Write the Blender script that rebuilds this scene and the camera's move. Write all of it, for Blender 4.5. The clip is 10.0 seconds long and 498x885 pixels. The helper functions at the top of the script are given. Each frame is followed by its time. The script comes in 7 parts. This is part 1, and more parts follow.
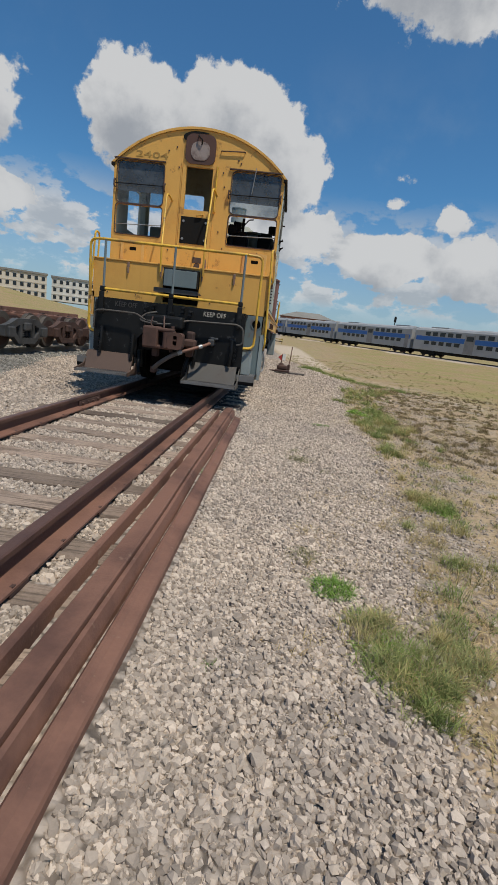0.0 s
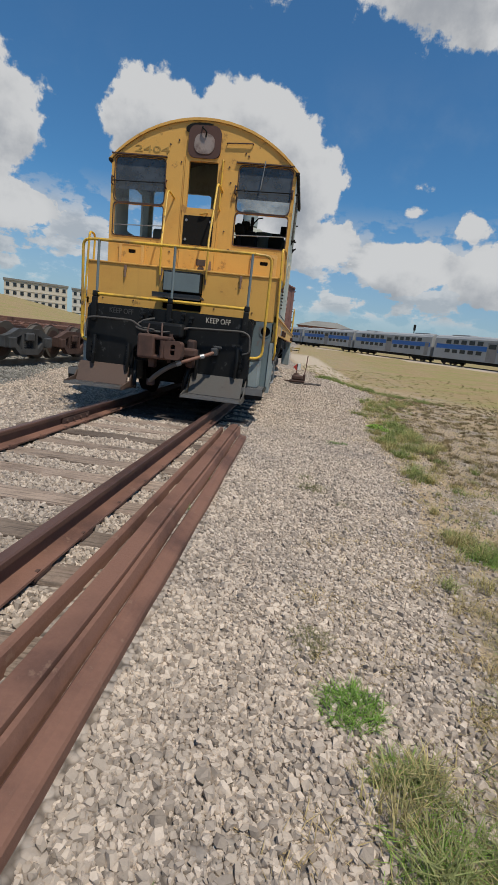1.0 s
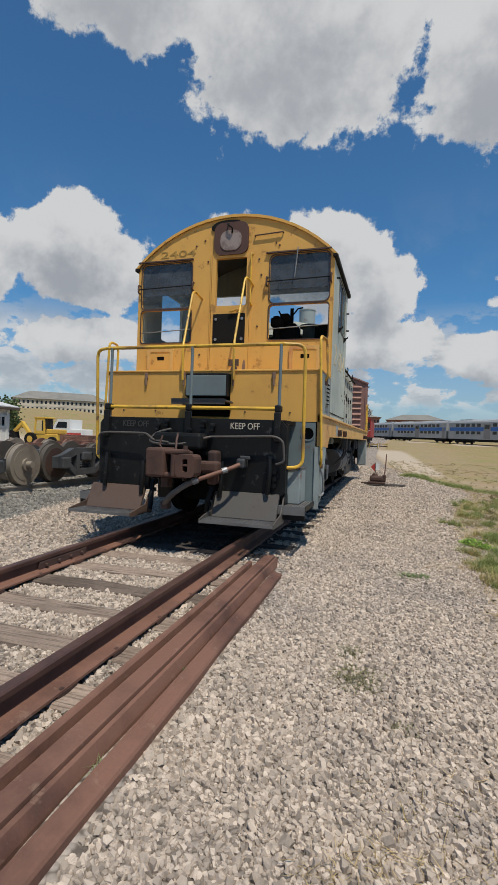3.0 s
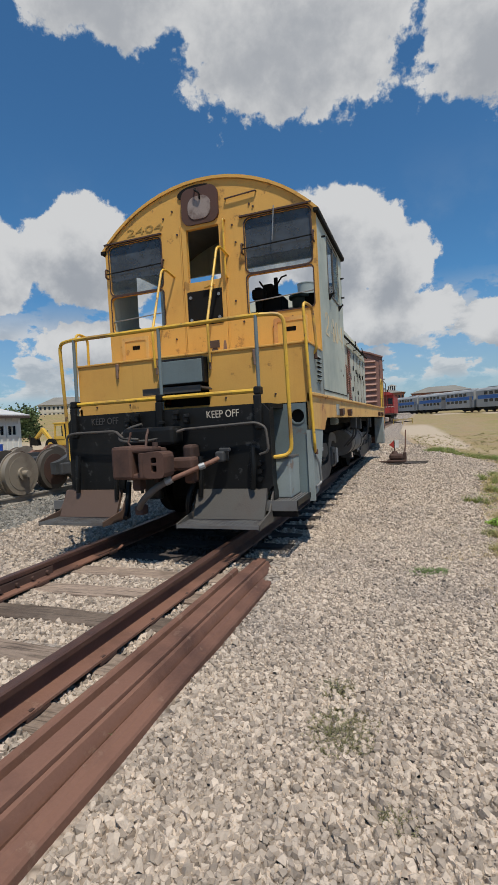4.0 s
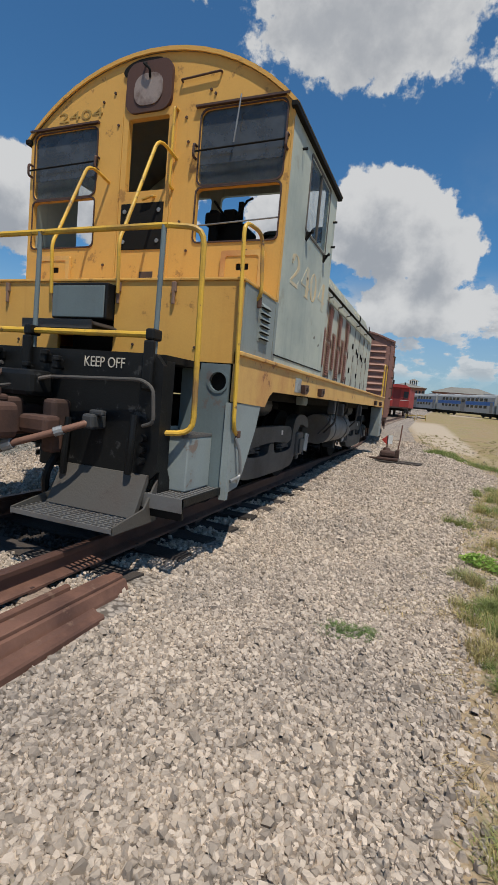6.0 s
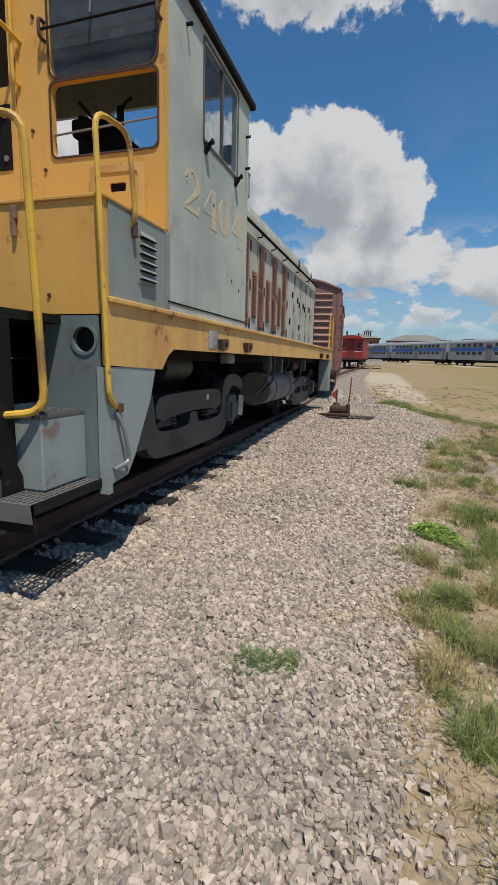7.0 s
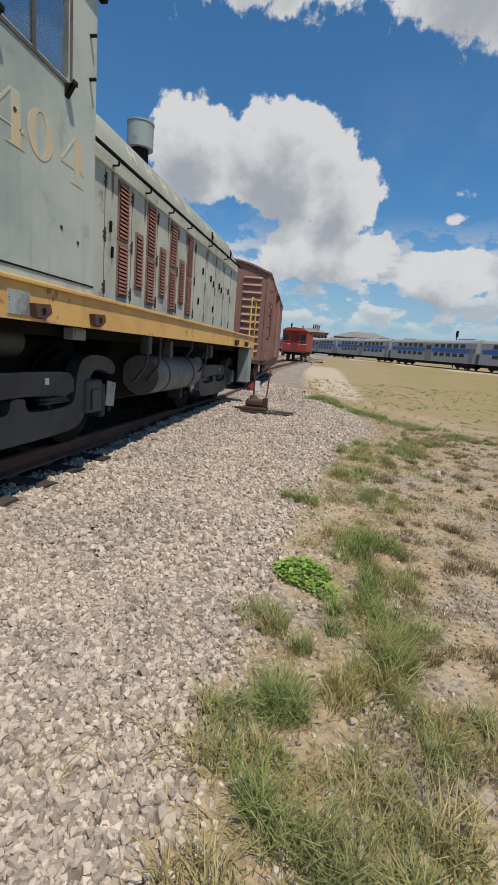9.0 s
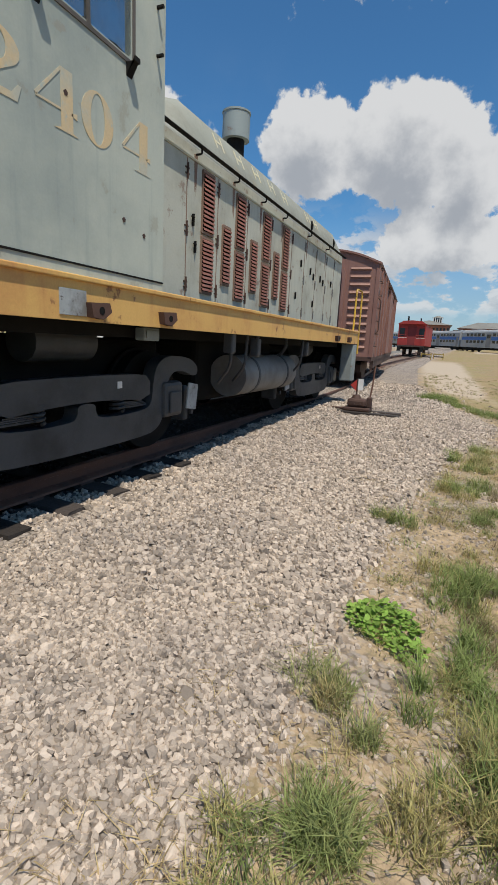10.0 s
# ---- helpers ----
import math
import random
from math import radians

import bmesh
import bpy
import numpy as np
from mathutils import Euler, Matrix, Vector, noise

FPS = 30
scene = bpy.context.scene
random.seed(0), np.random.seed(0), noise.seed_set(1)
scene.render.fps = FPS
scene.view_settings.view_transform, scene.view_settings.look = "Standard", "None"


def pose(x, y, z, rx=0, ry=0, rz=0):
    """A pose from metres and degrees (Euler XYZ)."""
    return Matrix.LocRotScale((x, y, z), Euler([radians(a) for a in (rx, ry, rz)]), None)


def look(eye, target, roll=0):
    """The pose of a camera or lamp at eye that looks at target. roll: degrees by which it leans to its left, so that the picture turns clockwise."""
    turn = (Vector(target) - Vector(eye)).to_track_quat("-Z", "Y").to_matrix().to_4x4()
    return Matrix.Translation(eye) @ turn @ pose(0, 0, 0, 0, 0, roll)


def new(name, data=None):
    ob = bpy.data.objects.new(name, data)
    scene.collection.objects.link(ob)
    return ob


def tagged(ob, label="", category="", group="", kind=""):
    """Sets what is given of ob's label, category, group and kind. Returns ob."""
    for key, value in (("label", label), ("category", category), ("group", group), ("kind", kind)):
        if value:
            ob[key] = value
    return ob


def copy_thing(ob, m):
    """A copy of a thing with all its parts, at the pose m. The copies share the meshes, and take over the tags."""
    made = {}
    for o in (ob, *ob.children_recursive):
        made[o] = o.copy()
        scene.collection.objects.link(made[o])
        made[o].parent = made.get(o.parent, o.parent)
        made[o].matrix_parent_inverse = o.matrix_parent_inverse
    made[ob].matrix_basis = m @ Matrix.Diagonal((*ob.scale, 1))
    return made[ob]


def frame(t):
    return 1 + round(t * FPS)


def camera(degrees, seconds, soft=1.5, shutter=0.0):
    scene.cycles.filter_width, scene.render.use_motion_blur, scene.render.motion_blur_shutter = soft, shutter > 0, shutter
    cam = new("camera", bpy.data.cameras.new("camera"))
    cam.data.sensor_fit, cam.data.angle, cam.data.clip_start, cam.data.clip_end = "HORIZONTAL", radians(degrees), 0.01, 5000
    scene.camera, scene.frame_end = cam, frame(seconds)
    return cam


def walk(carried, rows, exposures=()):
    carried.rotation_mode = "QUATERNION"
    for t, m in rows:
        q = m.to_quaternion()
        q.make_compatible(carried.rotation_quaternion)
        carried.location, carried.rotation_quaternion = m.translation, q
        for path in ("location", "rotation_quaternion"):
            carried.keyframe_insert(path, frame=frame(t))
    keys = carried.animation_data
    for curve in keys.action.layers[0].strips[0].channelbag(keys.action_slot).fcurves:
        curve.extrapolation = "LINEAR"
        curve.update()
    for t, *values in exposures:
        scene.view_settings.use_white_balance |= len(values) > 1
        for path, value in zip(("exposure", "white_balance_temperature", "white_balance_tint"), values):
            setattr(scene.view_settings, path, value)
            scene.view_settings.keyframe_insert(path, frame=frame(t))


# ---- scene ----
cam = camera(54.8, 10.0, soft=0.8)
PATH = [
    (0, (0.269, -0.003, 1.569), (0.175, 1.946, 1.132), 6.9),
    (0.5, (0.327, 0.449, 1.523), (0.133, 2.352, 0.939), 2.3),
    (1, (0.354, 0.85, 1.562), (0.182, 2.8, 1.154), 6.4),
    (1.5, (0.438, 1.282, 1.638), (0.111, 3.227, 1.306), 4.1),
    (2, (0.612, 1.643, 1.678), (0.008, 3.547, 1.569), 2.8),
    (2.5, (0.726, 2.107, 1.671), (0.09, 4.003, 1.626), 2.7),
    (3, (0.795, 2.496, 1.668), (0.213, 4.409, 1.647), 1.9),
    (3.2, (0.839, 2.651, 1.656), (0.235, 4.558, 1.669), 2.0),
    (4.3, (1.143, 3.556, 1.67), (0.418, 5.417, 1.562), -5.1),
    (4.5, (1.202, 3.698, 1.675), (0.386, 5.518, 1.534), -4.1),
    (5, (1.197, 4.086, 1.617), (0.179, 5.783, 1.33), -0.5),
    (5.5, (1.348, 4.551, 1.651), (0.503, 6.357, 1.501), -1.3),
    (6, (1.417, 5.002, 1.628), (0.691, 6.857, 1.446), 5.1),
    (6.2, (1.419, 5.181, 1.661), (0.734, 7.052, 1.483), 6.0),
    (7.3, (1.61, 6.2, 1.634), (1.098, 8.084, 1.2), -0.8),
    (7.5, (1.666, 6.321, 1.639), (1.172, 8.2, 1.164), -1.7),
    (8, (1.89, 6.618, 1.655), (1.536, 8.561, 1.342), 5.0),
    (8.5, (2.026, 6.889, 1.615), (1.942, 8.862, 1.3), 9.5),
    (9, (2.071, 7.241, 1.615), (1.725, 9.176, 1.247), 4.6),
    (9.5, (2.245, 7.586, 1.637), (1.598, 9.435, 1.232), -0.9),
    (10, (2.198, 7.823, 1.628), (1.413, 9.617, 1.221), 2.9),
]
walk(cam, [(t, look(eye, target, roll)) for t, eye, target, roll in PATH],
     [(0.0, -0.12), (2.5, -0.06), (5.5, -0.04), (8.0, -0.03), (10.0, 0.08)])

# ---- light ----
SUN = Vector((0.30, -0.32, 1.0)).normalized()          # towards the sun
sun = new("sun", bpy.data.lights.new("sun", "SUN"))
sun.data.energy, sun.data.angle, sun.data.color = 4.4, radians(0.6), (1.0, 0.93, 0.80)
sun.matrix_world = look((0, 0, 60), Vector((0, 0, 60)) - SUN)


class Nodes:
    """A small writer for node trees."""

    def __init__(self, tree):
        self.tree = tree

    def add(self, kind, inputs=(), **props):
        n = self.tree.nodes.new(kind)
        for k, v in props.items():
            setattr(n, k, v)
        for k, v in (inputs.items() if isinstance(inputs, dict) else enumerate(inputs)):
            if v is None:
                continue
            if isinstance(v, bpy.types.NodeSocket):
                self.tree.links.new(v, n.inputs[k])
            else:
                n.inputs[k].default_value = v
        return n

    def m(self, op, a, b=None, c=None, clamp=False):
        return self.add("ShaderNodeMath", (a, b, c), operation=op, use_clamp=clamp).outputs[0]

    def smooth(self, v, lo, hi, a=0.0, b=1.0):
        return self.add("ShaderNodeMapRange", (v, lo, hi, a, b), interpolation_type="SMOOTHSTEP").outputs[0]

    def noise(self, vec, scale, detail=4.0, rough=0.55, dims="3D"):
        return self.add("ShaderNodeTexNoise", {"Vector": vec, "Scale": scale, "Detail": detail, "Roughness": rough}, noise_dimensions=dims).outputs["Fac"]

    def mix(self, f, a, b, blend="MIX"):
        n = self.add("ShaderNodeMix", data_type="RGBA", blend_type=blend)
        for i, v in ((0, f), (6, a), (7, b)):
            if isinstance(v, bpy.types.NodeSocket):
                self.tree.links.new(v, n.inputs[i])
            else:
                n.inputs[i].default_value = v if i == 0 or len(v) == 4 else (*v, 1)
        return n.outputs[2]


# clouds: azimuth and height of the middle, half width and half height, in degrees
CLOUDS = [
    (-17.5, 19.8, 6.5, 5.6), (-8.0, 19.8, 9.5, 6.2), (-1.4, 17.0, 4.4, 4.9), (-3.0, 11.5, 8.0, 3.4),
    (-36.2, 18.8, 9.4, 6.6), (-48.0, 17.5, 8.0, 5.5), (-36.0, 10.5, 10.0, 3.0), (-60.0, 15.0, 9.0, 7.0),
    (-12.0, 39.5, 17.0, 9.6), (-32.0, 44.5, 14.0, 9.0), (11.0, 35.5, 11.0, 8.4),
    (11.0, 9.6, 6.5, 3.0), (19.5, 8.8, 6.0, 3.6), (26.0, 11.0, 5.0, 3.5),
    (16.2, 13.3, 1.9, 1.3), (10.5, 14.8, 1.3, 0.7), (10.6, 17.2, 1.4, 0.5), (35.0, 22.0, 9.0, 6.0),
]
field = bpy.data.node_groups.new("cloud_field", "ShaderNodeTree")
for nm in ("az", "el"):
    field.interface.new_socket(nm, in_out="INPUT", socket_type="NodeSocketFloat")
field.interface.new_socket("depth", in_out="OUTPUT", socket_type="NodeSocketFloat")
F = Nodes(field)
gi, go = F.add("NodeGroupInput"), F.add("NodeGroupOutput")
best = None
for a, e, ra, re in CLOUDS:
    a -= 0.5
    dx = F.m("DIVIDE", F.m("SUBTRACT", gi.outputs[0], a), ra)
    dy = F.m("DIVIDE", F.m("SUBTRACT", gi.outputs[1], e), re)
    d = F.m("SUBTRACT", 1.0, F.m("SQRT", F.m("ADD", F.m("MULTIPLY", dx, dx), F.m("MULTIPLY", dy, dy))))
    d = F.m("MULTIPLY", d, min(1.0, re / 4.0))
    best = d if best is None else F.m("SMOOTH_MAX", best, d, 0.08)
field.links.new(best, go.inputs[0])

world = bpy.data.worlds.new("world")
scene.world = world
world.use_nodes = True
world.node_tree.nodes.clear()
W = Nodes(world.node_tree)
sky = W.add("ShaderNodeTexSky", sky_type="NISHITA", sun_disc=False, sun_elevation=math.asin(SUN.z),
            sun_rotation=math.atan2(SUN.x, SUN.y), altitude=250.0, air_density=1.0, dust_density=0.6, ozone_density=2.2)
way = W.add("ShaderNodeTexCoord").outputs["Generated"]
sx, sy, sz = W.add("ShaderNodeSeparateXYZ", (way,)).outputs[:3]
az = W.m("DEGREES", W.m("ARCTAN2", sx, sy))
el = W.m("DEGREES", W.m("ARCSINE", sz))
puff = W.m("SUBTRACT", W.noise(way, 9.0, 7.0, 0.62), 0.5)
curl = W.m("SUBTRACT", W.noise(way, 26.0, 6.0, 0.6), 0.5)
edge = W.m("ADD", W.m("MULTIPLY", puff, 1.15), W.m("MULTIPLY", curl, 0.40))
depth = W.add("ShaderNodeGroup", (az, el), node_tree=field)
above = W.add("ShaderNodeGroup", (W.m("ADD", az, 1.2), W.m("ADD", el, 3.0)), node_tree=field)
dens = W.m("ADD", depth.outputs[0], edge)
mask = W.smooth(dens, 0.06, 0.16)
thick = W.m("ADD", above.outputs[0], W.m("MULTIPLY", W.m("SUBTRACT", W.noise(way, 17.0, 6.0, 0.6), 0.5), 1.5))
shade = W.smooth(thick, 0.0, 0.95)
high = W.smooth(el, 26.0, 36.0)
shade = W.m("MULTIPLY", shade, W.m("SUBTRACT", 0.85, W.m("MULTIPLY", high, 0.15)))
cloud = W.mix(shade, (0.97, 0.975, 0.975), (0.44, 0.475, 0.53))
haze = W.smooth(el, 16.0, 0.0, 0.0, 0.66)
flat = W.add("ShaderNodeMapping", {"Vector": way, "Scale": (6.0, 6.0, 13.0)}).outputs[0]
under = W.add("ShaderNodeVectorMath", (flat, (0.0, 0.0, 0.16)), operation="ADD").outputs[0]
bank = W.m("MULTIPLY", W.smooth(W.m("ADD", W.noise(flat, 1.7, 8.0, 0.58), W.m("MULTIPLY", curl, 0.30)), 0.44, 0.53), W.m("MULTIPLY", W.smooth(el, 16.0, 10.0), W.smooth(el, 2.0, 5.0)))
base_grey = W.m("MULTIPLY", W.smooth(W.noise(under, 1.7, 8.0, 0.58), 0.46, 0.62), W.m("MULTIPLY", bank, 0.62))
cloud = W.mix(W.m("MULTIPLY", base_grey, W.smooth(depth.outputs[0], 0.2, 0.0)), cloud, (0.47, 0.52, 0.58))
mask = W.m("MAXIMUM", mask, W.m("MULTIPLY", bank, 0.92))
wisp = W.m("MULTIPLY", W.smooth(W.noise(way, 5.0, 6.0, 0.6), 0.5, 0.75), 0.35)
lowmask = W.m("MAXIMUM", W.m("MULTIPLY", mask, 0.96), W.m("MAXIMUM", haze, W.m("MULTIPLY", wisp, W.smooth(el, 30.0, 8.0))))
hazed = W.mix(mask, (0.56, 0.66, 0.76), cloud)
blue = W.mix(1.0, sky.outputs[0], (0.40, 0.75, 0.94), "MULTIPLY")
b1 = W.add("ShaderNodeBackground", {"Color": blue, "Strength": 0.118})
b2 = W.add("ShaderNodeBackground", {"Color": hazed, "Strength": 0.68})
ms = W.add("ShaderNodeMixShader", (lowmask, b1.outputs[0], b2.outputs[0]))
W.add("ShaderNodeOutputWorld", (ms.outputs[0],))

# ---- materials ----


def material(name, base, rough=0.6, metal=0.0, dark=None, amount=0.5, grain=0.12, scale=6.0, bump=0.1, fine=60.0, spots=None,
             spot_amount=0.0, streak=0.0, random_by="", spec=0.4, fibre=0.0):
    """Painted or raw surface: base colour, a second tone in large patches, fine grain, spots of wear, streaks down the face."""
    mt = bpy.data.materials.new(name)
    mt.use_nodes = True
    mt.node_tree.nodes.clear()
    N = Nodes(mt.node_tree)
    pos = N.add("ShaderNodeNewGeometry").outputs["Position"]
    big = N.noise(pos, scale * 0.25, 6.0, 0.62)
    small = N.noise(pos, fine, 5.0, 0.6)
    dark = dark or tuple(c * 0.6 for c in base)
    col = N.mix(N.m("MULTIPLY", N.smooth(big, 0.42, 0.72), amount), base, dark)
    if streak:
        sv = N.add("ShaderNodeMapping", {"Vector": pos, "Scale": (9.0, 9.0, 0.55)}).outputs[0]
        col = N.mix(N.m("MULTIPLY", N.smooth(N.noise(sv, 1.3, 5.0, 0.6), 0.52, 0.75), streak), col, dark)
    if fibre:
        fv = N.add("ShaderNodeMapping", {"Vector": pos, "Scale": (1.5, 34.0, 34.0)}).outputs[0]
        crack = N.smooth(N.noise(fv, 1.6, 6.0, 0.65), 0.46, 0.66)
        col = N.mix(N.m("MULTIPLY", crack, fibre), col, tuple(c * 0.35 for c in dark))
    if spots:
        sp = N.smooth(N.noise(pos, scale, 8.0, 0.68), 0.60, 0.66)
        col = N.mix(N.m("MULTIPLY", sp, spot_amount), col, spots)
    if random_by:
        r = N.add("ShaderNodeNewGeometry").outputs["Random Per Island"] if random_by == "island" else N.add("ShaderNodeObjectInfo").outputs["Random"]
        v = N.m("ADD", 0.62, N.m("MULTIPLY", r, 0.76))
        col = N.mix(1.0, col, N.add("ShaderNodeCombineXYZ", (v, v, v)).outputs[0], "MULTIPLY")
    g = N.m("ADD", 1.0 - grain, N.m("MULTIPLY", small, grain * 2))
    col = N.mix(1.0, col, N.add("ShaderNodeCombineXYZ", (g, g, g)).outputs[0], "MULTIPLY")
    bs = N.add("ShaderNodeBsdfPrincipled", {"Base Color": col, "Metallic": metal, "Specular IOR Level": spec})
    mt.node_tree.links.new(N.m("ADD", rough - 0.1, N.m("MULTIPLY", big, 0.2), clamp=True), bs.inputs["Roughness"])
    if bump:
        h = N.m("ADD", small, N.m("MULTIPLY", big, 1.5))
        mt.node_tree.links.new(N.add("ShaderNodeBump", {"Height": h, "Strength": bump, "Distance": 0.02}).outputs[0], bs.inputs["Normal"])
    N.add("ShaderNodeOutputMaterial", (bs.outputs[0],))
    return mt


def glass(name, tint, rough=0.05, alpha=0.35):
    """Thin window glass: a film of dust and tint over a clear pane."""
    mt = bpy.data.materials.new(name)
    mt.use_nodes = True
    mt.node_tree.nodes.clear()
    N = Nodes(mt.node_tree)
    pos = N.add("ShaderNodeNewGeometry").outputs["Position"]
    dust = N.smooth(N.noise(pos, 5.0, 6.0, 0.6), 0.3, 0.8, alpha - 0.12, alpha + 0.12)
    clear = N.add("ShaderNodeBsdfTransparent", ((*tint, 1),))
    film = N.add("ShaderNodeBsdfPrincipled", {"Base Color": (0.12, 0.13, 0.14, 1), "Roughness": rough, "Specular IOR Level": 0.8})
    N.add("ShaderNodeOutputMaterial", (N.add("ShaderNodeMixShader", (dust, clear.outputs[0], film.outputs[0])).outputs[0],))
    return mt


YELLOW = material("yellow_paint", (0.66, 0.365, 0.085), 0.55, dark=(0.52, 0.26, 0.06), amount=0.6, spots=(0.16, 0.07, 0.03), spot_amount=0.5, streak=0.25, scale=5, grain=0.08, bump=0.05)
RAILYELLOW = material("rail_yellow", (0.66, 0.40, 0.045), 0.5, dark=(0.20, 0.11, 0.06), amount=0.85, spots=(0.10, 0.06, 0.05), spot_amount=0.9, scale=9, bump=0.05)
SILLYELLOW = material("sill_yellow", (0.66, 0.40, 0.125), 0.6, dark=(0.46, 0.19, 0.07), amount=0.95, spots=(0.20, 0.08, 0.04), spot_amount=0.8, streak=0.35, scale=4, bump=0.06)
NOSEGREY = material("nose_grey_paint", (0.24, 0.27, 0.26), 0.6, dark=(0.16, 0.175, 0.17), amount=0.8, spots=(0.2, 0.15, 0.1), spot_amount=0.35, streak=0.4, scale=4, bump=0.05)
GREY = material("grey_green_paint", (0.465, 0.49, 0.42), 0.6, dark=(0.24, 0.28, 0.27), amount=0.7, spots=(0.30, 0.25, 0.17), spot_amount=0.35, streak=0.4, scale=3, grain=0.07, bump=0.04)
HOODGREY = material("hood_grey_paint", (0.47, 0.475, 0.405), 0.65, dark=(0.28, 0.27, 0.22), amount=0.7, spots=(0.20, 0.10, 0.07), spot_amount=0.55, streak=0.45, scale=5, bump=0.05)
BLUEGREY = material("blue_grey_paint", (0.14, 0.18, 0.19), 0.6, dark=(0.10, 0.12, 0.13), amount=0.7, spots=(0.16, 0.08, 0.05), spot_amount=0.4, streak=0.3, scale=5, bump=0.05)
PALEBLUE = material("pale_blue_paint", (0.27, 0.31, 0.31), 0.6, dark=(0.17, 0.18, 0.175), amount=0.7, spots=(0.2, 0.1, 0.06), spot_amount=0.6, scale=6, bump=0.05)
BLACK = material("black_paint", (0.008, 0.0085, 0.009), 0.45, spec=0.2, dark=(0.016, 0.016, 0.016), amount=0.8, spots=(0.10, 0.10, 0.10), spot_amount=0.35, streak=0.4, scale=7, bump=0.10)
# black of grimy parts, and of sheets that paint shade into recesses
DARK = material("grime_and_shade_black", (0.010, 0.0095, 0.009), 0.8, spec=0.15, dark=(0.02, 0.018, 0.016), amount=0.8, scale=8, bump=0.15)
TRUCKGREY = material("dusty_black_iron", (0.068, 0.070, 0.073), 0.55, spec=0.4, dark=(0.022, 0.022, 0.022), amount=0.8, spots=(0.07, 0.07, 0.07), spot_amount=0.4, scale=6, bump=0.12)
STEEL = material("dull_steel", (0.30, 0.31, 0.32), 0.5, 0.5, dark=(0.16, 0.14, 0.12), amount=0.7, scale=9, bump=0.08)
TANKGREY = material("tank_grey", (0.22, 0.22, 0.21), 0.6, dark=(0.13, 0.11, 0.10), amount=0.8, streak=0.4, scale=6, bump=0.06)
RUST = material("rusty_steel", (0.195, 0.098, 0.068), 0.7, 0.1, dark=(0.085, 0.042, 0.032), amount=0.95, spots=(0.27, 0.17, 0.12), spot_amount=0.45, scale=7, bump=0.15)
RUSTDARK = material("dark_rust", (0.085, 0.048, 0.038), 0.7, 0.15, dark=(0.045, 0.028, 0.025), amount=0.9, spots=(0.16, 0.09, 0.06), spot_amount=0.35, scale=6, bump=0.15)
RAILHEAD = material("rail_head", (0.135, 0.072, 0.056), 0.5, 0.4, dark=(0.05, 0.03, 0.03), amount=0.8, scale=6, bump=0.1)
COUPLER = material("coupler_rust", (0.098, 0.050, 0.036), 0.75, dark=(0.035, 0.022, 0.019), amount=0.9, scale=8, bump=0.08)
FOOTPLATE = material("worn_plate", (0.09, 0.083, 0.075), 0.65, 0.2, dark=(0.09, 0.07, 0.06), amount=0.9, spots=(0.06, 0.05, 0.05), spot_amount=0.5, scale=7, bump=0.12)
RUSTPLATE = material("rust_plate", (0.098, 0.062, 0.047), 0.7, dark=(0.05, 0.035, 0.03), amount=0.9, scale=7, bump=0.12)
GRATE = material("step_grating", (0.17, 0.165, 0.16), 0.6, 0.3, dark=(0.08, 0.06, 0.05), amount=0.7, scale=10, bump=0.1)
LOUVER = material("primer_red_louvre", (0.40, 0.18, 0.14), 0.7, dark=(0.20, 0.08, 0.06), amount=0.7, scale=8, bump=0.05)
FRAMEBROWN = material("rust_frame", (0.23, 0.15, 0.11), 0.75, dark=(0.14, 0.08, 0.06), amount=0.8, scale=9, bump=0.08)
TIE = material("weathered_tie", (0.27, 0.205, 0.16), 0.9, dark=(0.15, 0.11, 0.085), amount=0.9, fibre=0.75, grain=0.35, scale=8, fine=45, bump=0.5, random_by="object")
DARKTIE = material("dark_tie", (0.045, 0.036, 0.032), 0.85, dark=(0.03, 0.025, 0.022), amount=0.9, grain=0.35, scale=8, fine=45, bump=0.5, random_by="object")
LETTER = material("stencil_letters", (0.55, 0.50, 0.42), 0.7, dark=(0.3, 0.27, 0.22), amount=0.6, scale=30, bump=0)
FADED = material("faded_letters", (0.055, 0.052, 0.05), 0.7, dark=(0.05, 0.05, 0.05), amount=0.6, scale=30, bump=0)
NUMBER = material("number_yellow", (0.60, 0.46, 0.27), 0.65, dark=(0.45, 0.455, 0.38), amount=1.0, spots=(0.42, 0.45, 0.39), spot_amount=1.0, scale=13, bump=0)
NUMBERDARK = material("number_olive", (0.34, 0.21, 0.055), 0.65, dark=(0.56, 0.33, 0.075), amount=0.7, scale=25, bump=0)
LETTERBAR = material("ghost_letters", (0.55, 0.50, 0.34), 0.7, dark=(0.46, 0.45, 0.38), amount=0.9, scale=9, bump=0)
BOXCAR = material("boxcar_brown", (0.25, 0.13, 0.105), 0.7, dark=(0.18, 0.08, 0.065), amount=0.8, spots=(0.32, 0.2, 0.16), spot_amount=0.3, streak=0.4, scale=3, bump=0.05)
RED = material("caboose_red", (0.34, 0.035, 0.03), 0.6, dark=(0.22, 0.03, 0.025), amount=0.7, scale=3, streak=0.3, bump=0.03)
SILVER = material("coach_steel", (0.36, 0.365, 0.37), 0.5, 0.1, dark=(0.28, 0.285, 0.29), amount=0.7, scale=1.0, streak=0.3, bump=0.02)
BLUEBAND = material("coach_blue", (0.02, 0.125, 0.42), 0.45, dark=(0.04, 0.16, 0.42), amount=0.7, scale=1.0, bump=0.0)
COACHGLASS = material("coach_window", (0.02, 0.025, 0.03), 0.2, spec=0.4, bump=0, grain=0.02)
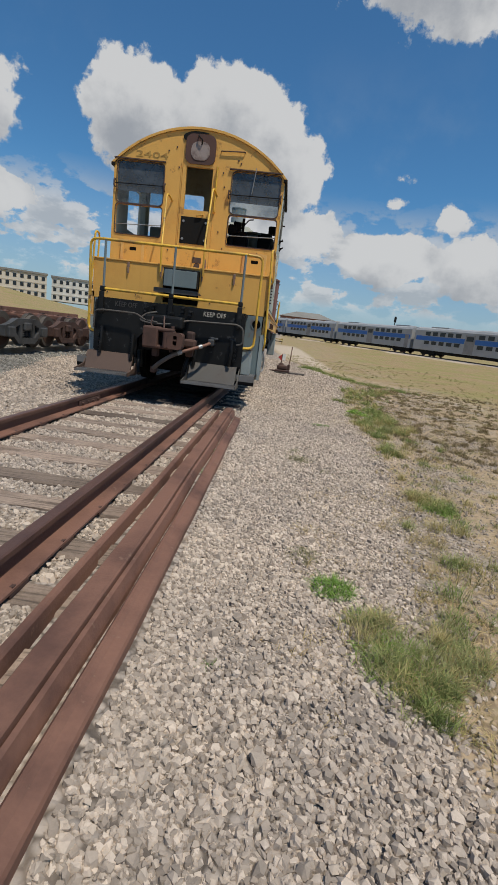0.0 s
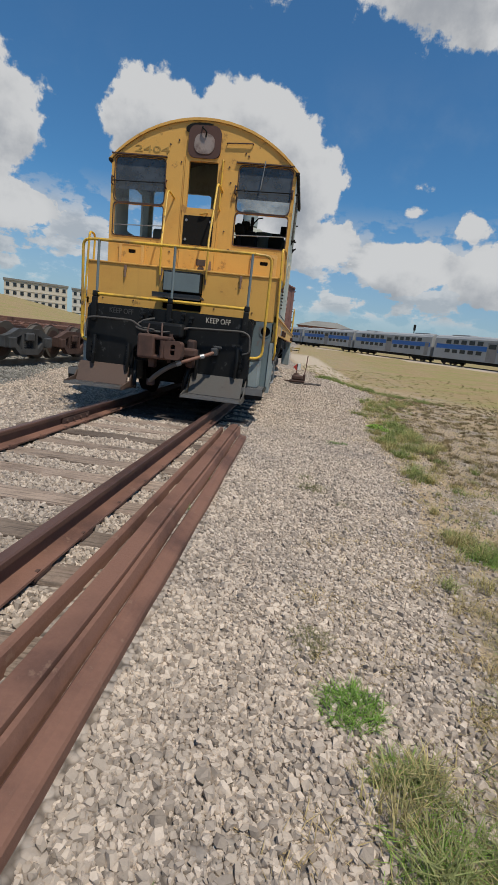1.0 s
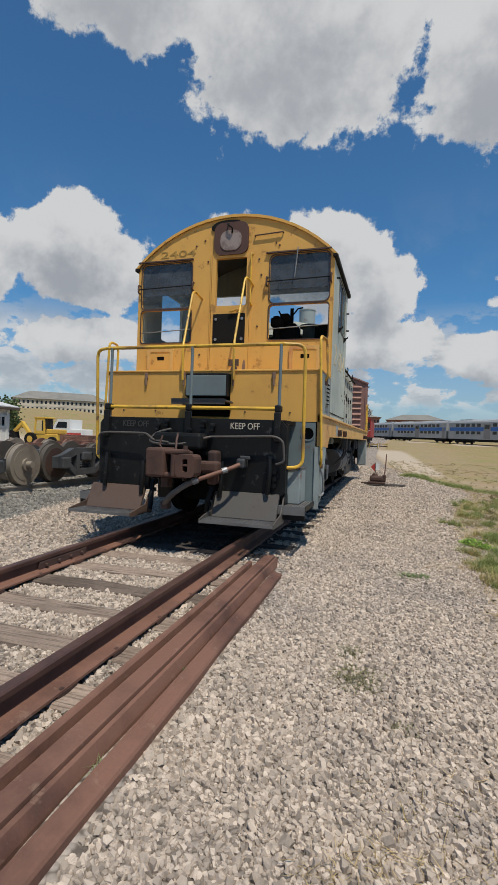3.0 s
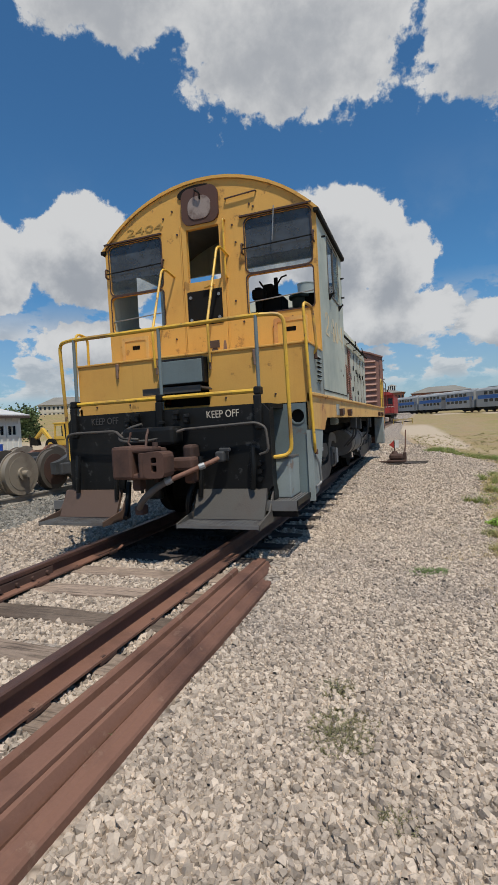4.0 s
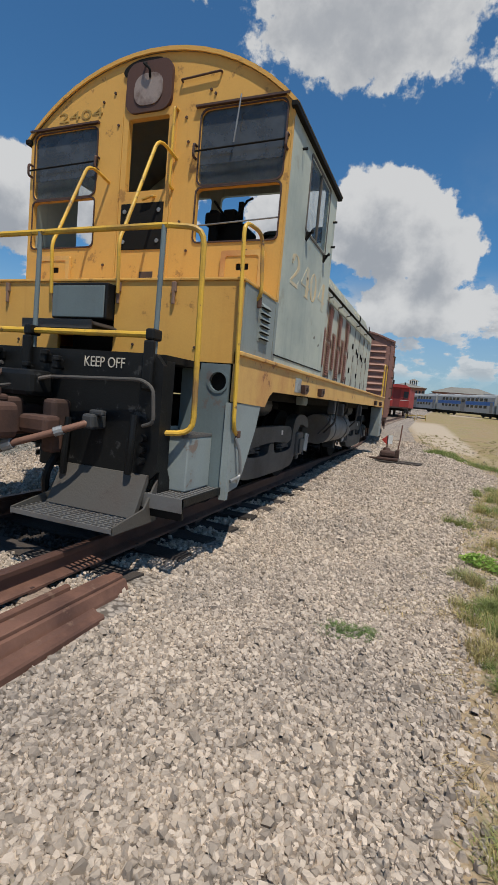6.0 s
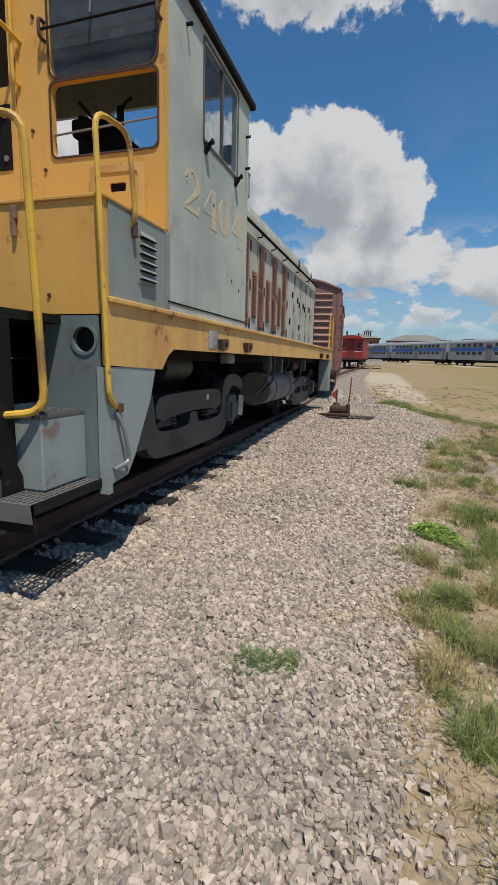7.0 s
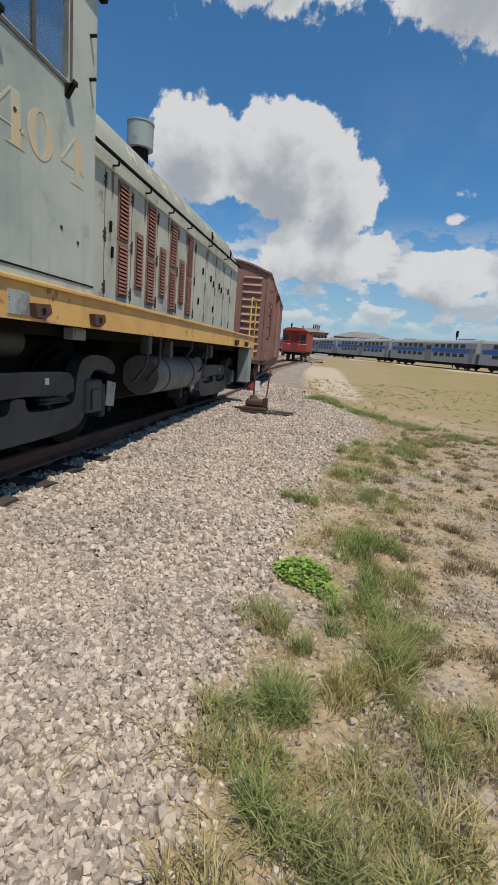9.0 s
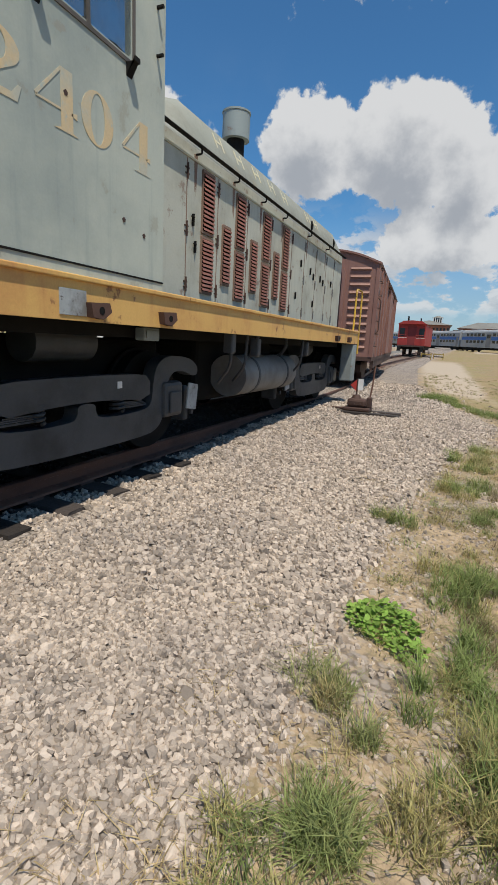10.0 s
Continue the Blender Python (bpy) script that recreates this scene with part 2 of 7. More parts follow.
COACHROOF = material("coach_roof", (0.34, 0.35, 0.36), 0.6, dark=(0.22, 0.22, 0.23), amount=0.7, scale=1.0, bump=0.02)
WHITEWALL = material("white_cladding", (0.66, 0.65, 0.60), 0.6, dark=(0.5, 0.49, 0.45), amount=0.5, streak=0.25, scale=2, bump=0.02)
ROOFWHITE = material("white_metal_roof", (0.52, 0.52, 0.505), 0.5, dark=(0.58, 0.58, 0.57), amount=0.5, scale=1, bump=0.02)
BROWNDOOR = material("brown_door", (0.09, 0.065, 0.05), 0.7, scale=5)
FARWALL = material("pale_stone_wall", (0.55, 0.49, 0.40), 0.8, scale=0.4, bump=0)
FARROOF = material("grey_roof", (0.21, 0.20, 0.18), 0.8, scale=0.4, bump=0)
REDBRICK = material("brick_wall", (0.32, 0.14, 0.09), 0.85, scale=0.5, bump=0)
WHEEL = material("wheel_steel", (0.29, 0.25, 0.20), 0.55, 0.3, dark=(0.15, 0.11, 0.085), amount=0.8, scale=5, bump=0.05)
MACHINE = material("machine_yellow", (0.58, 0.36, 0.05), 0.55, dark=(0.35, 0.2, 0.05), amount=0.6, scale=3)
TRUCKWHITE = material("truck_white", (0.70, 0.70, 0.68), 0.4, scale=3, bump=0)
BLUEPLASTIC = material("blue_plastic", (0.02, 0.10, 0.50), 0.5, scale=5, bump=0)
REDTARGET = material("target_red", (0.45, 0.05, 0.04), 0.6, scale=8, bump=0.02)
WHITETARGET = material("target_white", (0.75, 0.74, 0.72), 0.6, scale=8, bump=0.02)
RUBBER = material("old_rubber", (0.115, 0.10, 0.09), 0.8, dark=(0.07, 0.065, 0.06), amount=0.8, scale=14, bump=0.1)
HEADLIGHT = material("primer_blot", (0.085, 0.04, 0.03), 0.7, dark=(0.05, 0.03, 0.025), amount=0.7, scale=8, bump=0.1)
LENSGREY = material("dull_lens", (0.29, 0.235, 0.21), 0.5, dark=(0.10, 0.055, 0.04), amount=1.0, scale=22, bump=0.05)
DARKWHEEL = material("grimy_wheel", (0.10, 0.085, 0.07), 0.65, 0.2, dark=(0.05, 0.042, 0.036), amount=0.8, scale=5, bump=0.08)
PALERAIL = material("dusty_rail", (0.30, 0.275, 0.24), 0.75, 0.1, dark=(0.18, 0.15, 0.125), amount=0.8, scale=5, bump=0.1)
CHIPPED = material("chipped_plate", (0.34, 0.36, 0.36), 0.6, dark=(0.16, 0.15, 0.14), amount=0.9, spots=(0.07, 0.055, 0.045), spot_amount=0.9, scale=22, bump=0.1)
PALEPLATE = material("pale_worn_plate", (0.42, 0.43, 0.42), 0.6, dark=(0.2, 0.19, 0.18), amount=0.8, spots=(0.12, 0.09, 0.07), spot_amount=0.6, scale=12, bump=0.06)
INSIDE = material("cab_inside_green", (0.10, 0.12, 0.11), 0.7, dark=(0.05, 0.06, 0.055), amount=0.6, scale=4, bump=0.03)
LEAF = material("leaf_green", (0.075, 0.11, 0.035), 0.7, dark=(0.04, 0.07, 0.02), amount=0.7, scale=4, bump=0, random_by="island")
BARK = material("bark", (0.12, 0.09, 0.07), 0.9, scale=8, bump=0.3)
GLASSDARK = glass("tinted_pane", (0.30, 0.32, 0.34), alpha=0.55)
GLASSCLEAR = glass("dusty_pane", (0.85, 0.88, 0.88), alpha=0.25)
STONE = material("gravel_stone", (0.42, 0.346, 0.28), 0.9, dark=(0.30, 0.255, 0.22), amount=0.7, grain=0.18, scale=3.0, fine=90, bump=0.2, random_by="island", spec=0.2)
OILSHADESTONE = material("oil_shade_stone", (0.055, 0.045, 0.04), 0.7, dark=(0.03, 0.026, 0.024), amount=0.7, grain=0.2, scale=3.0, fine=90, bump=0.2, random_by="island", spec=0.3)
YARDSTONE = material("grey_stone", (0.24, 0.225, 0.20), 0.9, dark=(0.14, 0.135, 0.125), amount=0.7, grain=0.2, scale=3.0, fine=90, bump=0.2, random_by="island", spec=0.2)


def blade_material(name, a, b):
    """Grass: matt blades that let part of the light through."""
    mt = material(name, a, 0.75, dark=b, amount=0.9, grain=0.1, scale=6, bump=0, random_by="island", spec=0.2)
    tree = mt.node_tree
    bs = next(n for n in tree.nodes if n.type == "BSDF_PRINCIPLED")
    out = next(n for n in tree.nodes if n.type == "OUTPUT_MATERIAL")
    N = Nodes(tree)
    thin = N.add("ShaderNodeBsdfTranslucent", {"Color": bs.inputs["Base Color"].links[0].from_socket})
    tree.links.new(N.add("ShaderNodeMixShader", (0.42, bs.outputs[0], thin.outputs[0])).outputs[0], out.inputs[0])
    return mt


GRASS = blade_material("green_grass", (0.24, 0.295, 0.10), (0.37, 0.355, 0.17))
WEED = blade_material("bright_weed", (0.20, 0.33, 0.07), (0.26, 0.36, 0.09))
CLOVER = blade_material("clover_leaf", (0.26, 0.40, 0.085), (0.34, 0.44, 0.12))
OLIVE = blade_material("olive_mat", (0.25, 0.24, 0.13), (0.33, 0.29, 0.17))
MAT = blade_material("dull_green_mat", (0.19, 0.265, 0.11), (0.26, 0.30, 0.14))
STRAW = blade_material("dry_grass", (0.48, 0.37, 0.20), (0.36, 0.30, 0.15))


def ground_material():
    """Gravel, sand and dry grass, told apart by the attributes of the sheet."""
    mt = bpy.data.materials.new("ground_mix")
    mt.use_nodes = True
    mt.node_tree.nodes.clear()
    N = Nodes(mt.node_tree)
    pos = N.add("ShaderNodeNewGeometry").outputs["Position"]
    at = lambda n: N.add("ShaderNodeAttribute", attribute_name=n).outputs["Fac"]
    big, mid, fine = N.noise(pos, 0.35, 6, 0.6), N.noise(pos, 2.2, 6, 0.65), N.noise(pos, 22.0, 5, 0.65)
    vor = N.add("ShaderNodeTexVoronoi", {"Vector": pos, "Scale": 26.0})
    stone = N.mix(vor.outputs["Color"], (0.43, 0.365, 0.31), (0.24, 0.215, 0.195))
    # cell borders darkened to paint the shade between piled stones
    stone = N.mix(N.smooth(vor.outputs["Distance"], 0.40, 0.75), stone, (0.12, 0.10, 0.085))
    stone = N.mix(N.m("MULTIPLY", N.smooth(mid, 0.45, 0.7), 0.4), stone, (0.48, 0.37, 0.28))
    soil = N.mix(N.smooth(mid, 0.35, 0.7), (0.35, 0.265, 0.17), (0.46, 0.345, 0.23))
    soil = N.mix(N.m("MULTIPLY", N.smooth(fine, 0.42, 0.66), 0.8), soil, (0.185, 0.135, 0.085))
    crumb = N.add("ShaderNodeTexVoronoi", {"Vector": pos, "Scale": 38.0})
    soil = N.mix(N.m("MULTIPLY", N.smooth(crumb.outputs["Distance"], 0.42, 0.30), N.smooth(N.noise(pos, 1.3, 4, 0.6), 0.45, 0.62)), soil, (0.42, 0.345, 0.27))
    patch = N.smooth(N.m("ADD", N.noise(pos, 0.9, 5, 0.65), N.m("MULTIPLY", N.m("SUBTRACT", fine, 0.5), 0.35)), 0.49, 0.60)
    soil = N.mix(N.m("MULTIPLY", patch, 0.85), soil, stone)
    litter = N.smooth(N.noise(N.add("ShaderNodeMapping", {"Vector": pos, "Scale": (1.0, 1.6, 1.0)}).outputs[0], 7.0, 7, 0.72), 0.52, 0.62)
    soil = N.mix(N.m("MULTIPLY", litter, 0.5), soil, (0.215, 0.175, 0.09))
    dry = N.mix(N.smooth(fine, 0.35, 0.7), (0.235, 0.165, 0.085), (0.345, 0.255, 0.14))
    green = N.mix(N.smooth(fine, 0.3, 0.7), (0.175, 0.165, 0.055), (0.275, 0.245, 0.09))
    field_col = N.mix(N.smooth(big, 0.40, 0.66), dry, green)
    field_col = N.mix(N.m("MULTIPLY", N.smooth(mid, 0.48, 0.80), 0.5), field_col, soil)
    g = N.smooth(N.m("ADD", at("grass"), N.m("MULTIPLY", N.m("SUBTRACT", mid, 0.5), 1.1)), 0.22, 0.82)
    s = N.smooth(N.m("ADD", at("sand"), N.m("MULTIPLY", N.m("SUBTRACT", mid, 0.5), 0.9)), 0.22, 0.85)
    col = N.mix(g, soil, field_col)
    col = N.mix(s, col, N.mix(fine, (0.47, 0.39, 0.30), (0.37, 0.30, 0.225)))
    yard = N.mix(vor.outputs["Color"], (0.26, 0.245, 0.22), (0.10, 0.097, 0.09))
    stone = N.mix(N.smooth(N.m("ADD", at("yard"), N.m("MULTIPLY", N.m("SUBTRACT", mid, 0.5), 0.6)), 0.35, 0.65), stone, yard)
    # near-black ballast colour also deepens the shade under the locomotive
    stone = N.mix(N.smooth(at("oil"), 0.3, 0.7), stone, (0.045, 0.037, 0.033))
    k = N.smooth(N.m("ADD", at("gravel"), N.m("MULTIPLY", N.m("SUBTRACT", mid, 0.5), 0.9)), 0.42, 0.6)
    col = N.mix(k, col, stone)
    bs = N.add("ShaderNodeBsdfPrincipled", {"Base Color": col, "Roughness": 0.95, "Specular IOR Level": 0.15})
    h = N.m("ADD", N.m("MULTIPLY", vor.outputs["Distance"], N.m("MULTIPLY", k, -1.0)), N.m("MULTIPLY", fine, 0.6))
    mt.node_tree.links.new(N.add("ShaderNodeBump", {"Height": h, "Strength": 0.7, "Distance": 0.03}).outputs[0], bs.inputs["Normal"])
    N.add("ShaderNodeOutputMaterial", (bs.outputs[0],))
    return mt


GROUND = ground_material()

# ---- mesh helpers ----
CX = -1.64                                   # the middle of the locomotive and its track
RAILTOP, TIETOP = 0.48, 0.315


def link(name, bm, mt, smooth=False):
    me = bpy.data.meshes.new(name)
    bmesh.ops.recalc_face_normals(bm, faces=bm.faces)
    bm.to_mesh(me)
    bm.free()
    me.materials.append(mt)
    if smooth:
        me.polygons.foreach_set("use_smooth", [True] * len(me.polygons))
        me.set_sharp_from_angle(angle=radians(40))
    return new(name, me)


def part(name, bm, mt, parent, label="", smooth=False):
    """Links a bmesh, drawn in the world's coordinates, as one mesh under a thing or a part."""
    ob = link(name, bm, mt, smooth)
    adopt(ob, parent)
    return tagged(ob, label)


def world_of(ob):
    m = ob.matrix_basis.copy()
    while ob.parent:
        m = ob.parent.matrix_basis @ ob.matrix_parent_inverse @ m
        ob = ob.parent
    return m


def adopt(ob, parent):
    ob.parent = parent
    ob.matrix_parent_inverse = world_of(parent).inverted()


def thing(name, x, y, z, label, category, group="", kind="", turn=0.0):
    ob = new(name)
    ob.empty_display_size = 0.2
    ob.matrix_basis = pose(x, y, z, 0, 0, turn)
    return tagged(ob, label, category, group, kind)


def B():
    return bmesh.new()


def box(bm, x0, x1, y0, y1, z0, z1, bevel=0.0, turn=None):
    m = Matrix.LocRotScale(((x0 + x1) / 2, (y0 + y1) / 2, (z0 + z1) / 2), None, (abs(x1 - x0), abs(y1 - y0), abs(z1 - z0)))
    vs = bmesh.ops.create_cube(bm, size=1.0, matrix=m)["verts"]
    if turn is not None:
        bmesh.ops.transform(bm, matrix=turn, verts=vs)
    if bevel:
        es = list({e for v in vs for e in v.link_edges})
        bmesh.ops.bevel(bm, geom=es, offset=bevel, segments=2, profile=0.5, affect="EDGES", clamp_overlap=True)
    return bm


def rod(bm, a, b, r, n=10, r2=None):
    a, b = Vector(a), Vector(b)
    d = b - a
    m = Matrix.Translation((a + b) / 2) @ d.to_track_quat("Z", "Y").to_matrix().to_4x4()
    bmesh.ops.create_cone(bm, cap_ends=True, segments=n, radius1=r, radius2=r if r2 is None else r2, depth=d.length, matrix=m)
    return bm


def tube(bm, pts, r, n=8, bend=0.0, steps=4):
    """A bent pipe through the points, its corners rounded by bend metres."""
    pts = [Vector(p) for p in pts]
    way = [pts[0]]
    for i in range(1, len(pts) - 1):
        a, p, b = pts[i - 1], pts[i], pts[i + 1]
        k = min(bend, (a - p).length * 0.45, (b - p).length * 0.45)
        if k <= 0:
            way.append(p)
            continue
        s, e = p + (a - p).normalized() * k, p + (b - p).normalized() * k
        for j in range(steps + 1):
            t = j / steps
            way.append(s * (1 - t) ** 2 + p * 2 * t * (1 - t) + e * t * t)
    way.append(pts[-1])
    rings, side = [], None
    for i, p in enumerate(way):
        d = (way[min(i + 1, len(way) - 1)] - way[max(i - 1, 0)]).normalized()
        if side is None:
            side = d.orthogonal().normalized()
        side = (side - d * side.dot(d)).normalized()
        up = d.cross(side)
        rings.append([bm.verts.new(p + (side * math.cos(q) + up * math.sin(q)) * r) for q in [2 * math.pi * k / n for k in range(n)]])
    for a, b in zip(rings, rings[1:]):
        for k in range(n):
            bm.faces.new((a[k], a[(k + 1) % n], b[(k + 1) % n], b[k]))
    bm.faces.new(rings[0][::-1])
    bm.faces.new(rings[-1])
    return bm


def prism(bm, outline, axis, lo, hi):
    """An outline (two coordinates, the third axis left out) drawn out along that axis."""
    def at(p, q):
        return {"x": (q, p[0], p[1]), "y": (p[0], q, p[1]), "z": (p[0], p[1], q)}[axis]
    a, b = [bm.verts.new(at(p, lo)) for p in outline], [bm.verts.new(at(p, hi)) for p in outline]
    n = len(outline)
    bm.faces.new(a)
    bm.faces.new(b[::-1])
    for i in range(n):
        bm.faces.new((a[i], b[i], b[(i + 1) % n], a[(i + 1) % n]))
    return bm


def rounded(u0, u1, v0, v1, r=0.05, n=4):
    out = []
    for cu, cv, q0 in ((u1 - r, v1 - r, 0), (u0 + r, v1 - r, 90), (u0 + r, v0 + r, 180), (u1 - r, v0 + r, 270)):
        for k in range(n + 1):
            q = radians(q0 + 90 * k / n)
            out.append((cu + r * math.cos(q), cv + r * math.sin(q)))
    return out


def softened(pts, times=2):
    """A closed outline with its corners cut round."""
    for _ in range(times):
        pts = [q for a, b in zip(pts, pts[1:] + pts[:1]) for q in ((a[0] * 0.75 + b[0] * 0.25, a[1] * 0.75 + b[1] * 0.25), (a[0] * 0.25 + b[0] * 0.75, a[1] * 0.25 + b[1] * 0.75))]
    return pts


def pierced(outer, holes, axis, lo, hi):
    """A plate with holes, its outline and holes in the plane across the axis."""
    def at(p, q):
        return {"x": (q, p[0], p[1]), "y": (p[0], q, p[1]), "z": (p[0], p[1], q)}[axis]
    bm = B()
    loops = []
    for loop in (outer, *holes):
        vs = [bm.verts.new(at(p, lo)) for p in loop]
        es = [bm.edges.new((vs[i], vs[(i + 1) % len(vs)])) for i in range(len(vs))]
        loops.append((vs, es))
    bmesh.ops.triangle_fill(bm, use_beauty=True, use_dissolve=False, edges=[e for _, es in loops for e in es])
    front = list(bm.faces)
    back = {v: bm.verts.new(v.co + Vector(at((0, 0), hi - lo))) for v in list(bm.verts)}
    for f in front:
        bm.faces.new([back[v] for v in reversed(f.verts)])
    for vs, _ in loops:
        for i in range(len(vs)):
            a, b = vs[i], vs[(i + 1) % len(vs)]
            bm.faces.new((a, b, back[b], back[a]))
    return bm


def lettering(name, words, size, m, mt, parent, label="", width=None, thick=0.002, offset=0.0):
    cu = bpy.data.curves.new(name, "FONT")
    cu.body, cu.size, cu.extrude, cu.align_x, cu.align_y = words, size, thick, "CENTER", "CENTER"
    cu.resolution_u, cu.offset = 3, offset
    tmp = bpy.data.objects.new(name, cu)
    scene.collection.objects.link(tmp)
    me = bpy.data.meshes.new_from_object(tmp)
    bpy.data.objects.remove(tmp)
    span = max(v.co.x for v in me.vertices) - min(v.co.x for v in me.vertices)
    sc = Matrix.Diagonal(((width / span) if width else 1, 1, 1, 1))
    me.transform(m @ sc)
    me.materials.clear()
    me.materials.append(mt)
    ob = new(name, me)
    adopt(ob, parent)
    return tagged(ob, label)


def smoothstep(v, a, b):
    t = np.clip((v - a) / (b - a), 0, 1)
    return t * t * (3 - 2 * t)


def track_x(y):
    """The middle of the locomotive's track, which swings to the left behind it and straightens again."""
    y = np.asarray(y, dtype=float)
    a, c = np.clip(y - 18, 0, 6), np.clip(y - 33, 0, 9)
    return CX - a * a / 120 - 0.1 * np.clip(y - 24, 0, 9) - 0.1 * c + c * c / 180 - np.clip(y - 72, 0, None) ** 2 / 300


def rise(y):
    """The land climbs gently away from the yard."""
    return 0.018 * np.clip(np.asarray(y, dtype=float) - 22, 0, 250)


TRACK2, TRACK3 = -7.9, -11.6
LINE_A, LINE_D = Vector((24.1, 91.0)), Vector((-0.4424, 0.8968))   # the commuter line: a point and its direction


def line_gap(x, y):
    return (x - LINE_A.x) * LINE_D.y - (y - LINE_A.y) * LINE_D.x


def ground_z(x, y):
    x, y = np.asarray(x, dtype=float), np.asarray(y, dtype=float)
    d = np.abs(x - track_x(y))
    z = 0.2 + 0.085 * (1 - smoothstep(d, 1.25, 1.75))
    z = z - 0.07 * smoothstep(x, 1.3, 3.2)
    for tx in (TRACK2, TRACK3):
        z = z + 0.07 * (1 - smoothstep(np.abs(x - tx), 1.4, 2.2))
    z = z + rise(y) * smoothstep(x, -60, -5)
    z = z + 0.13 * smoothstep(y, 11, 17) * (1 - smoothstep(x, 1.2, 3.6)) * (1 - smoothstep(y, 24, 30)) * smoothstep(x, -6, -3)
    r = np.hypot(x, y)
    z = z + (9.0 * smoothstep(r, 45, 190) + 5 * smoothstep(r, 200, 420)) * (1 - smoothstep(x / (np.abs(y) + 1), -0.75, -0.22))
    z = z + 0.012 * np.sin(x * 5.1 + 1.3 * np.sin(y * 3.1)) * np.sin(y * 4.3 + x) * (r < 60)
    return z


# ---- ground ----
def axis_steps(lo, hi, step, far, grow=1.22):
    mid = list(np.arange(lo, hi + 1e-6, step))
    out, s = [], step
    p = hi
    while p < far:
        s *= grow
        p += s
        out.append(p)
    low, s, p = [], step, lo
    while p > -far:
        s *= grow
        p -= s
        low.append(p)
    return np.array(low[::-1] + mid + out)


EDGE_Y = [-5, 1.5, 3, 5.5, 7.3, 9, 12, 14, 17.3, 18.6, 20.8, 23, 27, 40, 70]
EDGE_X = [1.1, 1.05, 1.2, 1.55, 1.62, 1.66, 1.74, 2.0, 2.7, 2.9, 2.0, 1.2, 0.6, -0.6, -1.2]


def gravel_at(x, y):
    e = np.interp(y, EDGE_Y, EDGE_X)
    left = smoothstep(x, -9.5, -8.5)
    return (1 - smoothstep(x, e - 0.25, e + 0.3)) * left


def oil_shade_at(x, y):
    """Ballast dark with oil, blackened further to paint deeper shade under the locomotive."""
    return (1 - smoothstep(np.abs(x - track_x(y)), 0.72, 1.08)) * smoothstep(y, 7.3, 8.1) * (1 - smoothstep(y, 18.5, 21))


def yard_at(x, y):
    """Darker ballast round the yard track."""
    b = np.interp(y, [4, 7.6, 9.3, 13.2, 20], [-4.6, -4.9, -5.3, -6.3, -6.6])
    return 1 - smoothstep(x, b - 0.25, b + 0.25)


def sand_at(x, y):
    road = np.interp(y, [18, 22, 26, 34, 60, 90], [2.6, 2.2, 1.9, 1.2, -0.6, -1.0])
    wide = np.interp(y, [18, 22, 30, 60, 90], [0.2, 0.8, 1.5, 2.4, 3.0])
    band = 1 - smoothstep(np.abs(x - road - 0.2), wide * 0.35, wide * 1.15)
    band = band * smoothstep(y, 21.5, 27) * (1 - smoothstep(y, 48, 62))
    along = np.clip((y - 18.0) / 7.5, 0, 1)
    path = (1 - smoothstep(np.abs(x - 6.4 + 3.9 * along), 0.3, 0.95)) * (y > 15) * (y < 28) * 0.42
    band = np.maximum(band, path)
    verge = 1 - smoothstep(np.abs(line_gap(x, y) + 4.5), 2.2, 3.4)
    yard = (1 - smoothstep(x, -13, -10)) * (1 - smoothstep(np.hypot(x, y), 60, 90)) * 0.7
    return np.maximum(np.maximum(band, verge), yard)


def ground():
    xs, ys = axis_steps(-9, 9, 0.14, 2600), axis_steps(-2, 26, 0.14, 2600)
    X, Y = np.meshgrid(xs, ys)
    Z = ground_z(X, Y)
    co = np.stack([X, Y, Z], -1).reshape(-1, 3)
    w, h = len(xs), len(ys)
    i = np.arange(w * h).reshape(h, w)
    f = np.stack([i[:-1, :-1], i[:-1, 1:], i[1:, 1:], i[1:, :-1]], -1).reshape(-1, 4)
    me = bpy.data.meshes.new("ground")
    me.from_pydata(co, [], f)
    me.materials.append(GROUND)
    me.polygons.foreach_set("use_smooth", [True] * len(me.polygons))
    x, y = co[:, 0], co[:, 1]
    e = np.interp(y, EDGE_Y, EDGE_X)
    grass = np.maximum(0.30 * smoothstep(x, e, e + 1.0) + 0.45 * smoothstep(x, 5, 12) + 0.32 * smoothstep(y, 14, 24), smoothstep(-x, 14, 24))
    for name, v in (("gravel", gravel_at(x, y)), ("sand", sand_at(x, y)), ("oil", oil_shade_at(x, y)), ("yard", yard_at(x, y)), ("grass", grass)):
        me.attributes.new(name, "FLOAT", "POINT").data.foreach_set("value", v.astype(np.float32))
    return tagged(new("ground", me), "pale gravel yard running into sand and dry grass", "ground", kind="structure")


ground()


def rail_profile(x, top, flip=1):
    """A flat-bottomed rail's section, head up, 0.16 high."""
    b = top - 0.165
    return [(x - 0.07, b), (x + 0.07, b), (x + 0.07, b + 0.012), (x + 0.012, b + 0.03), (x + 0.009, top - 0.048), (x + 0.034, top - 0.038),
            (x + 0.035, top - 0.008), (x + 0.027, top), (x - 0.027, top), (x - 0.035, top - 0.008), (x - 0.034, top - 0.038),
            (x - 0.009, top - 0.048), (x - 0.012, b + 0.03), (x - 0.07, b + 0.012)]


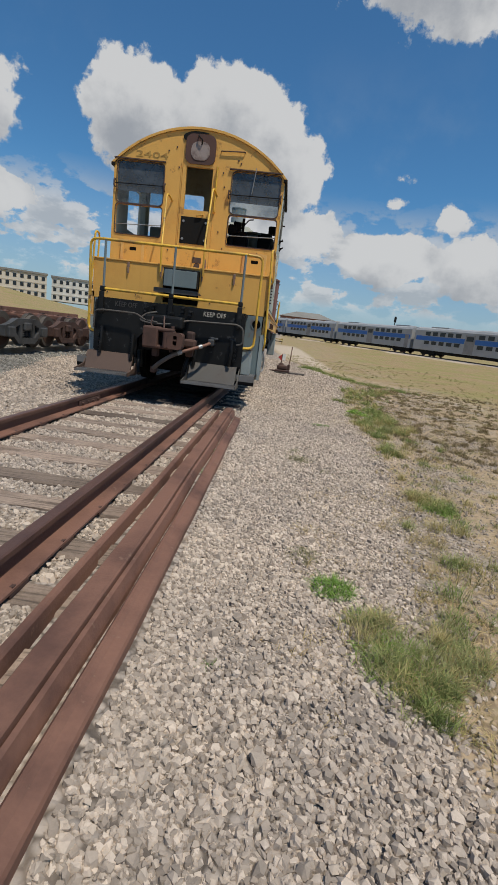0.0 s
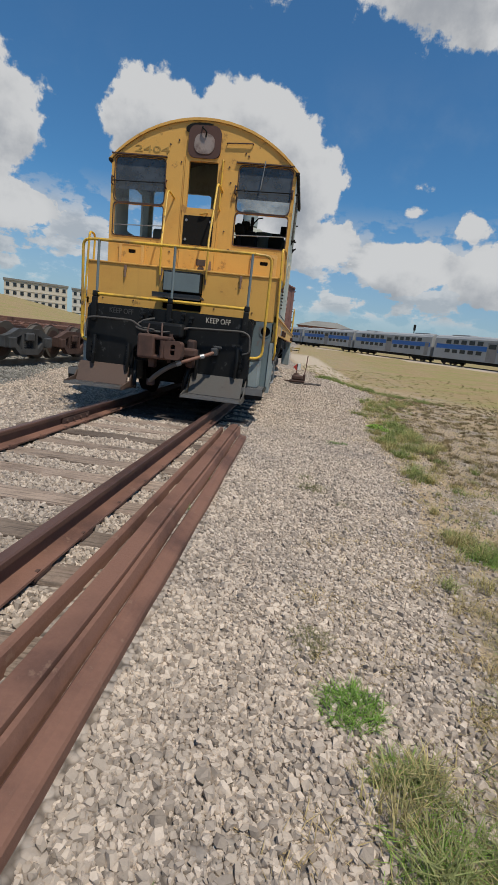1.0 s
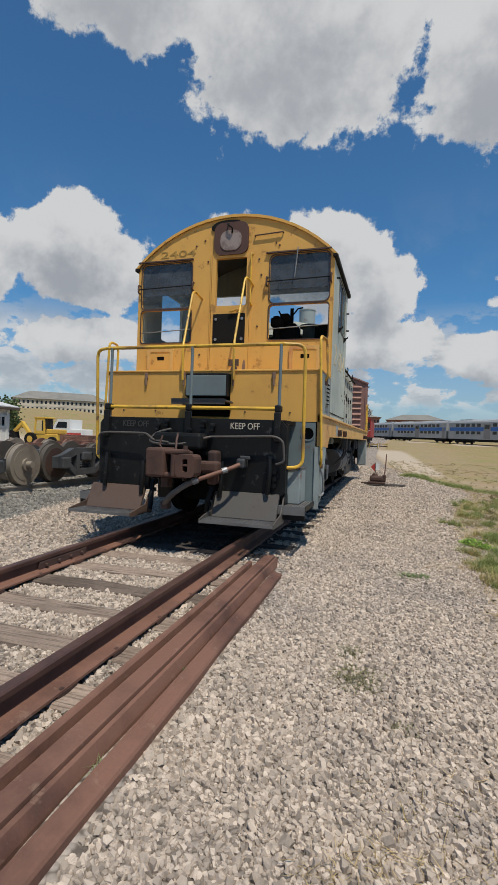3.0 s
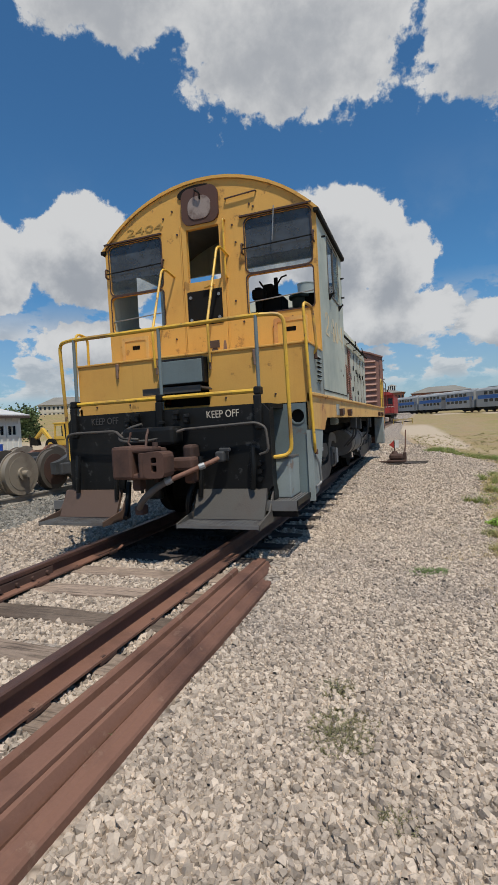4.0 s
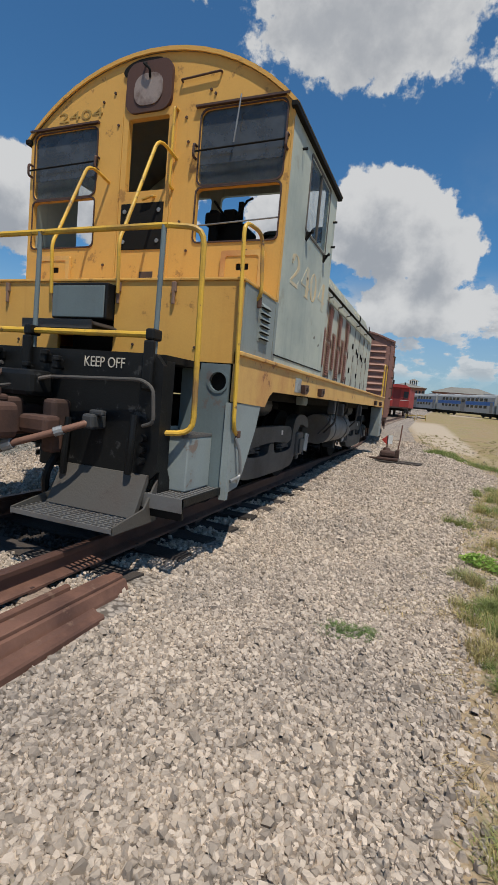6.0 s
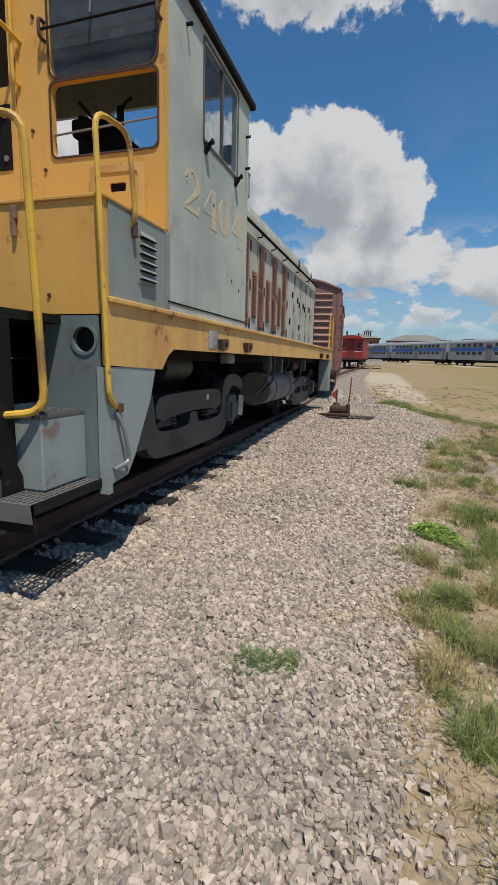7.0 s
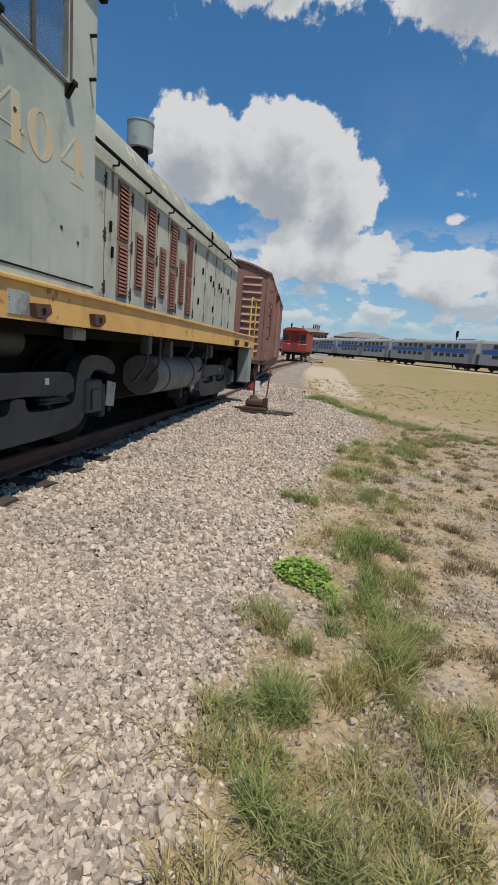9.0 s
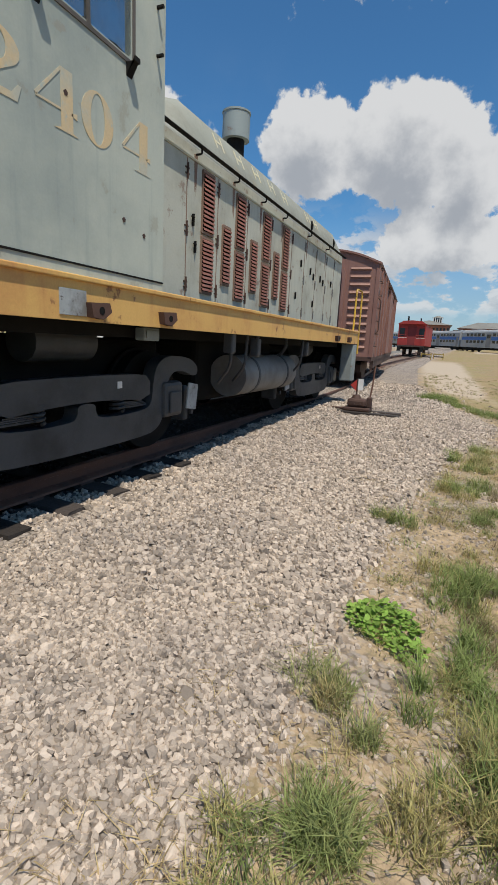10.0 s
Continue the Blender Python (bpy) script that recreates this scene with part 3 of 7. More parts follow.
def swept(profile_at, stations):
    bm = B()
    rings = [[bm.verts.new((px, y, pz)) for px, pz in profile_at(y)] for y in stations]
    for a, b in zip(rings, rings[1:]):
        for k in range(len(a)):
            bm.faces.new((a[k], a[(k + 1) % len(a)], b[(k + 1) % len(a)], b[k]))
    bm.faces.new(rings[0])
    bm.faces.new(rings[-1][::-1])
    return bm


def tie_mesh(name, mt, seed, length=2.45):
    rnd = random.Random(seed)
    bm = B()
    n = 7
    rings = []
    for i in range(n):
        x = -length / 2 + length * i / (n - 1)
        j = lambda s: rnd.uniform(-s, s)
        rings.append([bm.verts.new((x + j(0.012), yy + j(0.008), zz + j(0.006))) for yy, zz in ((-0.112, -0.15), (0.112, -0.15), (0.112, -0.015), (0.098, 0.0), (0.02, -0.006), (-0.098, 0.0), (-0.112, -0.015))])
    for a, b in zip(rings, rings[1:]):
        for k in range(7):
            bm.faces.new((a[k], a[(k + 1) % 7], b[(k + 1) % 7], b[k]))
    bm.faces.new(rings[0][::-1])
    bm.faces.new(rings[-1])
    bmesh.ops.recalc_face_normals(bm, faces=bm.faces)
    me = bpy.data.meshes.new(name)
    bm.to_mesh(me)
    bm.free()
    me.materials.append(mt)
    return me


TIES = [tie_mesh("tie", TIE, 11 + i) for i in range(4)]
DARKTIES = [tie_mesh("tie", DARKTIE, 31 + i) for i in range(3)]


TIE_Y = []


def track(name, center, y0, y1, top, label, mt, dark_span=None, plates=True, spacing=0.54, climbs=False):
    root = thing(name, float(center(y0)), y0, top - 0.165, label, "railway track", kind="structure")
    st = list(np.arange(y0, y1 + 0.01, 1.5))
    for s in (-0.7525, 0.7525):
        part("rail", swept(lambda y: rail_profile(float(center(y)) + s, top + (float(rise(y)) if climbs else 0)), st), mt, root)
    if climbs:
        for s in (-0.7525, 0.7525):
            def foot(y):
                x, b = float(center(y)) + s, top + float(rise(y)) - 0.153
                return [(x + 0.012, b + 0.002), (x + 0.10, b + 0.002), (x + 0.10, b + 0.016), (x + 0.092, b + 0.022), (x + 0.013, b + 0.034)]
            part("rail_foot", swept(foot, [y for y in st if y < 40]), RUST, root, "rust-brown rail foot")
    rnd = random.Random(5)
    y = y0 + 0.2
    pm = None
    while y < y1:
        a = math.degrees(math.atan2(float(center(y + 0.5)) - float(center(y - 0.5)), 1.0))
        # darker ties here add to the shade painted under the locomotive
        dark = dark_span and dark_span[0] < y < dark_span[1]
        ob = new("tie", rnd.choice(DARKTIES if dark else TIES))
        ob.matrix_basis = pose(float(center(y)) + rnd.uniform(-0.05, 0.05), y + rnd.uniform(-0.04, 0.04), top - 0.165 + (float(rise(y)) if climbs else 0) + rnd.uniform(-0.012, 0.002), rnd.uniform(-1, 1), 0, -a + rnd.uniform(-1.2, 1.2))
        adopt(ob, root)
        if climbs:
            TIE_Y.append(y)
        if plates and y < 19:
            for s in (-0.7525, 0.7525):
                if pm is None:
                    bm = B()
                    box(bm, -0.1, 0.1, -0.08, 0.08, -0.012, 0.014, 0.004)
                    for px, py in ((-0.082, 0.04), (0.082, -0.04), (-0.082, -0.05)):
                        box(bm, px - 0.015, px + 0.015, py - 0.014, py + 0.014, 0.0, 0.034)
                    pm = bpy.data.meshes.new("tie_plate")
                    bm.to_mesh(pm)
                    bm.free()
                    pm.materials.append(RUSTDARK)
                pl = new("tie_plate", pm)
                pl.matrix_basis = pose(float(center(y)) + s, y, top - 0.163)
                adopt(pl, root)
        y += spacing * rnd.uniform(0.93, 1.07)
    return root


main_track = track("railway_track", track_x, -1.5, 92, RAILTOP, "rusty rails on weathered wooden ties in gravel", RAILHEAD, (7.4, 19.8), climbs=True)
# a bolted joint in each rail
for s, yj in ((-0.7525, 6.6), (0.7525, -0.6)):
    for o in (-1, 1):
        bm = box(B(), CX + s + o * 0.012, CX + s + o * 0.034, yj - 0.36, yj + 0.36, RAILTOP - 0.135, RAILTOP - 0.05, 0.008)
        for k in range(4):
            rod(bm, (CX + s + o * 0.03, yj - 0.27 + 0.18 * k, RAILTOP - 0.092), (CX + s + o * 0.06, yj - 0.27 + 0.18 * k, RAILTOP - 0.092), 0.018, 6)
        part("joint_bar", bm, RUSTDARK, main_track)

track("railway_track", lambda y: TRACK2, -4, 60, 0.44, "pale dusty rails on ties in the dark yard ballast", PALERAIL, plates=False)
track("railway_track", lambda y: TRACK3, 2, 70, 0.44, "far yard track with weathered ties", RUSTDARK, plates=False, spacing=0.6)


def loose_rails():
    """Loose rails that lie side by side along the track."""
    g = 0.23

    def wob(y, k):
        return 0.004 * math.sin(y * 0.9 + k) + 0.003 * math.sin(y * 2.3 + 2 * k)

    st = list(np.arange(-1.4, 7.62, 0.4)) + [7.62]

    def edge(y, k, near, far):
        return near + (far - near) * min(1, max(0, (y - 3) / 4.6)) + wob(y, k)

    def middle(y):
        # flat on top, its web sloping down to the outer side
        x, b = edge(y, 1, -0.490, -0.540), g
        return [(x, b), (x, b + 0.147), (x + 0.008, b + 0.157), (x + 0.100, b + 0.157), (x + 0.108, b + 0.150), (x + 0.110, b + 0.118),
                (x + 0.118, b + 0.136), (x + 0.136, b + 0.130), (x + 0.160, b + 0.070), (x + 0.166, b)]

    def outer(y):
        # lower, one edge of its foot upwards
        x, b = edge(y, 2, -0.306, -0.362), g
        return [(x, b), (x, b + 0.082), (x + 0.014, b + 0.100), (x + 0.030, b + 0.100), (x + 0.048, b + 0.086), (x + 0.094, b + 0.080), (x + 0.102, b + 0.068), (x + 0.102, b)]

    def inner(y):
        # a narrow upper edge, its foot sloping towards the others
        x, b = edge(y, 3, -0.605, -0.635), g
        return [(x, b), (x - 0.004, b + 0.132), (x + 0.006, b + 0.148), (x + 0.030, b + 0.146), (x + 0.040, b + 0.136), (x + 0.046, b + 0.10), (x + 0.052, b)]

    for prof, stations, label in ((middle, st, "rust-brown rail lying upside down beside the track"),
                                  (outer, [y for y in st if y < 7.2] + [7.22], "rust-brown rail lying on its side on gravel"),
                                  (inner, [y for y in st if y < 7.2] + [7.32], "narrow rusty rail lying against another rail")):
        tagged(link("loose_rail", swept(prof, stations), RUST), label, "rail", "loose rails beside the track")


loose_rails()


# ---- stones and grass ----
def stones(name, boxes, mt, label, seed, oil=0, yard=0, anywhere=False):
    """Crushed stones strewn over rectangles: x0, x1, y0, y1, number to the square metre, mean size."""
    rng = np.random.default_rng(seed)
    turn = 2 * math.pi * np.arange(5) / 5
    low = np.stack([0.5 * np.cos(turn), 0.5 * np.sin(turn), np.full(5, -0.42)], -1)
    high = np.stack([0.36 * np.cos(turn + 0.4), 0.36 * np.sin(turn + 0.4), np.full(5, 0.26)], -1)
    block = np.concatenate([low, high])
    tri = np.array([t for k in range(5) for t in ((k, (k + 1) % 5, 5 + k), ((k + 1) % 5, 5 + (k + 1) % 5, 5 + k))] + [(5, 6, 7), (5, 7, 8), (5, 8, 9)])
    P, S = [], []
    for x0, x1, y0, y1, per, size in boxes:
        n = int((x1 - x0) * (y1 - y0) * per)
        x, y = rng.uniform(x0, x1, n), rng.uniform(y0, y1, n)
        keep = (gravel_at(x, y) + rng.normal(0, 0.24, n) > 0.47) | anywhere
        o = oil_shade_at(x, y) + rng.normal(0, 0.15, n) > 0.5
        keep &= o if oil > 0 else ~o
        d = yard_at(x, y) + rng.normal(0, 0.2, n) > 0.5
        keep &= d if yard > 0 else ~d
        keep &= ~((x > -0.635 - 0.006 * np.clip(y - 3, 0, 5)) & (x < -0.172 - 0.014 * np.clip(y - 3, 0, 5)) & (y < 7.5))
        for s in (-0.7525, 0.7525):
            keep &= np.abs(x - track_x(y) - s) > 0.085
        ty = np.array(TIE_Y)
        near = np.abs(y[:, None] - ty[None]).min(1) < 0.125
        keep &= ~(near & (np.abs(x - track_x(y)) < 1.33))
        x, y = x[keep], y[keep]
        P.append(np.stack([x, y, ground_z(x, y)], -1))
        S.append(size * np.exp(rng.normal(0, 0.24, len(x))))
    P, S = np.concatenate(P), np.concatenate(S)
    n = len(P)
    v = (block[None] + rng.uniform(-0.15, 0.15, (n, 10, 3))) * rng.uniform(0.68, 1.3, (n, 1, 3)) * S[:, None, None]
    q = rng.uniform(0, 6.283, n)
    c, s = np.cos(q)[:, None], np.sin(q)[:, None]
    tilt = rng.normal(0, 0.42, n)
    ct, sn = np.cos(tilt)[:, None], np.sin(tilt)[:, None]
    x, y, z = v[..., 0], v[..., 1], v[..., 2]
    x, z = x * ct - z * sn, x * sn + z * ct
    x, y = x * c - y * s, x * s + y * c
    lift = S * rng.uniform(0.0, 0.42, n)
    co = np.stack([x, y, z], -1) + P[:, None] + lift[:, None, None] * np.array([0, 0, 1.0])
    faces = (tri[None] + 10 * np.arange(n)[:, None, None]).reshape(-1)
    me = bpy.data.meshes.new(name)
    me.vertices.add(n * 10)
    me.vertices.foreach_set("co", co.reshape(-1).astype(np.float32))
    m = len(faces) // 3
    me.loops.add(m * 3)
    me.loops.foreach_set("vertex_index", faces.astype(np.int32))
    me.polygons.add(m)
    me.polygons.foreach_set("loop_start", np.arange(0, m * 3, 3, dtype=np.int32))
    me.polygons.foreach_set("use_smooth", [False] * m)
    me.update(calc_edges=True)
    me.materials.append(mt)
    return tagged(new(name, me), label, "gravel", kind="stuff")


stones("gravel", [(-0.42, 2.2, 0.7, 4.6, 4900, 0.0245), (-0.42, 2.5, 4.6, 10.0, 3800, 0.027), (-0.42, 3.0, 10.0, 14, 1700, 0.036), (-0.42, 3.6, 14, 20.5, 850, 0.040), (-1.0, 3.0, 20.5, 27, 230, 0.055),
                  (-3.1, -0.42, 1.4, 8.2, 2700, 0.028), (-0.9, -0.3, 8.2, 19, 1100, 0.034), (-6.6, -3.1, 4, 15, 700, 0.038)],
       STONE, "pale crushed limestone gravel", 4)
stones("gravel", [(-3.0, -0.3, 7.2, 10.5, 900, 0.034), (-3.0, -0.3, 10.5, 19.5, 300, 0.038)], OILSHADESTONE, "oil-dark gravel with painted shade under the locomotive", 9, oil=1)
stones("gravel", [(-6.6, -4.4, 5, 17, 520, 0.042), (-9.0, -6.6, 7, 17, 160, 0.05)], YARDSTONE, "darker crushed stone along the yard track", 6, yard=1)
stones("gravel", [(1.2, 4.2, 0.8, 13, 330, 0.021), (1.5, 5.2, 13, 20, 60, 0.026)], STONE, "small stones strewn over sandy soil", 12, anywhere=True)


def leaves(name, patches, mt, label, seed):
    """Low broad-leaved weeds: x, y, radius, number of leaves, height, length of a leaf."""
    rng = np.random.default_rng(seed)
    V, F, base = [], [], 0
    for cx, cy, rad, n, height, size in patches:
        r, q = rad * np.sqrt(rng.uniform(0, 1, n)), rng.uniform(0, 6.283, n)
        x, y = cx + r * np.cos(q), cy + r * np.sin(q)
        z = ground_z(x, y) + height * rng.uniform(0.15, 1, n) * (1 - 0.7 * (r / rad) ** 2)
        a, up = rng.uniform(0, 6.283, n), rng.normal(0.15, 0.35, n)
        l = size * rng.uniform(0.6, 1.3, n)
        d = np.stack([np.cos(a), np.sin(a), up], -1) * l[:, None]
        w = np.stack([-np.sin(a), np.cos(a), rng.normal(0, 0.3, n)], -1) * (l * 0.36)[:, None]
        o = np.stack([x, y, z], -1)
        drop = np.array([0, 0, 1.0]) * (l * 0.12)[:, None]
        V.append(np.stack([o, o + d * 0.4 + w, o + d * 0.8 + w * 0.8, o + d - drop, o + d * 0.8 - w * 0.8, o + d * 0.4 - w], 1).reshape(-1, 3))
        F.append((np.arange(6)[None] + base + 6 * np.arange(n)[:, None]))
        base += 6 * n
    me = bpy.data.meshes.new(name)
    me.from_pydata(np.concatenate(V), [], np.concatenate(F))
    me.materials.append(mt)
    return tagged(new(name, me), label, "weed", kind="stuff")


def blades(name, clumps, mt, label, seed):
    """Grass: clumps of x, y, radius, number of blades, height, droop."""
    rng = np.random.default_rng(seed)
    V, T = [], []
    base = 0
    for cx, cy, rad, n, height, droop in clumps:
        r = rad * np.sqrt(rng.uniform(0, 1, n))
        q = rng.uniform(0, 6.283, n)
        x, y = cx + r * np.cos(q), cy + r * np.sin(q)
        z = ground_z(x, y) - 0.01
        h = height * rng.uniform(0.4, 1.15, n) * (1.1 - 0.5 * r / rad)
        a = rng.uniform(0, 6.283, n)
        lean = droop * rng.uniform(0.2, 1.1, n) + 0.25 * r / rad
        ox, oy = np.cos(a), np.sin(a)
        w = rng.uniform(0.0011, 0.0026, n) * (1 + height)
        pts = []
        for f, ww in ((0.0, 1.0), (0.5, 0.85)):
            l = lean * f * f * h
            px, py, pz = x + ox * l, y + oy * l, z + h * f * np.sqrt(np.clip(1 - (lean * 0.4 * f) ** 2, 0.1, 1))
            pts += [np.stack([px - oy * w * ww, py + ox * w * ww, pz], -1), np.stack([px + oy * w * ww, py - ox * w * ww, pz], -1)]
        l = lean * h
        pts.append(np.stack([x + ox * l, y + oy * l, z + h * np.sqrt(np.clip(1 - (lean * 0.55) ** 2, 0.15, 1))], -1))
        V.append(np.stack(pts, 1).reshape(-1, 3))
        k = base + 5 * np.arange(n)[:, None, None]
        T.append((np.array([(0, 1, 3), (0, 3, 2), (2, 3, 4)])[None] + k).reshape(-1, 3))
        base += 5 * n
    me = bpy.data.meshes.new(name)
    me.from_pydata(np.concatenate(V), [], np.concatenate(T))
    me.materials.append(mt)
    return tagged(new(name, me), label, "grass", kind="stuff")


TUFTS = [(2.45, 14.6, 0.42), (2.85, 15.2, 0.5), (3.3, 16.0, 0.45), (3.75, 16.9, 0.4), (2.3, 13.3, 0.3), (1.8, 11.95, 0.14), (2.4, 11.15, 0.34), (2.45, 10.6, 0.3), (2.35, 9.85, 0.38), (2.5, 9.55, 0.3),
         (1.82, 8.95, 0.24), (2.05, 9.2, 0.2), (1.9, 9.55, 0.2), (2.06, 8.6, 0.22), (2.32, 8.52, 0.22), (1.88, 8.03, 0.2), (2.06, 7.9, 0.2), (2.52, 8.6, 0.18), (2.75, 9.1, 0.2), (2.62, 12.3, 0.3),
         (0.92, 2.05, 0.20), (1.25, 2.1, 0.20), (1.05, 1.72, 0.16), (1.9, 4.55, 0.2), (1.95, 6.6, 0.16)]
rg = random.Random(8)
clumps, dry_clumps = [], []
for x, y, r in TUFTS:
    # each patch is several small tufts of uneven height
    for k in range((int(70 * r * r) + 4) * (3 if y < 5 else 1)):
        q, d = rg.uniform(0, 6.283), r * rg.random() ** 0.6
        c = (x + d * math.cos(q), y + d * math.sin(q) * 1.25, rg.uniform(0.05, 0.13), rg.randint(65, 170), rg.uniform(0.08, 0.24) * (0.7 if y < 5 else 1.0), rg.uniform(0.7, 1.4))
        (dry_clumps if k % 3 == 2 else clumps).append(c)
# the strip between gravel and field
for k in range(120):
    y = rg.uniform(7.6, 16.5)
    x = float(np.interp(y, EDGE_Y, EDGE_X)) + 0.15 + abs(rg.gauss(0.35, 0.42))
    c = (x, y, rg.uniform(0.05, 0.15), rg.randint(25, 80), rg.uniform(0.05, 0.16), 1.2)
    (dry_clumps if rg.random() < 0.55 else clumps).append(c)
# the low strip by the switch
for k in range(120):
    f = rg.random() ** 1.7
    x, y = float(np.interp(f, [0, 0.5, 1], [1.35, 2.9, 5.2])), float(np.interp(f, [0, 0.5, 1], [22.6, 20.5, 17.8]))
    clumps.append((x + rg.gauss(0, 0.16), y + rg.gauss(0, 0.25), rg.uniform(0.1, 0.26), rg.randint(90, 190), rg.uniform(0.10, 0.24) * (1.15 - 0.4 * f), 0.8))
for k in range(70):
    y = rg.uniform(1.0, 7.6)
    x = float(np.interp(y, EDGE_Y, EDGE_X)) + rg.uniform(0.0, 1.3)
    (clumps if k % 2 else dry_clumps).append((x, y, rg.uniform(0.04, 0.12), rg.randint(40, 130), rg.uniform(0.05, 0.16), 1.2))
blades("grass_tufts", clumps, GRASS, "green grass tufts along the gravel's edge", 2)
blades("dry_tufts", dry_clumps, blade_material("yellowing_grass", (0.40, 0.355, 0.15), (0.50, 0.41, 0.21)), "yellowing tufts among the green grass", 7)
field_tufts, dark_tufts = [], []
for k in range(1500):
    y = rg.uniform(0.8, 36.0)
    x = float(np.interp(y, EDGE_Y, EDGE_X)) + 0.3 + 11 * rg.random() ** 1.6
    field_tufts.append((x, y, rg.uniform(0.04, 0.15), rg.randint(24, 70), rg.uniform(0.04, 0.14), 1.3))
for k in range(1000):
    y = rg.uniform(6.5, 19.0)
    x = float(np.interp(y, EDGE_Y, EDGE_X)) + 0.7 + 5.5 * rg.random() ** 1.2
    dark_tufts.append((x, y, rg.uniform(0.04, 0.12), rg.randint(50, 130), rg.uniform(0.05, 0.13), 1.0))
blades("field_grass", field_tufts, blade_material("olive_grass", (0.27, 0.25, 0.11), (0.40, 0.33, 0.18)), "sparse half-dry grass on sandy soil", 3)
blades("stubble", dark_tufts, blade_material("dark_stubble", (0.21, 0.165, 0.09), (0.30, 0.225, 0.13)), "dark dry stubble tufts on stony soil", 8)
blades("green_mat", [(0.97, 8.0, 0.12, 2000, 0.06, 1.7), (1.12, 8.03, 0.10, 1400, 0.06, 1.7), (-0.30, 4.2, 0.05, 60, 0.07, 1.2), (-0.32, 5.1, 0.04, 50, 0.07, 1.2), (0.12, 1.75, 0.05, 60, 0.05, 1.3)], MAT, "low dull green weeds among the stones", 4)
blades("olive_mat", [(0.62, 5.52, 0.18, 1500, 0.065, 1.6), (0.54, 5.85, 0.10, 500, 0.065, 1.6), (0.88, 5.05, 0.08, 200, 0.055, 1.6), (0.57, 2.92, 0.12, 800, 0.065, 1.6)], OLIVE, "flat olive weeds pressed among the stones", 14)
blades("bright_grass", [(0.72, 2.52, 0.13, 700, 0.10, 1.3), (0.86, 2.25, 0.10, 300, 0.08, 1.3), (0.95, 1.95, 0.20, 700, 0.10, 1.4), (1.88, 4.35, 0.20, 500, 0.11, 1.3)], WEED, "small bright green grass patch", 15)
leaves("clover", [(1.97, 10.27, 0.19, 420, 0.11, 0.035), (1.82, 10.32, 0.09, 90, 0.05, 0.03), (2.12, 10.1, 0.10, 110, 0.08, 0.03)], CLOVER, "bright green broad-leaved weed at the gravel's edge", 16)
straw = []
for k in range(650):
    y = rg.uniform(0.7, 20)
    x = float(np.interp(y, EDGE_Y, EDGE_X)) + (rg.gauss(0.5, 0.55) if k % 2 else rg.uniform(0, 5))
    straw.append((x, y, rg.uniform(0.06, 0.24), rg.randint(20, 60), rg.uniform(0.04, 0.12), 2.4))
for k in range(90):
    straw.append((rg.uniform(0.55, 1.7), rg.uniform(1.5, 4.6), rg.uniform(0.06, 0.18), rg.randint(20, 50), rg.uniform(0.04, 0.10), 2.4))
blades("straw", straw, STRAW, "dry straw-coloured grass lying on the soil", 5)


# ---- the locomotive ----
SIDE = 1.535                                  # half its width
loco = thing("locomotive", CX, 13.2, RAILTOP, "weathered yellow and grey switcher locomotive on rusty rails", "locomotive")
XL, XR = CX - SIDE, CX + SIDE
FRONT, CAB0, CAB1 = 8.5, 9.27, 11.2
EAVE, CROWN = 4.27, 4.93


def arch(half, eave, crown, n=18):
    """Points of a roof's arc from the left eave to the right one."""
    s = crown - eave
    r = (half * half + s * s) / (2 * s)
    q = math.asin(half / r)
    return [(CX + r * math.sin(-q + 2 * q * k / n), crown - r + r * math.cos(-q + 2 * q * k / n)) for k in range(n + 1)]


# cab walls
win_l, win_r = (XL + 0.065, -2.26), (-1.03, XR - 0.06)
upper = lambda u: rounded(u[0], u[1], 3.63, 4.32, 0.08)
lower = lambda u: rounded(u[0], u[1], 3.10, 3.60, 0.05)
outline = [(XL, 1.99), (XR, 1.99)] + arch(SIDE, EAVE, CROWN)[::-1]
door_win, door_panel = (-1.865, -1.385, 3.62, 4.33), (-1.89, -1.385, 3.04, 3.50)
front = part("front_wall", pierced(outline, [upper(win_l), lower(win_l), upper(win_r), lower(win_r), rounded(*door_win, 0.015, 2)], "y", CAB0, CAB0 + 0.05), YELLOW, loco, "faded yellow cab front with stained seams")
rear_holes = [rounded(XL + 0.12, -1.86, 3.26, 4.34, 0.06), rounded(-1.72, XR - 0.12, 3.26, 4.34, 0.06)]
part("rear_wall", pierced(outline, rear_holes, "y", CAB1 - 0.05, CAB1), GREY, loco)
side_hole = rounded(9.98, 10.80, 3.44, 4.14, 0.03, 2)
side_out = [(CAB0 + 0.05, 1.99), (CAB1 - 0.05, 1.99), (CAB1 - 0.05, EAVE + 0.01), (CAB0 + 0.05, EAVE + 0.01)]
wall_r = part("side_wall", pierced(side_out, [side_hole], "x", XR - 0.05, XR), GREY, loco, "faded grey-green cab side")
wall_l = part("side_wall", pierced(side_out, [rounded(9.98, 10.80, 3.30, 4.14, 0.03, 2)], "x", XL, XL + 0.05), GREY, loco)
part("corner_strip", box(B(), XR - 0.004, XR + 0.004, CAB0 - 0.004, CAB0 + 0.03, 2.55, EAVE), YELLOW, loco)
part("belt_seam", box(B(), XR, XR + 0.006, CAB0 + 0.02, CAB1, 2.05, 2.062), DARK, loco)
# roof shell
ro, ri = arch(SIDE + 0.05, EAVE + 0.0, CROWN + 0.035), arch(SIDE + 0.03, EAVE - 0.02, CROWN)
bm = prism(B(), ro + ri[::-1], "y", CAB0 - 0.012, CAB1 + 0.1)
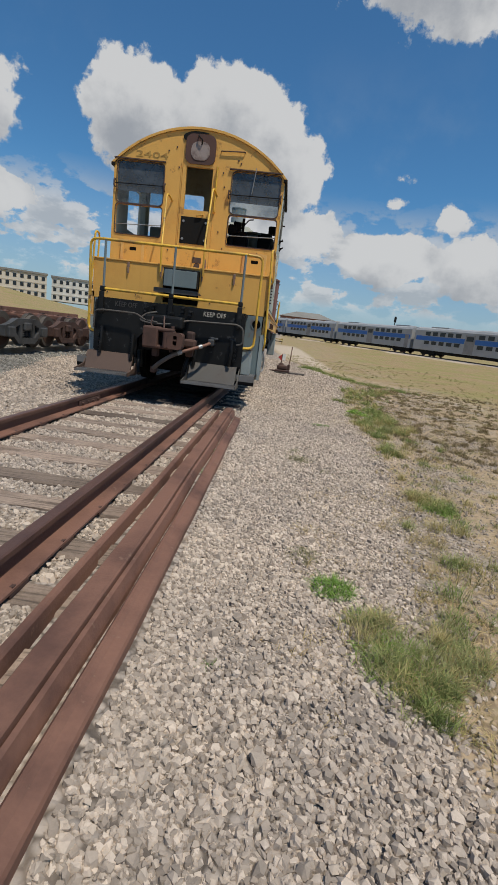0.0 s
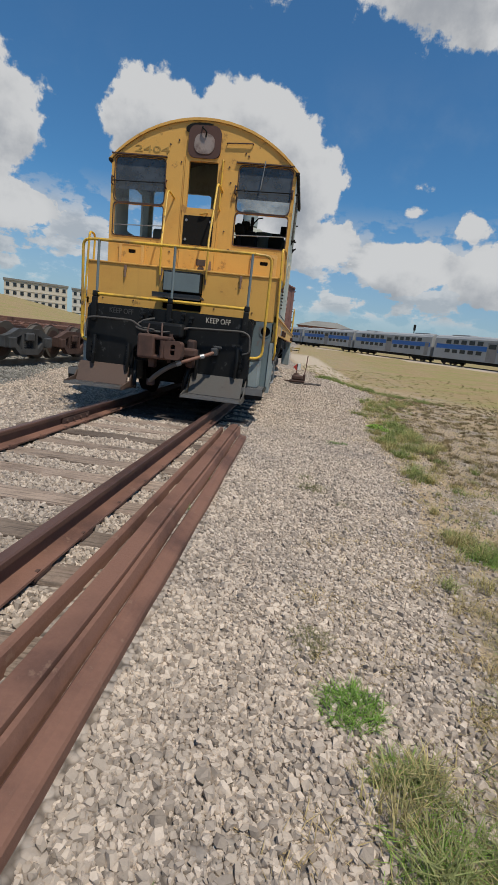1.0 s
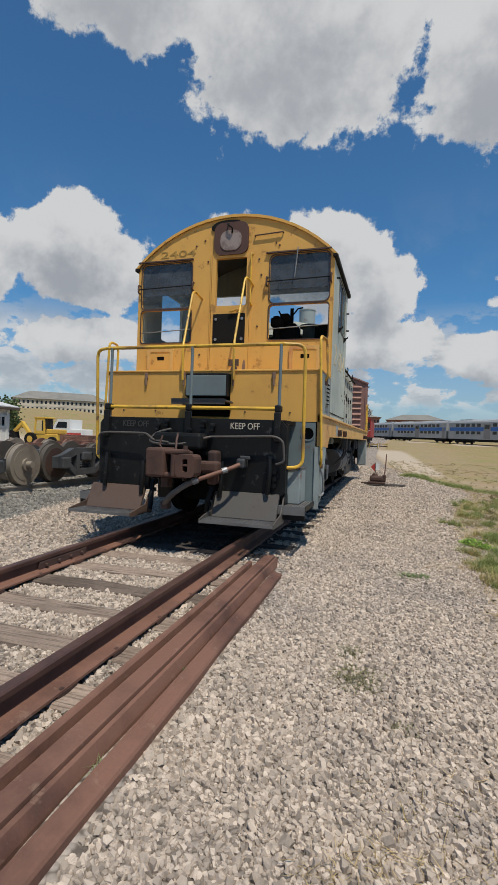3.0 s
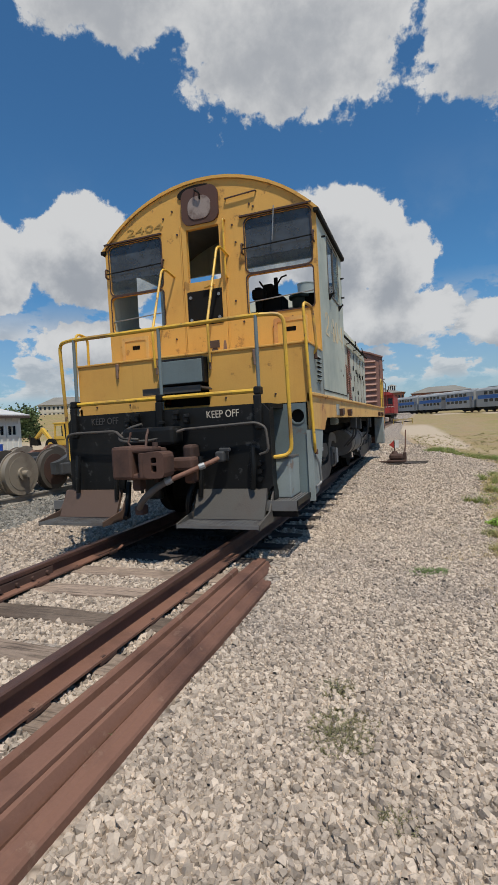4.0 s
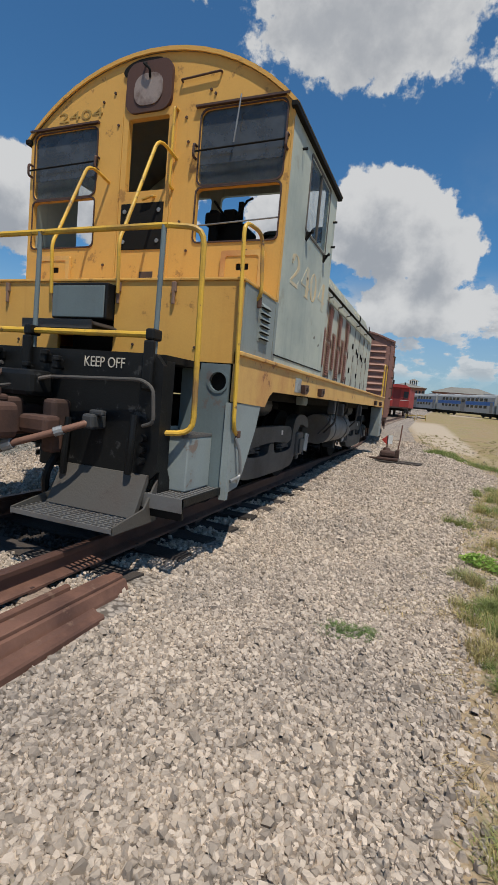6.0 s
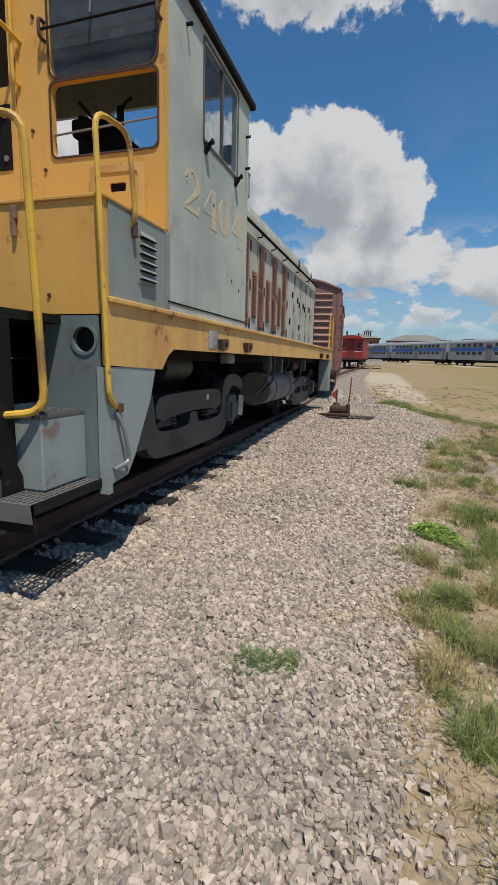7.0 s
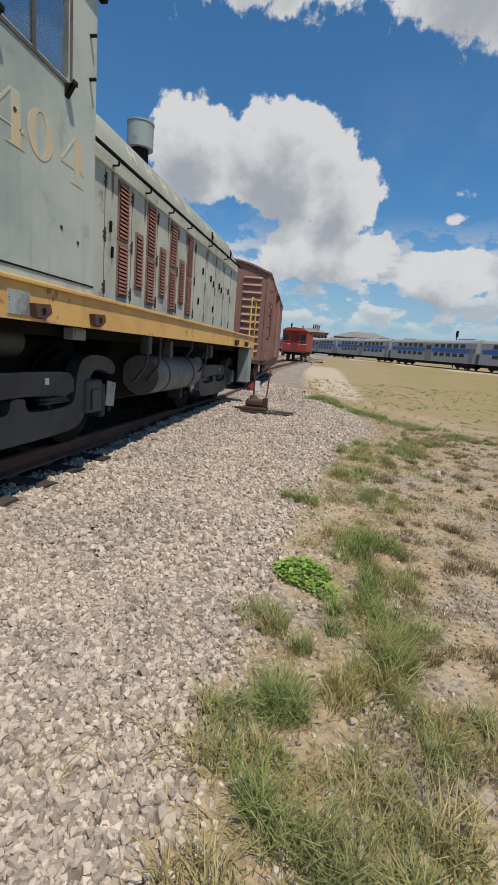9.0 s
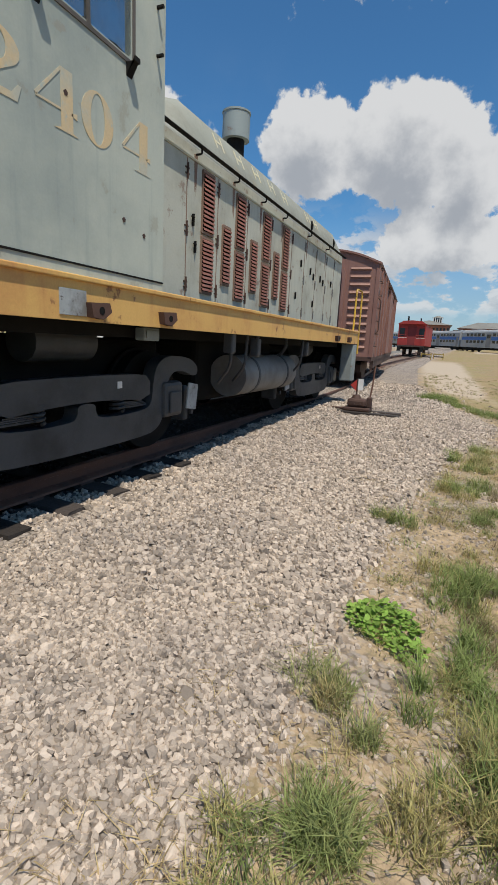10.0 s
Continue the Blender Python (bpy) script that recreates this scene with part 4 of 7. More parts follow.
part("roof", bm, material("cab_roof_grey", (0.16, 0.15, 0.13), 0.7, dark=(0.3, 0.2, 0.07), amount=0.5, scale=5), loco)
bm = prism(B(), arch(SIDE + 0.052, EAVE - 0.005, CROWN + 0.038) + arch(SIDE + 0.02, EAVE - 0.02, CROWN - 0.002)[::-1], "y", CAB0 - 0.030, CAB0 - 0.012)
part("roof_lip", bm, YELLOW, loco, "yellow rim of the curved roof")
for x in (XR + 0.015, XL - 0.015):
    part("rain_gutter", box(B(), x - 0.03, x + 0.03, CAB0 - 0.05, CAB1 + 0.08, EAVE - 0.05, EAVE + 0.0, 0.008), DARK, loco)
part("cab_floor", box(B(), XL + 0.05, XR - 0.05, CAB0 + 0.05, CAB1 - 0.05, 2.45, 2.5), DARK, loco)
# inside
seat = part("seat", box(B(), -0.75, -0.3, 10.1, 10.55, 2.5, 3.0, 0.05), DARK, loco)
part("backrest", box(B(), -0.78, -0.28, 10.55, 10.66, 2.95, 3.62, 0.05), DARK, seat)
part("control_stand", box(box(box(B(), -1.05, -0.72, 9.75, 10.15, 2.5, 3.45, 0.03), -1.0, -0.85, 9.8, 9.95, 3.45, 3.62, 0.03), -0.84, -0.79, 9.85, 9.88, 3.4, 3.7), DARK, loco)
part("control_lever", tube(rod(B(), (-0.92, 9.7, 3.5), (-0.92, 9.45, 3.55), 0.012), [(-0.85, 9.8, 3.5), (-0.7, 9.75, 3.66), (-0.62, 9.7, 3.66)], 0.012), DARK, loco)
part("seat", box(B(), -2.95, -2.5, 10.1, 10.55, 2.5, 3.1, 0.05), DARK, loco)
part("cab_heater", box(B(), -2.9, -2.45, 10.75, 11.12, 2.5, 3.55, 0.04), INSIDE, loco)
part("heater_pot", rod(rod(B(), (-0.66, 10.62, 2.9), (-0.66, 10.62, 3.56), 0.12, 16), (-0.66, 10.62, 3.56), (-0.66, 10.62, 3.60), 0.17, 16), INSIDE, loco, "grey pot-shaped cab heater", True)
part("brake_stand", box(rod(B(), (-1.0, 9.62, 2.9), (-1.0, 9.62, 3.52), 0.05, 10), -1.08, -0.9, 9.55, 9.72, 3.36, 3.5, 0.03), DARK, loco)
# inner wall panel added to block part of the sky at the rear window
part("sky_block_panel", box(B(), -2.62, -2.25, 10.98, 11.12, 2.5, 3.8, 0.02), INSIDE, loco)
bm = B()
bmesh.ops.create_uvsphere(bm, u_segments=16, v_segments=10, radius=0.2, matrix=Matrix.Translation((-0.42, 10.9, 3.45)))
part("round_gauge_housing", bm, DARK, loco, smooth=True)
part("interior_partition", box(B(), -2.2, -1.15, CAB1 - 0.12, CAB1 - 0.06, 2.5, 3.42), INSIDE, loco)
# panes, bars and frames of the front windows
for u in (win_l, win_r):
    for hole in (upper(u), lower(u)):
        mx, mz = sum(a for a, b in hole) / len(hole), sum(b for a, b in hole) / len(hole)
        rim = [(mx + (a - mx) * (1 + 0.014 / abs(u[1] - mx)), mz + (b - mz) * (1 + 0.014 / (max(q for _, q in hole) - mz))) for a, b in hole]
        part("window_gasket", pierced(rim, [hole], "y", CAB0 - 0.010, CAB0 - 0.002), RUSTDARK, front, "dark weathered window gasket")
    pane = part("pane", box(B(), u[0] - 0.01, u[1] + 0.01, CAB0 + 0.015, CAB0 + 0.021, 3.83, 4.33), GLASSDARK, front, "grimy tinted pane")
    part("pane", box(B(), u[0] - 0.01, u[1] + 0.01, CAB0 + 0.015, CAB0 + 0.021, 3.63, 3.829), GLASSCLEAR, front, "dusty clear lower pane")
    part("window_bar", tube(B(), [(u[0] - 0.03, CAB0 - 0.05, 3.93), (u[1] + 0.04, CAB0 - 0.05, 3.95)], 0.009), DARK, front)
    part("window_bar", tube(B(), [(u[0] + 0.0, CAB0 + 0.02, 3.26), (u[1] - 0.0, CAB0 + 0.02, 3.30)], 0.008), STEEL, front)
    part("rain_strip", box(B(), u[0] - 0.06, u[1] + 0.02, CAB0 - 0.035, CAB0, 4.345, 4.365, turn=None), RUSTDARK, front)
    for xx in (u[0] - 0.035, u[1] + 0.03):
        part("window_bracket", tube(B(), [(xx, CAB0 - 0.0, 4.0), (xx, CAB0 - 0.06, 4.0), (xx, CAB0 - 0.06, 3.88), (xx, CAB0, 3.88)], 0.013, bend=0.03), RUSTDARK, front)
part("wiper", tube(B(), [(-0.62, CAB0 - 0.03, 4.40), (-0.66, CAB0 - 0.035, 3.98)], 0.008), STEEL, front)
# door in the middle
door = part("door", pierced(rounded(-1.93, -1.33, 2.52, 4.40, 0.03, 2), [rounded(*door_win, 0.02, 2)], "y", CAB0 - 0.016, CAB0 - 0.003), YELLOW, loco, "narrow yellow cab door with an empty window")
part("kick_panel", box(B(), *door_panel[:2], CAB0 - 0.026, CAB0 - 0.014, *door_panel[2:], 0.003), DARK, door, "dark bolted panel")
for x in (-1.84, -1.43):
    for z in (3.12, 3.42):
        part("bolt", rod(B(), (x, CAB0 - 0.02, z), (x, CAB0 - 0.036, z), 0.022, 8), STEEL, door)
part("door_handle", tube(B(), [(-1.50, CAB0, 3.56), (-1.50, CAB0 - 0.05, 3.55), (-1.62, CAB0 - 0.05, 3.52)], 0.014, bend=0.02), RAILYELLOW, door)
part("grab_iron", tube(B(), [(-1.30, CAB0, 4.36), (-1.30, CAB0 - 0.07, 4.36), (-1.30, CAB0 - 0.07, 3.62), (-1.30, CAB0, 3.62)], 0.013, bend=0.05), RAILYELLOW, loco)
part("seam_strip", box(box(B(), -1.955, -1.94, CAB0 - 0.012, CAB0, 2.52, 4.4), -1.325, -1.31, CAB0 - 0.012, CAB0, 2.52, 4.4), YELLOW, loco)
part("stain_patch", box(B(), -1.62, -1.46, CAB0 - 0.022, CAB0 - 0.015, 2.72, 2.82, 0.003), RUSTPLATE, door)
# headlight blot and its lens
part("headlight_housing", prism(B(), rounded(-1.90, -1.37, 4.37, 4.85, 0.12, 5), "y", CAB0 - 0.04, CAB0 - 0.002), HEADLIGHT, loco, "dark rusty plate where the headlight was")
part("headlight_lens", prism(B(), rounded(-1.80, -1.47, 4.43, 4.73, 0.12, 5), "y", CAB0 - 0.048, CAB0 - 0.041), LENSGREY, loco)
part("headlight_hook", tube(B(), [(-1.68, CAB0 - 0.04, 4.83), (-1.68, CAB0 - 0.09, 4.80), (-1.60, CAB0 - 0.09, 4.74), (-1.62, CAB0 - 0.05, 4.68)], 0.012, bend=0.03), DARK, loco)
part("grab_iron", tube(B(), [(-1.27, CAB0, 4.62), (-1.27, CAB0 - 0.03, 4.62), (-0.85, CAB0 - 0.03, 4.64), (-0.85, CAB0, 4.64)], 0.010, bend=0.02), RUSTDARK, loco)
lettering("cab_number", "2404", 0.14, pose(-2.50, CAB0 - 0.004, 4.455, 90, 0, 0), NUMBERDARK, loco, "worn olive number on yellow", 0.58)
for k in range(14):
    x, z = (-2.06, -1.2, -2.2, -0.95, -2.0, -1.16, -0.7, -1.2, -2.95, -2.1, -0.45, -0.9, -2.6, -1.1)[k], (4.62, 4.28, 4.55, 4.5, 4.3, 4.05, 2.9, 3.3, 2.95, 2.9, 3.0, 4.46, 2.95, 3.02)[k]
    part("rivet", rod(B(), (x, CAB0, z), (x, CAB0 - 0.012, z), 0.014, 6), RUSTDARK, loco)
for pts, mt in (([(-1.98, 4.80), (-1.88, 4.88), (-1.70, 4.90), (-1.52, 4.885), (-1.50, 4.86), (-1.72, 4.86), (-1.86, 4.83), (-1.91, 4.72)], DARK),
                ([(-1.60, 2.57), (-1.50, 2.60), (-1.47, 2.70), (-1.55, 2.74), (-1.60, 2.66)], RUSTPLATE), ([(-1.42, 2.56), (-1.36, 2.58), (-1.36, 2.80), (-1.40, 2.82)], FRAMEBROWN)):
    part("stain", prism(B(), softened(pts), "y", CAB0 - 0.0175, CAB0 - 0.0165), mt, loco)
# small hatches
for x0 in (-0.66, -2.93):
    h = part("hatch", pierced(rounded(x0, x0 + 0.36, 2.62, 2.96, 0.02, 2), [rounded(x0 + 0.12, x0 + 0.25, 2.82, 2.88, 0.01, 2)], "y", CAB0 - 0.022, CAB0 - 0.004), YELLOW, loco)
    part("hatch_frame", pierced(rounded(x0 - 0.04, x0 + 0.40, 2.58, 3.0, 0.02, 2), [rounded(x0 + 0.01, x0 + 0.35, 2.63, 2.95, 0.02, 2)], "y", CAB0 - 0.03, CAB0 - 0.003), SILLYELLOW, h)
    # dark sheet paints the shade inside the keyhole
    part("keyhole", box(B(), x0 + 0.12, x0 + 0.25, CAB0 - 0.003, CAB0 - 0.001, 2.82, 2.88), DARK, h)
# side windows
for x, o in ((XR, 1),):
    wn = part("window_frame", pierced(rounded(9.94, 10.84, 3.40, 4.18, 0.03, 2), [rounded(9.965, 10.385, 3.425, 4.155, 0.02, 2), rounded(10.41, 10.815, 3.425, 4.155, 0.02, 2)], "x", x - 0.02, x + o * 0.008), RUBBER, loco)
    part("pane", box(B(), x - 0.008, x - 0.002, 9.98, 10.80, 3.45, 4.14), GLASSCLEAR, loco)
    for yy in (10.0, 10.78):
        part("window_bracket", prism(B(), [(x, 3.40), (x + o * 0.07, 3.40), (x + o * 0.07, 3.43), (x, 3.32)] if o > 0 else [(x, 3.40), (x, 3.30), (x - 0.10, 3.44), (x - 0.10, 3.40)], "y", yy - 0.03, yy + 0.03), DARK, loco)
for yy, zz in ((9.62, 4.05), (11.1, 3.9), (11.1, 3.6)):
    part("eye_bolt", rod(B(), (XR, yy, zz), (XR + 0.05, yy, zz), 0.014, 6), DARK, loco)


def serif_digit(kind, y, z, h, w):
    """A heavy serif digit on the cab's side, y its middle, z its foot."""
    x0, x1 = XR + 0.0005, XR + 0.003

    def ring(ro, ri, a0=0, a1=360, n=26):
        q = [radians(a0 + (a1 - a0) * k / n) for k in range(n + 1)]
        outer = [(y + ro[0] * math.cos(t), z + ro[2] + ro[1] * math.sin(t)) for t in q]
        inner = [(y + ri[0] * math.cos(t), z + ro[2] + ri[1] * math.sin(t)) for t in q]
        return outer, inner

    bm = B()
    if kind == "0":
        o, i = ring((w / 2, h / 2, h / 2), (w * 0.22, h * 0.465))
        bm.free()
        return pierced(o[:-1], [i[:-1]], "x", x0, x1)
    if kind == "4":
        prism(bm, [(y + 0.08 * w, z), (y + 0.40 * w, z), (y + 0.40 * w, z + h), (y + 0.08 * w, z + h)], "x", x0, x1)
        prism(bm, [(y - 0.52 * w, z + 0.30 * h), (y + 0.08 * w, z + 0.93 * h), (y + 0.08 * w, z + h), (y - 0.58 * w, z + 0.34 * h)], "x", x0, x1)
        prism(bm, [(y - 0.55 * w, z + 0.28 * h), (y + 0.08 * w, z + 0.28 * h), (y + 0.08 * w, z + 0.32 * h), (y - 0.55 * w, z + 0.32 * h)], "x", x0, x1)
        prism(bm, [(y + 0.36 * w, z + 0.28 * h), (y + 0.52 * w, z + 0.25 * h), (y + 0.52 * w, z + 0.36 * h), (y + 0.36 * w, z + 0.32 * h)], "x", x0, x1)
        prism(bm, [(y - 0.10 * w, z - 0.05 * h), (y + 0.54 * w, z - 0.05 * h), (y + 0.36 * w, z), (y + 0.08 * w, z)], "x", x0, x1)
        return bm
    o, i = ring((w * 0.5, h * 0.29, h * 0.71), (w * 0.22, h * 0.25), -42, 176)
    prism(bm, o + i[::-1], "x", x0, x1)
    a, b = o[0], i[0]
    prism(bm, [(y - 0.5 * w, z + 0.10 * h), (y - 0.30 * w, z + 0.13 * h), a, b], "x", x0, x1)
    prism(bm, [(y - 0.5 * w, z), (y + 0.42 * w, z), (y + 0.52 * w, z + 0.26 * h), (y + 0.44 * w, z + 0.26 * h), (y + 0.30 * w, z + 0.11 * h), (y - 0.5 * w, z + 0.10 * h)], "x", x0, x1)
    rod(bm, (x0, y - 0.36 * w, z + 0.70 * h), (x1, y - 0.36 * w, z + 0.70 * h), 0.075 * h, 12)
    return bm


for kind, yd in zip("2404", (9.74, 10.14, 10.47, 10.87)):
    part("number_digit", serif_digit(kind, yd, 2.79, 0.31, 0.29), NUMBER, loco, "faded yellow serif digit on grey")
for yy, zz in ((10.72, 2.42), (10.2, 2.98), (10.95, 2.36)):
    part("paint_chip", rod(B(), (XR - 0.01, yy, zz), (XR + 0.005, yy, zz), 0.018, 5), RUSTDARK, loco)

# nose in front of the cab
part("nose_front", pierced([(XL + 0.012, 1.89), (XR - 0.012, 1.89), (XR - 0.012, 2.53), (XL + 0.012, 2.53)], [rounded(-1.93, -1.31, 1.93, 2.50, 0.01, 1)], "y", FRONT, FRONT + 0.04), YELLOW, loco, "faded yellow toolbox front")
part("nose_top", box(B(), XL - 0.006, XR + 0.006, FRONT - 0.015, CAB0 - 0.02, 2.53, 2.555, 0.006), YELLOW, loco)
for x, o in ((XR - 0.022, 1), (XL + 0.022, -1)):
    part("nose_side", box(B(), x - 0.02, x + 0.02, FRONT + 0.04, CAB0 - 0.002, 1.99, 2.53), NOSEGREY, loco, "dull grey nose side with a vent")
    part("nose_seam", box(B(), *sorted((x + o * 0.021, x + o * 0.0245)), CAB0 - 0.004, CAB0 + 0.06, 1.99, 2.535), NOSEGREY, loco)
    v = part("vent", box(B(), x + o * 0.02, x + o * 0.026, 8.86, 9.10, 2.12, 2.46), NOSEGREY, loco)
    for k in range(6):
        zz = 2.15 + 0.052 * k
        sl = prism(B(), [(x + o * 0.022, zz), (x + o * 0.055, zz), (x + o * 0.024, zz + 0.04)], "y", 8.88, 9.08)
        part("slat", sl, NOSEGREY, v)
        # dark strip painted as the shade under each slat
        part("slot", box(B(), x + o * 0.0262, x + o * 0.05, 8.885, 9.075, zz - 0.006, zz - 0.0005), DARK, v)
bx = part("battery_box", box(B(), -1.92, -1.32, FRONT - 0.10, FRONT + 0.2, 2.19, 2.50, 0.015), BLACK, loco, "scuffed dark steel box")
part("box_lid", box(B(), -1.90, -1.34, FRONT - 0.115, FRONT - 0.10, 2.20, 2.47, 0.006), BLUEGREY, bx)
# dark back sheet stands for the shade in the recess
part("box_back", box(B(), -1.93, -1.31, FRONT + 0.2, FRONT + 0.22, 1.9, 2.5), DARK, loco)
cs = part("checker_step", box(B(), -2.0, -1.26, FRONT - 0.33, FRONT - 0.02, 2.105, 2.125, 0.004), FOOTPLATE, loco, "steel tread plate step")
part("step_lip", box(B(), -2.0, -1.26, FRONT - 0.345, FRONT - 0.33, 2.07, 2.145, 0.004), FOOTPLATE, cs)
for k in range(18):
    part("tread_bar", box(B(), -1.99 + 0.041 * k, -1.975 + 0.041 * k, FRONT - 0.32, FRONT - 0.03, 2.125, 2.138), FOOTPLATE, cs)
for x in (-2.55, -1.98, -1.27, -0.72):
    lt = part("latch", box(box(B(), x - 0.02, x + 0.02, FRONT - 0.03, FRONT, 2.44, 2.52, 0.006), x - 0.012, x + 0.012, FRONT - 0.03, FRONT - 0.008, 2.34, 2.45, 0.004), FRAMEBROWN, loco)
for x in (-2.4, -1.1, -0.5, -2.9):
    part("rivet", rod(B(), (x, FRONT, 2.0), (x, FRONT - 0.01, 2.0), 0.012, 6), RUSTDARK, loco)

# end plate, steps and stepwells
PY = 7.9
plate_out = [(-2.80, 0.98), (-2.14, 0.98), (-2.14, 1.30), (-1.98, 1.44), (-1.36, 1.44), (-1.20, 1.30), (-1.20, 0.98), (-0.46, 0.98), (-0.40, 1.05), (-0.40, 1.80), (-0.47, 1.88), (-2.80, 1.88), (-2.87, 1.80), (-2.87, 1.05)]
plate = part("end_plate", prism(B(), plate_out, "y", PY, PY + 0.05), BLACK, loco, "scuffed black end plate with white lettering")
lettering("warning", "KEEP OFF", 0.108, pose(-0.905, PY - 0.003, 1.795, 90, 0, 0), LETTER, plate, "worn white stencil", 0.36)
lettering("warning", "KEEP OFF", 0.108, pose(-2.355, PY - 0.003, 1.795, 90, 0, 0), FADED, plate, "nearly worn away stencil", 0.36)
part("end_floor", box(B(), -2.85, -0.42, PY + 0.05, FRONT, 1.83, 1.88), DARK, loco)
part("draft_gear_box", box(B(), -2.12, -1.22, PY + 0.06, FRONT + 0.3, 1.12, 1.80), DARK, loco)
for x0, x1, mt, lab in ((-1.27, -0.42, FOOTPLATE, "worn grey footboard"), (-2.98, -2.14, RUSTPLATE, "rusty footboard")):
    fb = part("footboard_back", prism(B(), [(PY - 0.02, 1.02), (PY + 0.03, 1.02), (PY - 0.12, 0.735), (PY - 0.16, 0.735)], "x", x0 + 0.04, x1 - 0.04), mt, loco, lab)
    bm = B()
    for k in range(15):
        box(bm, x0 + (x1 - x0) * k / 14 - 0.006, x0 + (x1 - x0) * k / 14 + 0.006, PY - 0.44, PY - 0.15, 0.70, 0.728)
    for k in range(8):
        box(bm, x0, x1, PY - 0.44 + 0.29 * k / 7 - 0.005, PY - 0.44 + 0.29 * k / 7 + 0.005, 0.70, 0.732)
    part("step_grating", bm, GRATE, fb)
    for xx in (x0, x1):
        part("end_bracket", prism(B(), [(PY - 0.44, 0.69), (PY + 0.06, 0.69), (PY + 0.06, 1.0), (PY - 0.10, 0.80), (PY - 0.44, 0.74)], "x", xx - 0.008, xx + 0.008), mt, fb)
for o in (1, -1):
    X = lambda d: CX + o * d
    lo, hi = sorted((X(1.05), X(SIDE - 0.06)))
    part("stepwell_panel", pierced([(lo, 0.86), (hi, 0.86), (hi, 1.88), (lo, 1.88)], [[(X(1.38) + 0.075 * math.cos(q), 1.74 + 0.075 * math.sin(q)) for q in [k * math.pi / 8 for k in range(16)]]], "y", FRONT - 0.01, FRONT + 0.02), BLUEGREY, loco, "blue-grey panel with a round hole")
    part("hole_ring", pierced([(X(1.38) + 0.095 * math.cos(q), 1.74 + 0.095 * math.sin(q)) for q in [k * math.pi / 8 for k in range(16)]], [[(X(1.38) + 0.076 * math.cos(q), 1.74 + 0.076 * math.sin(q)) for q in [k * math.pi / 8 for k in range(16)]]], "y", FRONT - 0.018, FRONT - 0.011), BLUEGREY, loco)
    # black sheet behind the hole, coloured as its shade
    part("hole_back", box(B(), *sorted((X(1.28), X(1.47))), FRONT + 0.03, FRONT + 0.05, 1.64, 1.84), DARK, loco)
    part("stepwell_side", prism(B(), [(FRONT - 0.55, 0.9), (FRONT + 0.0, 0.9), (FRONT - 0.0, 1.35), (FRONT - 0.55, 1.35)], "x", *sorted((X(1.02), X(1.05)))), PALEBLUE, loco)
    ub = sorted((X(1.06), X(1.37)))
    us = part("upper_step", box(B(), ub[0], ub[1], FRONT - 0.40, FRONT - 0.012, 0.895, 1.30, 0.01), PALEBLUE, loco, "pale blue step box with rust at its foot")
    bm = B()
    for k in range(9):
        box(bm, ub[0] + 0.305 * k / 8, ub[0] + 0.305 * k / 8 + 0.008, FRONT - 0.41, FRONT - 0.02, 1.30, 1.322)
    for k in range(8):
        box(bm, ub[0], ub[1], FRONT - 0.41 + 0.055 * k, FRONT - 0.40 + 0.055 * k, 1.30, 1.320)
    part("step_grating", bm, GRATE, us)
    part("plate_flange", prism(B(), [(PY + 0.05, 0.80), (PY + 0.05, 1.84), (PY + 0.16, 1.84), (PY + 0.16, 1.05), (PY + 0.22, 0.93), (PY + 0.40, 0.90), (PY + 0.40, 0.78)], "x", *sorted((X(1.20), X(1.235)))), BLACK, loco)
    sp = sorted((X(1.0), X(SIDE - 0.05)))
    bm = B()
    for k in range(14):
        box(bm, sp[0] + (sp[1] - sp[0]) * k / 14, sp[0] + (sp[1] - sp[0]) * k / 14 + 0.012, FRONT - 0.61, FRONT - 0.02, 0.875, 0.893)
    for k in range(12):
        box(bm, sp[0], sp[1], FRONT - 0.61 + 0.05 * k, FRONT - 0.60 + 0.05 * k, 0.875, 0.890)
    box(bm, sp[0], sp[1], FRONT - 0.64, FRONT - 0.62, 0.80, 0.90)
    part("stepwell_tread", bm, GRATE, loco, "pierced steel tread")
    part("stepwell_apron", prism(B(), [(FRONT - 0.64, 0.90), (FRONT - 0.62, 0.90), (FRONT - 0.60, 0.74), (FRONT - 0.62, 0.74)], "x", *sp), BLACK, loco)
    part("tread_edge", box(B(), *sorted((X(SIDE - 0.06), X(SIDE - 0.045))), FRONT - 0.62, FRONT + 0.0, 0.84, 0.90, 0.004), BLACK, loco)
    sk = [(FRONT + 0.02, 0.86), (FRONT + 0.20, 0.88), (FRONT + 0.30, 1.0), (FRONT + 0.52, 1.36), (FRONT + 0.60, 1.58), (FRONT + 0.02, 1.58)]
    part("skirt", prism(B(), sk, "x", *sorted((X(SIDE - 0.03), X(SIDE)))), PALEBLUE, loco, "pale blue side skirt")
    part("skirt_edge", prism(B(), [(FRONT - 0.03, 0.80), (FRONT + 0.02, 0.80), (FRONT + 0.02, 1.58), (FRONT - 0.03, 1.58)], "x", *sorted((X(SIDE - 0.06), X(SIDE)))), PALEBLUE, loco)
    part("stirrup", tube(B(), [(X(SIDE + 0.01), FRONT + 0.06, 1.30), (X(SIDE + 0.04), FRONT + 0.10, 1.2), (X(SIDE + 0.04), FRONT + 0.16, 0.98), (X(SIDE + 0.01), FRONT + 0.02, 0.95)], 0.014, bend=0.05), STEEL, loco)
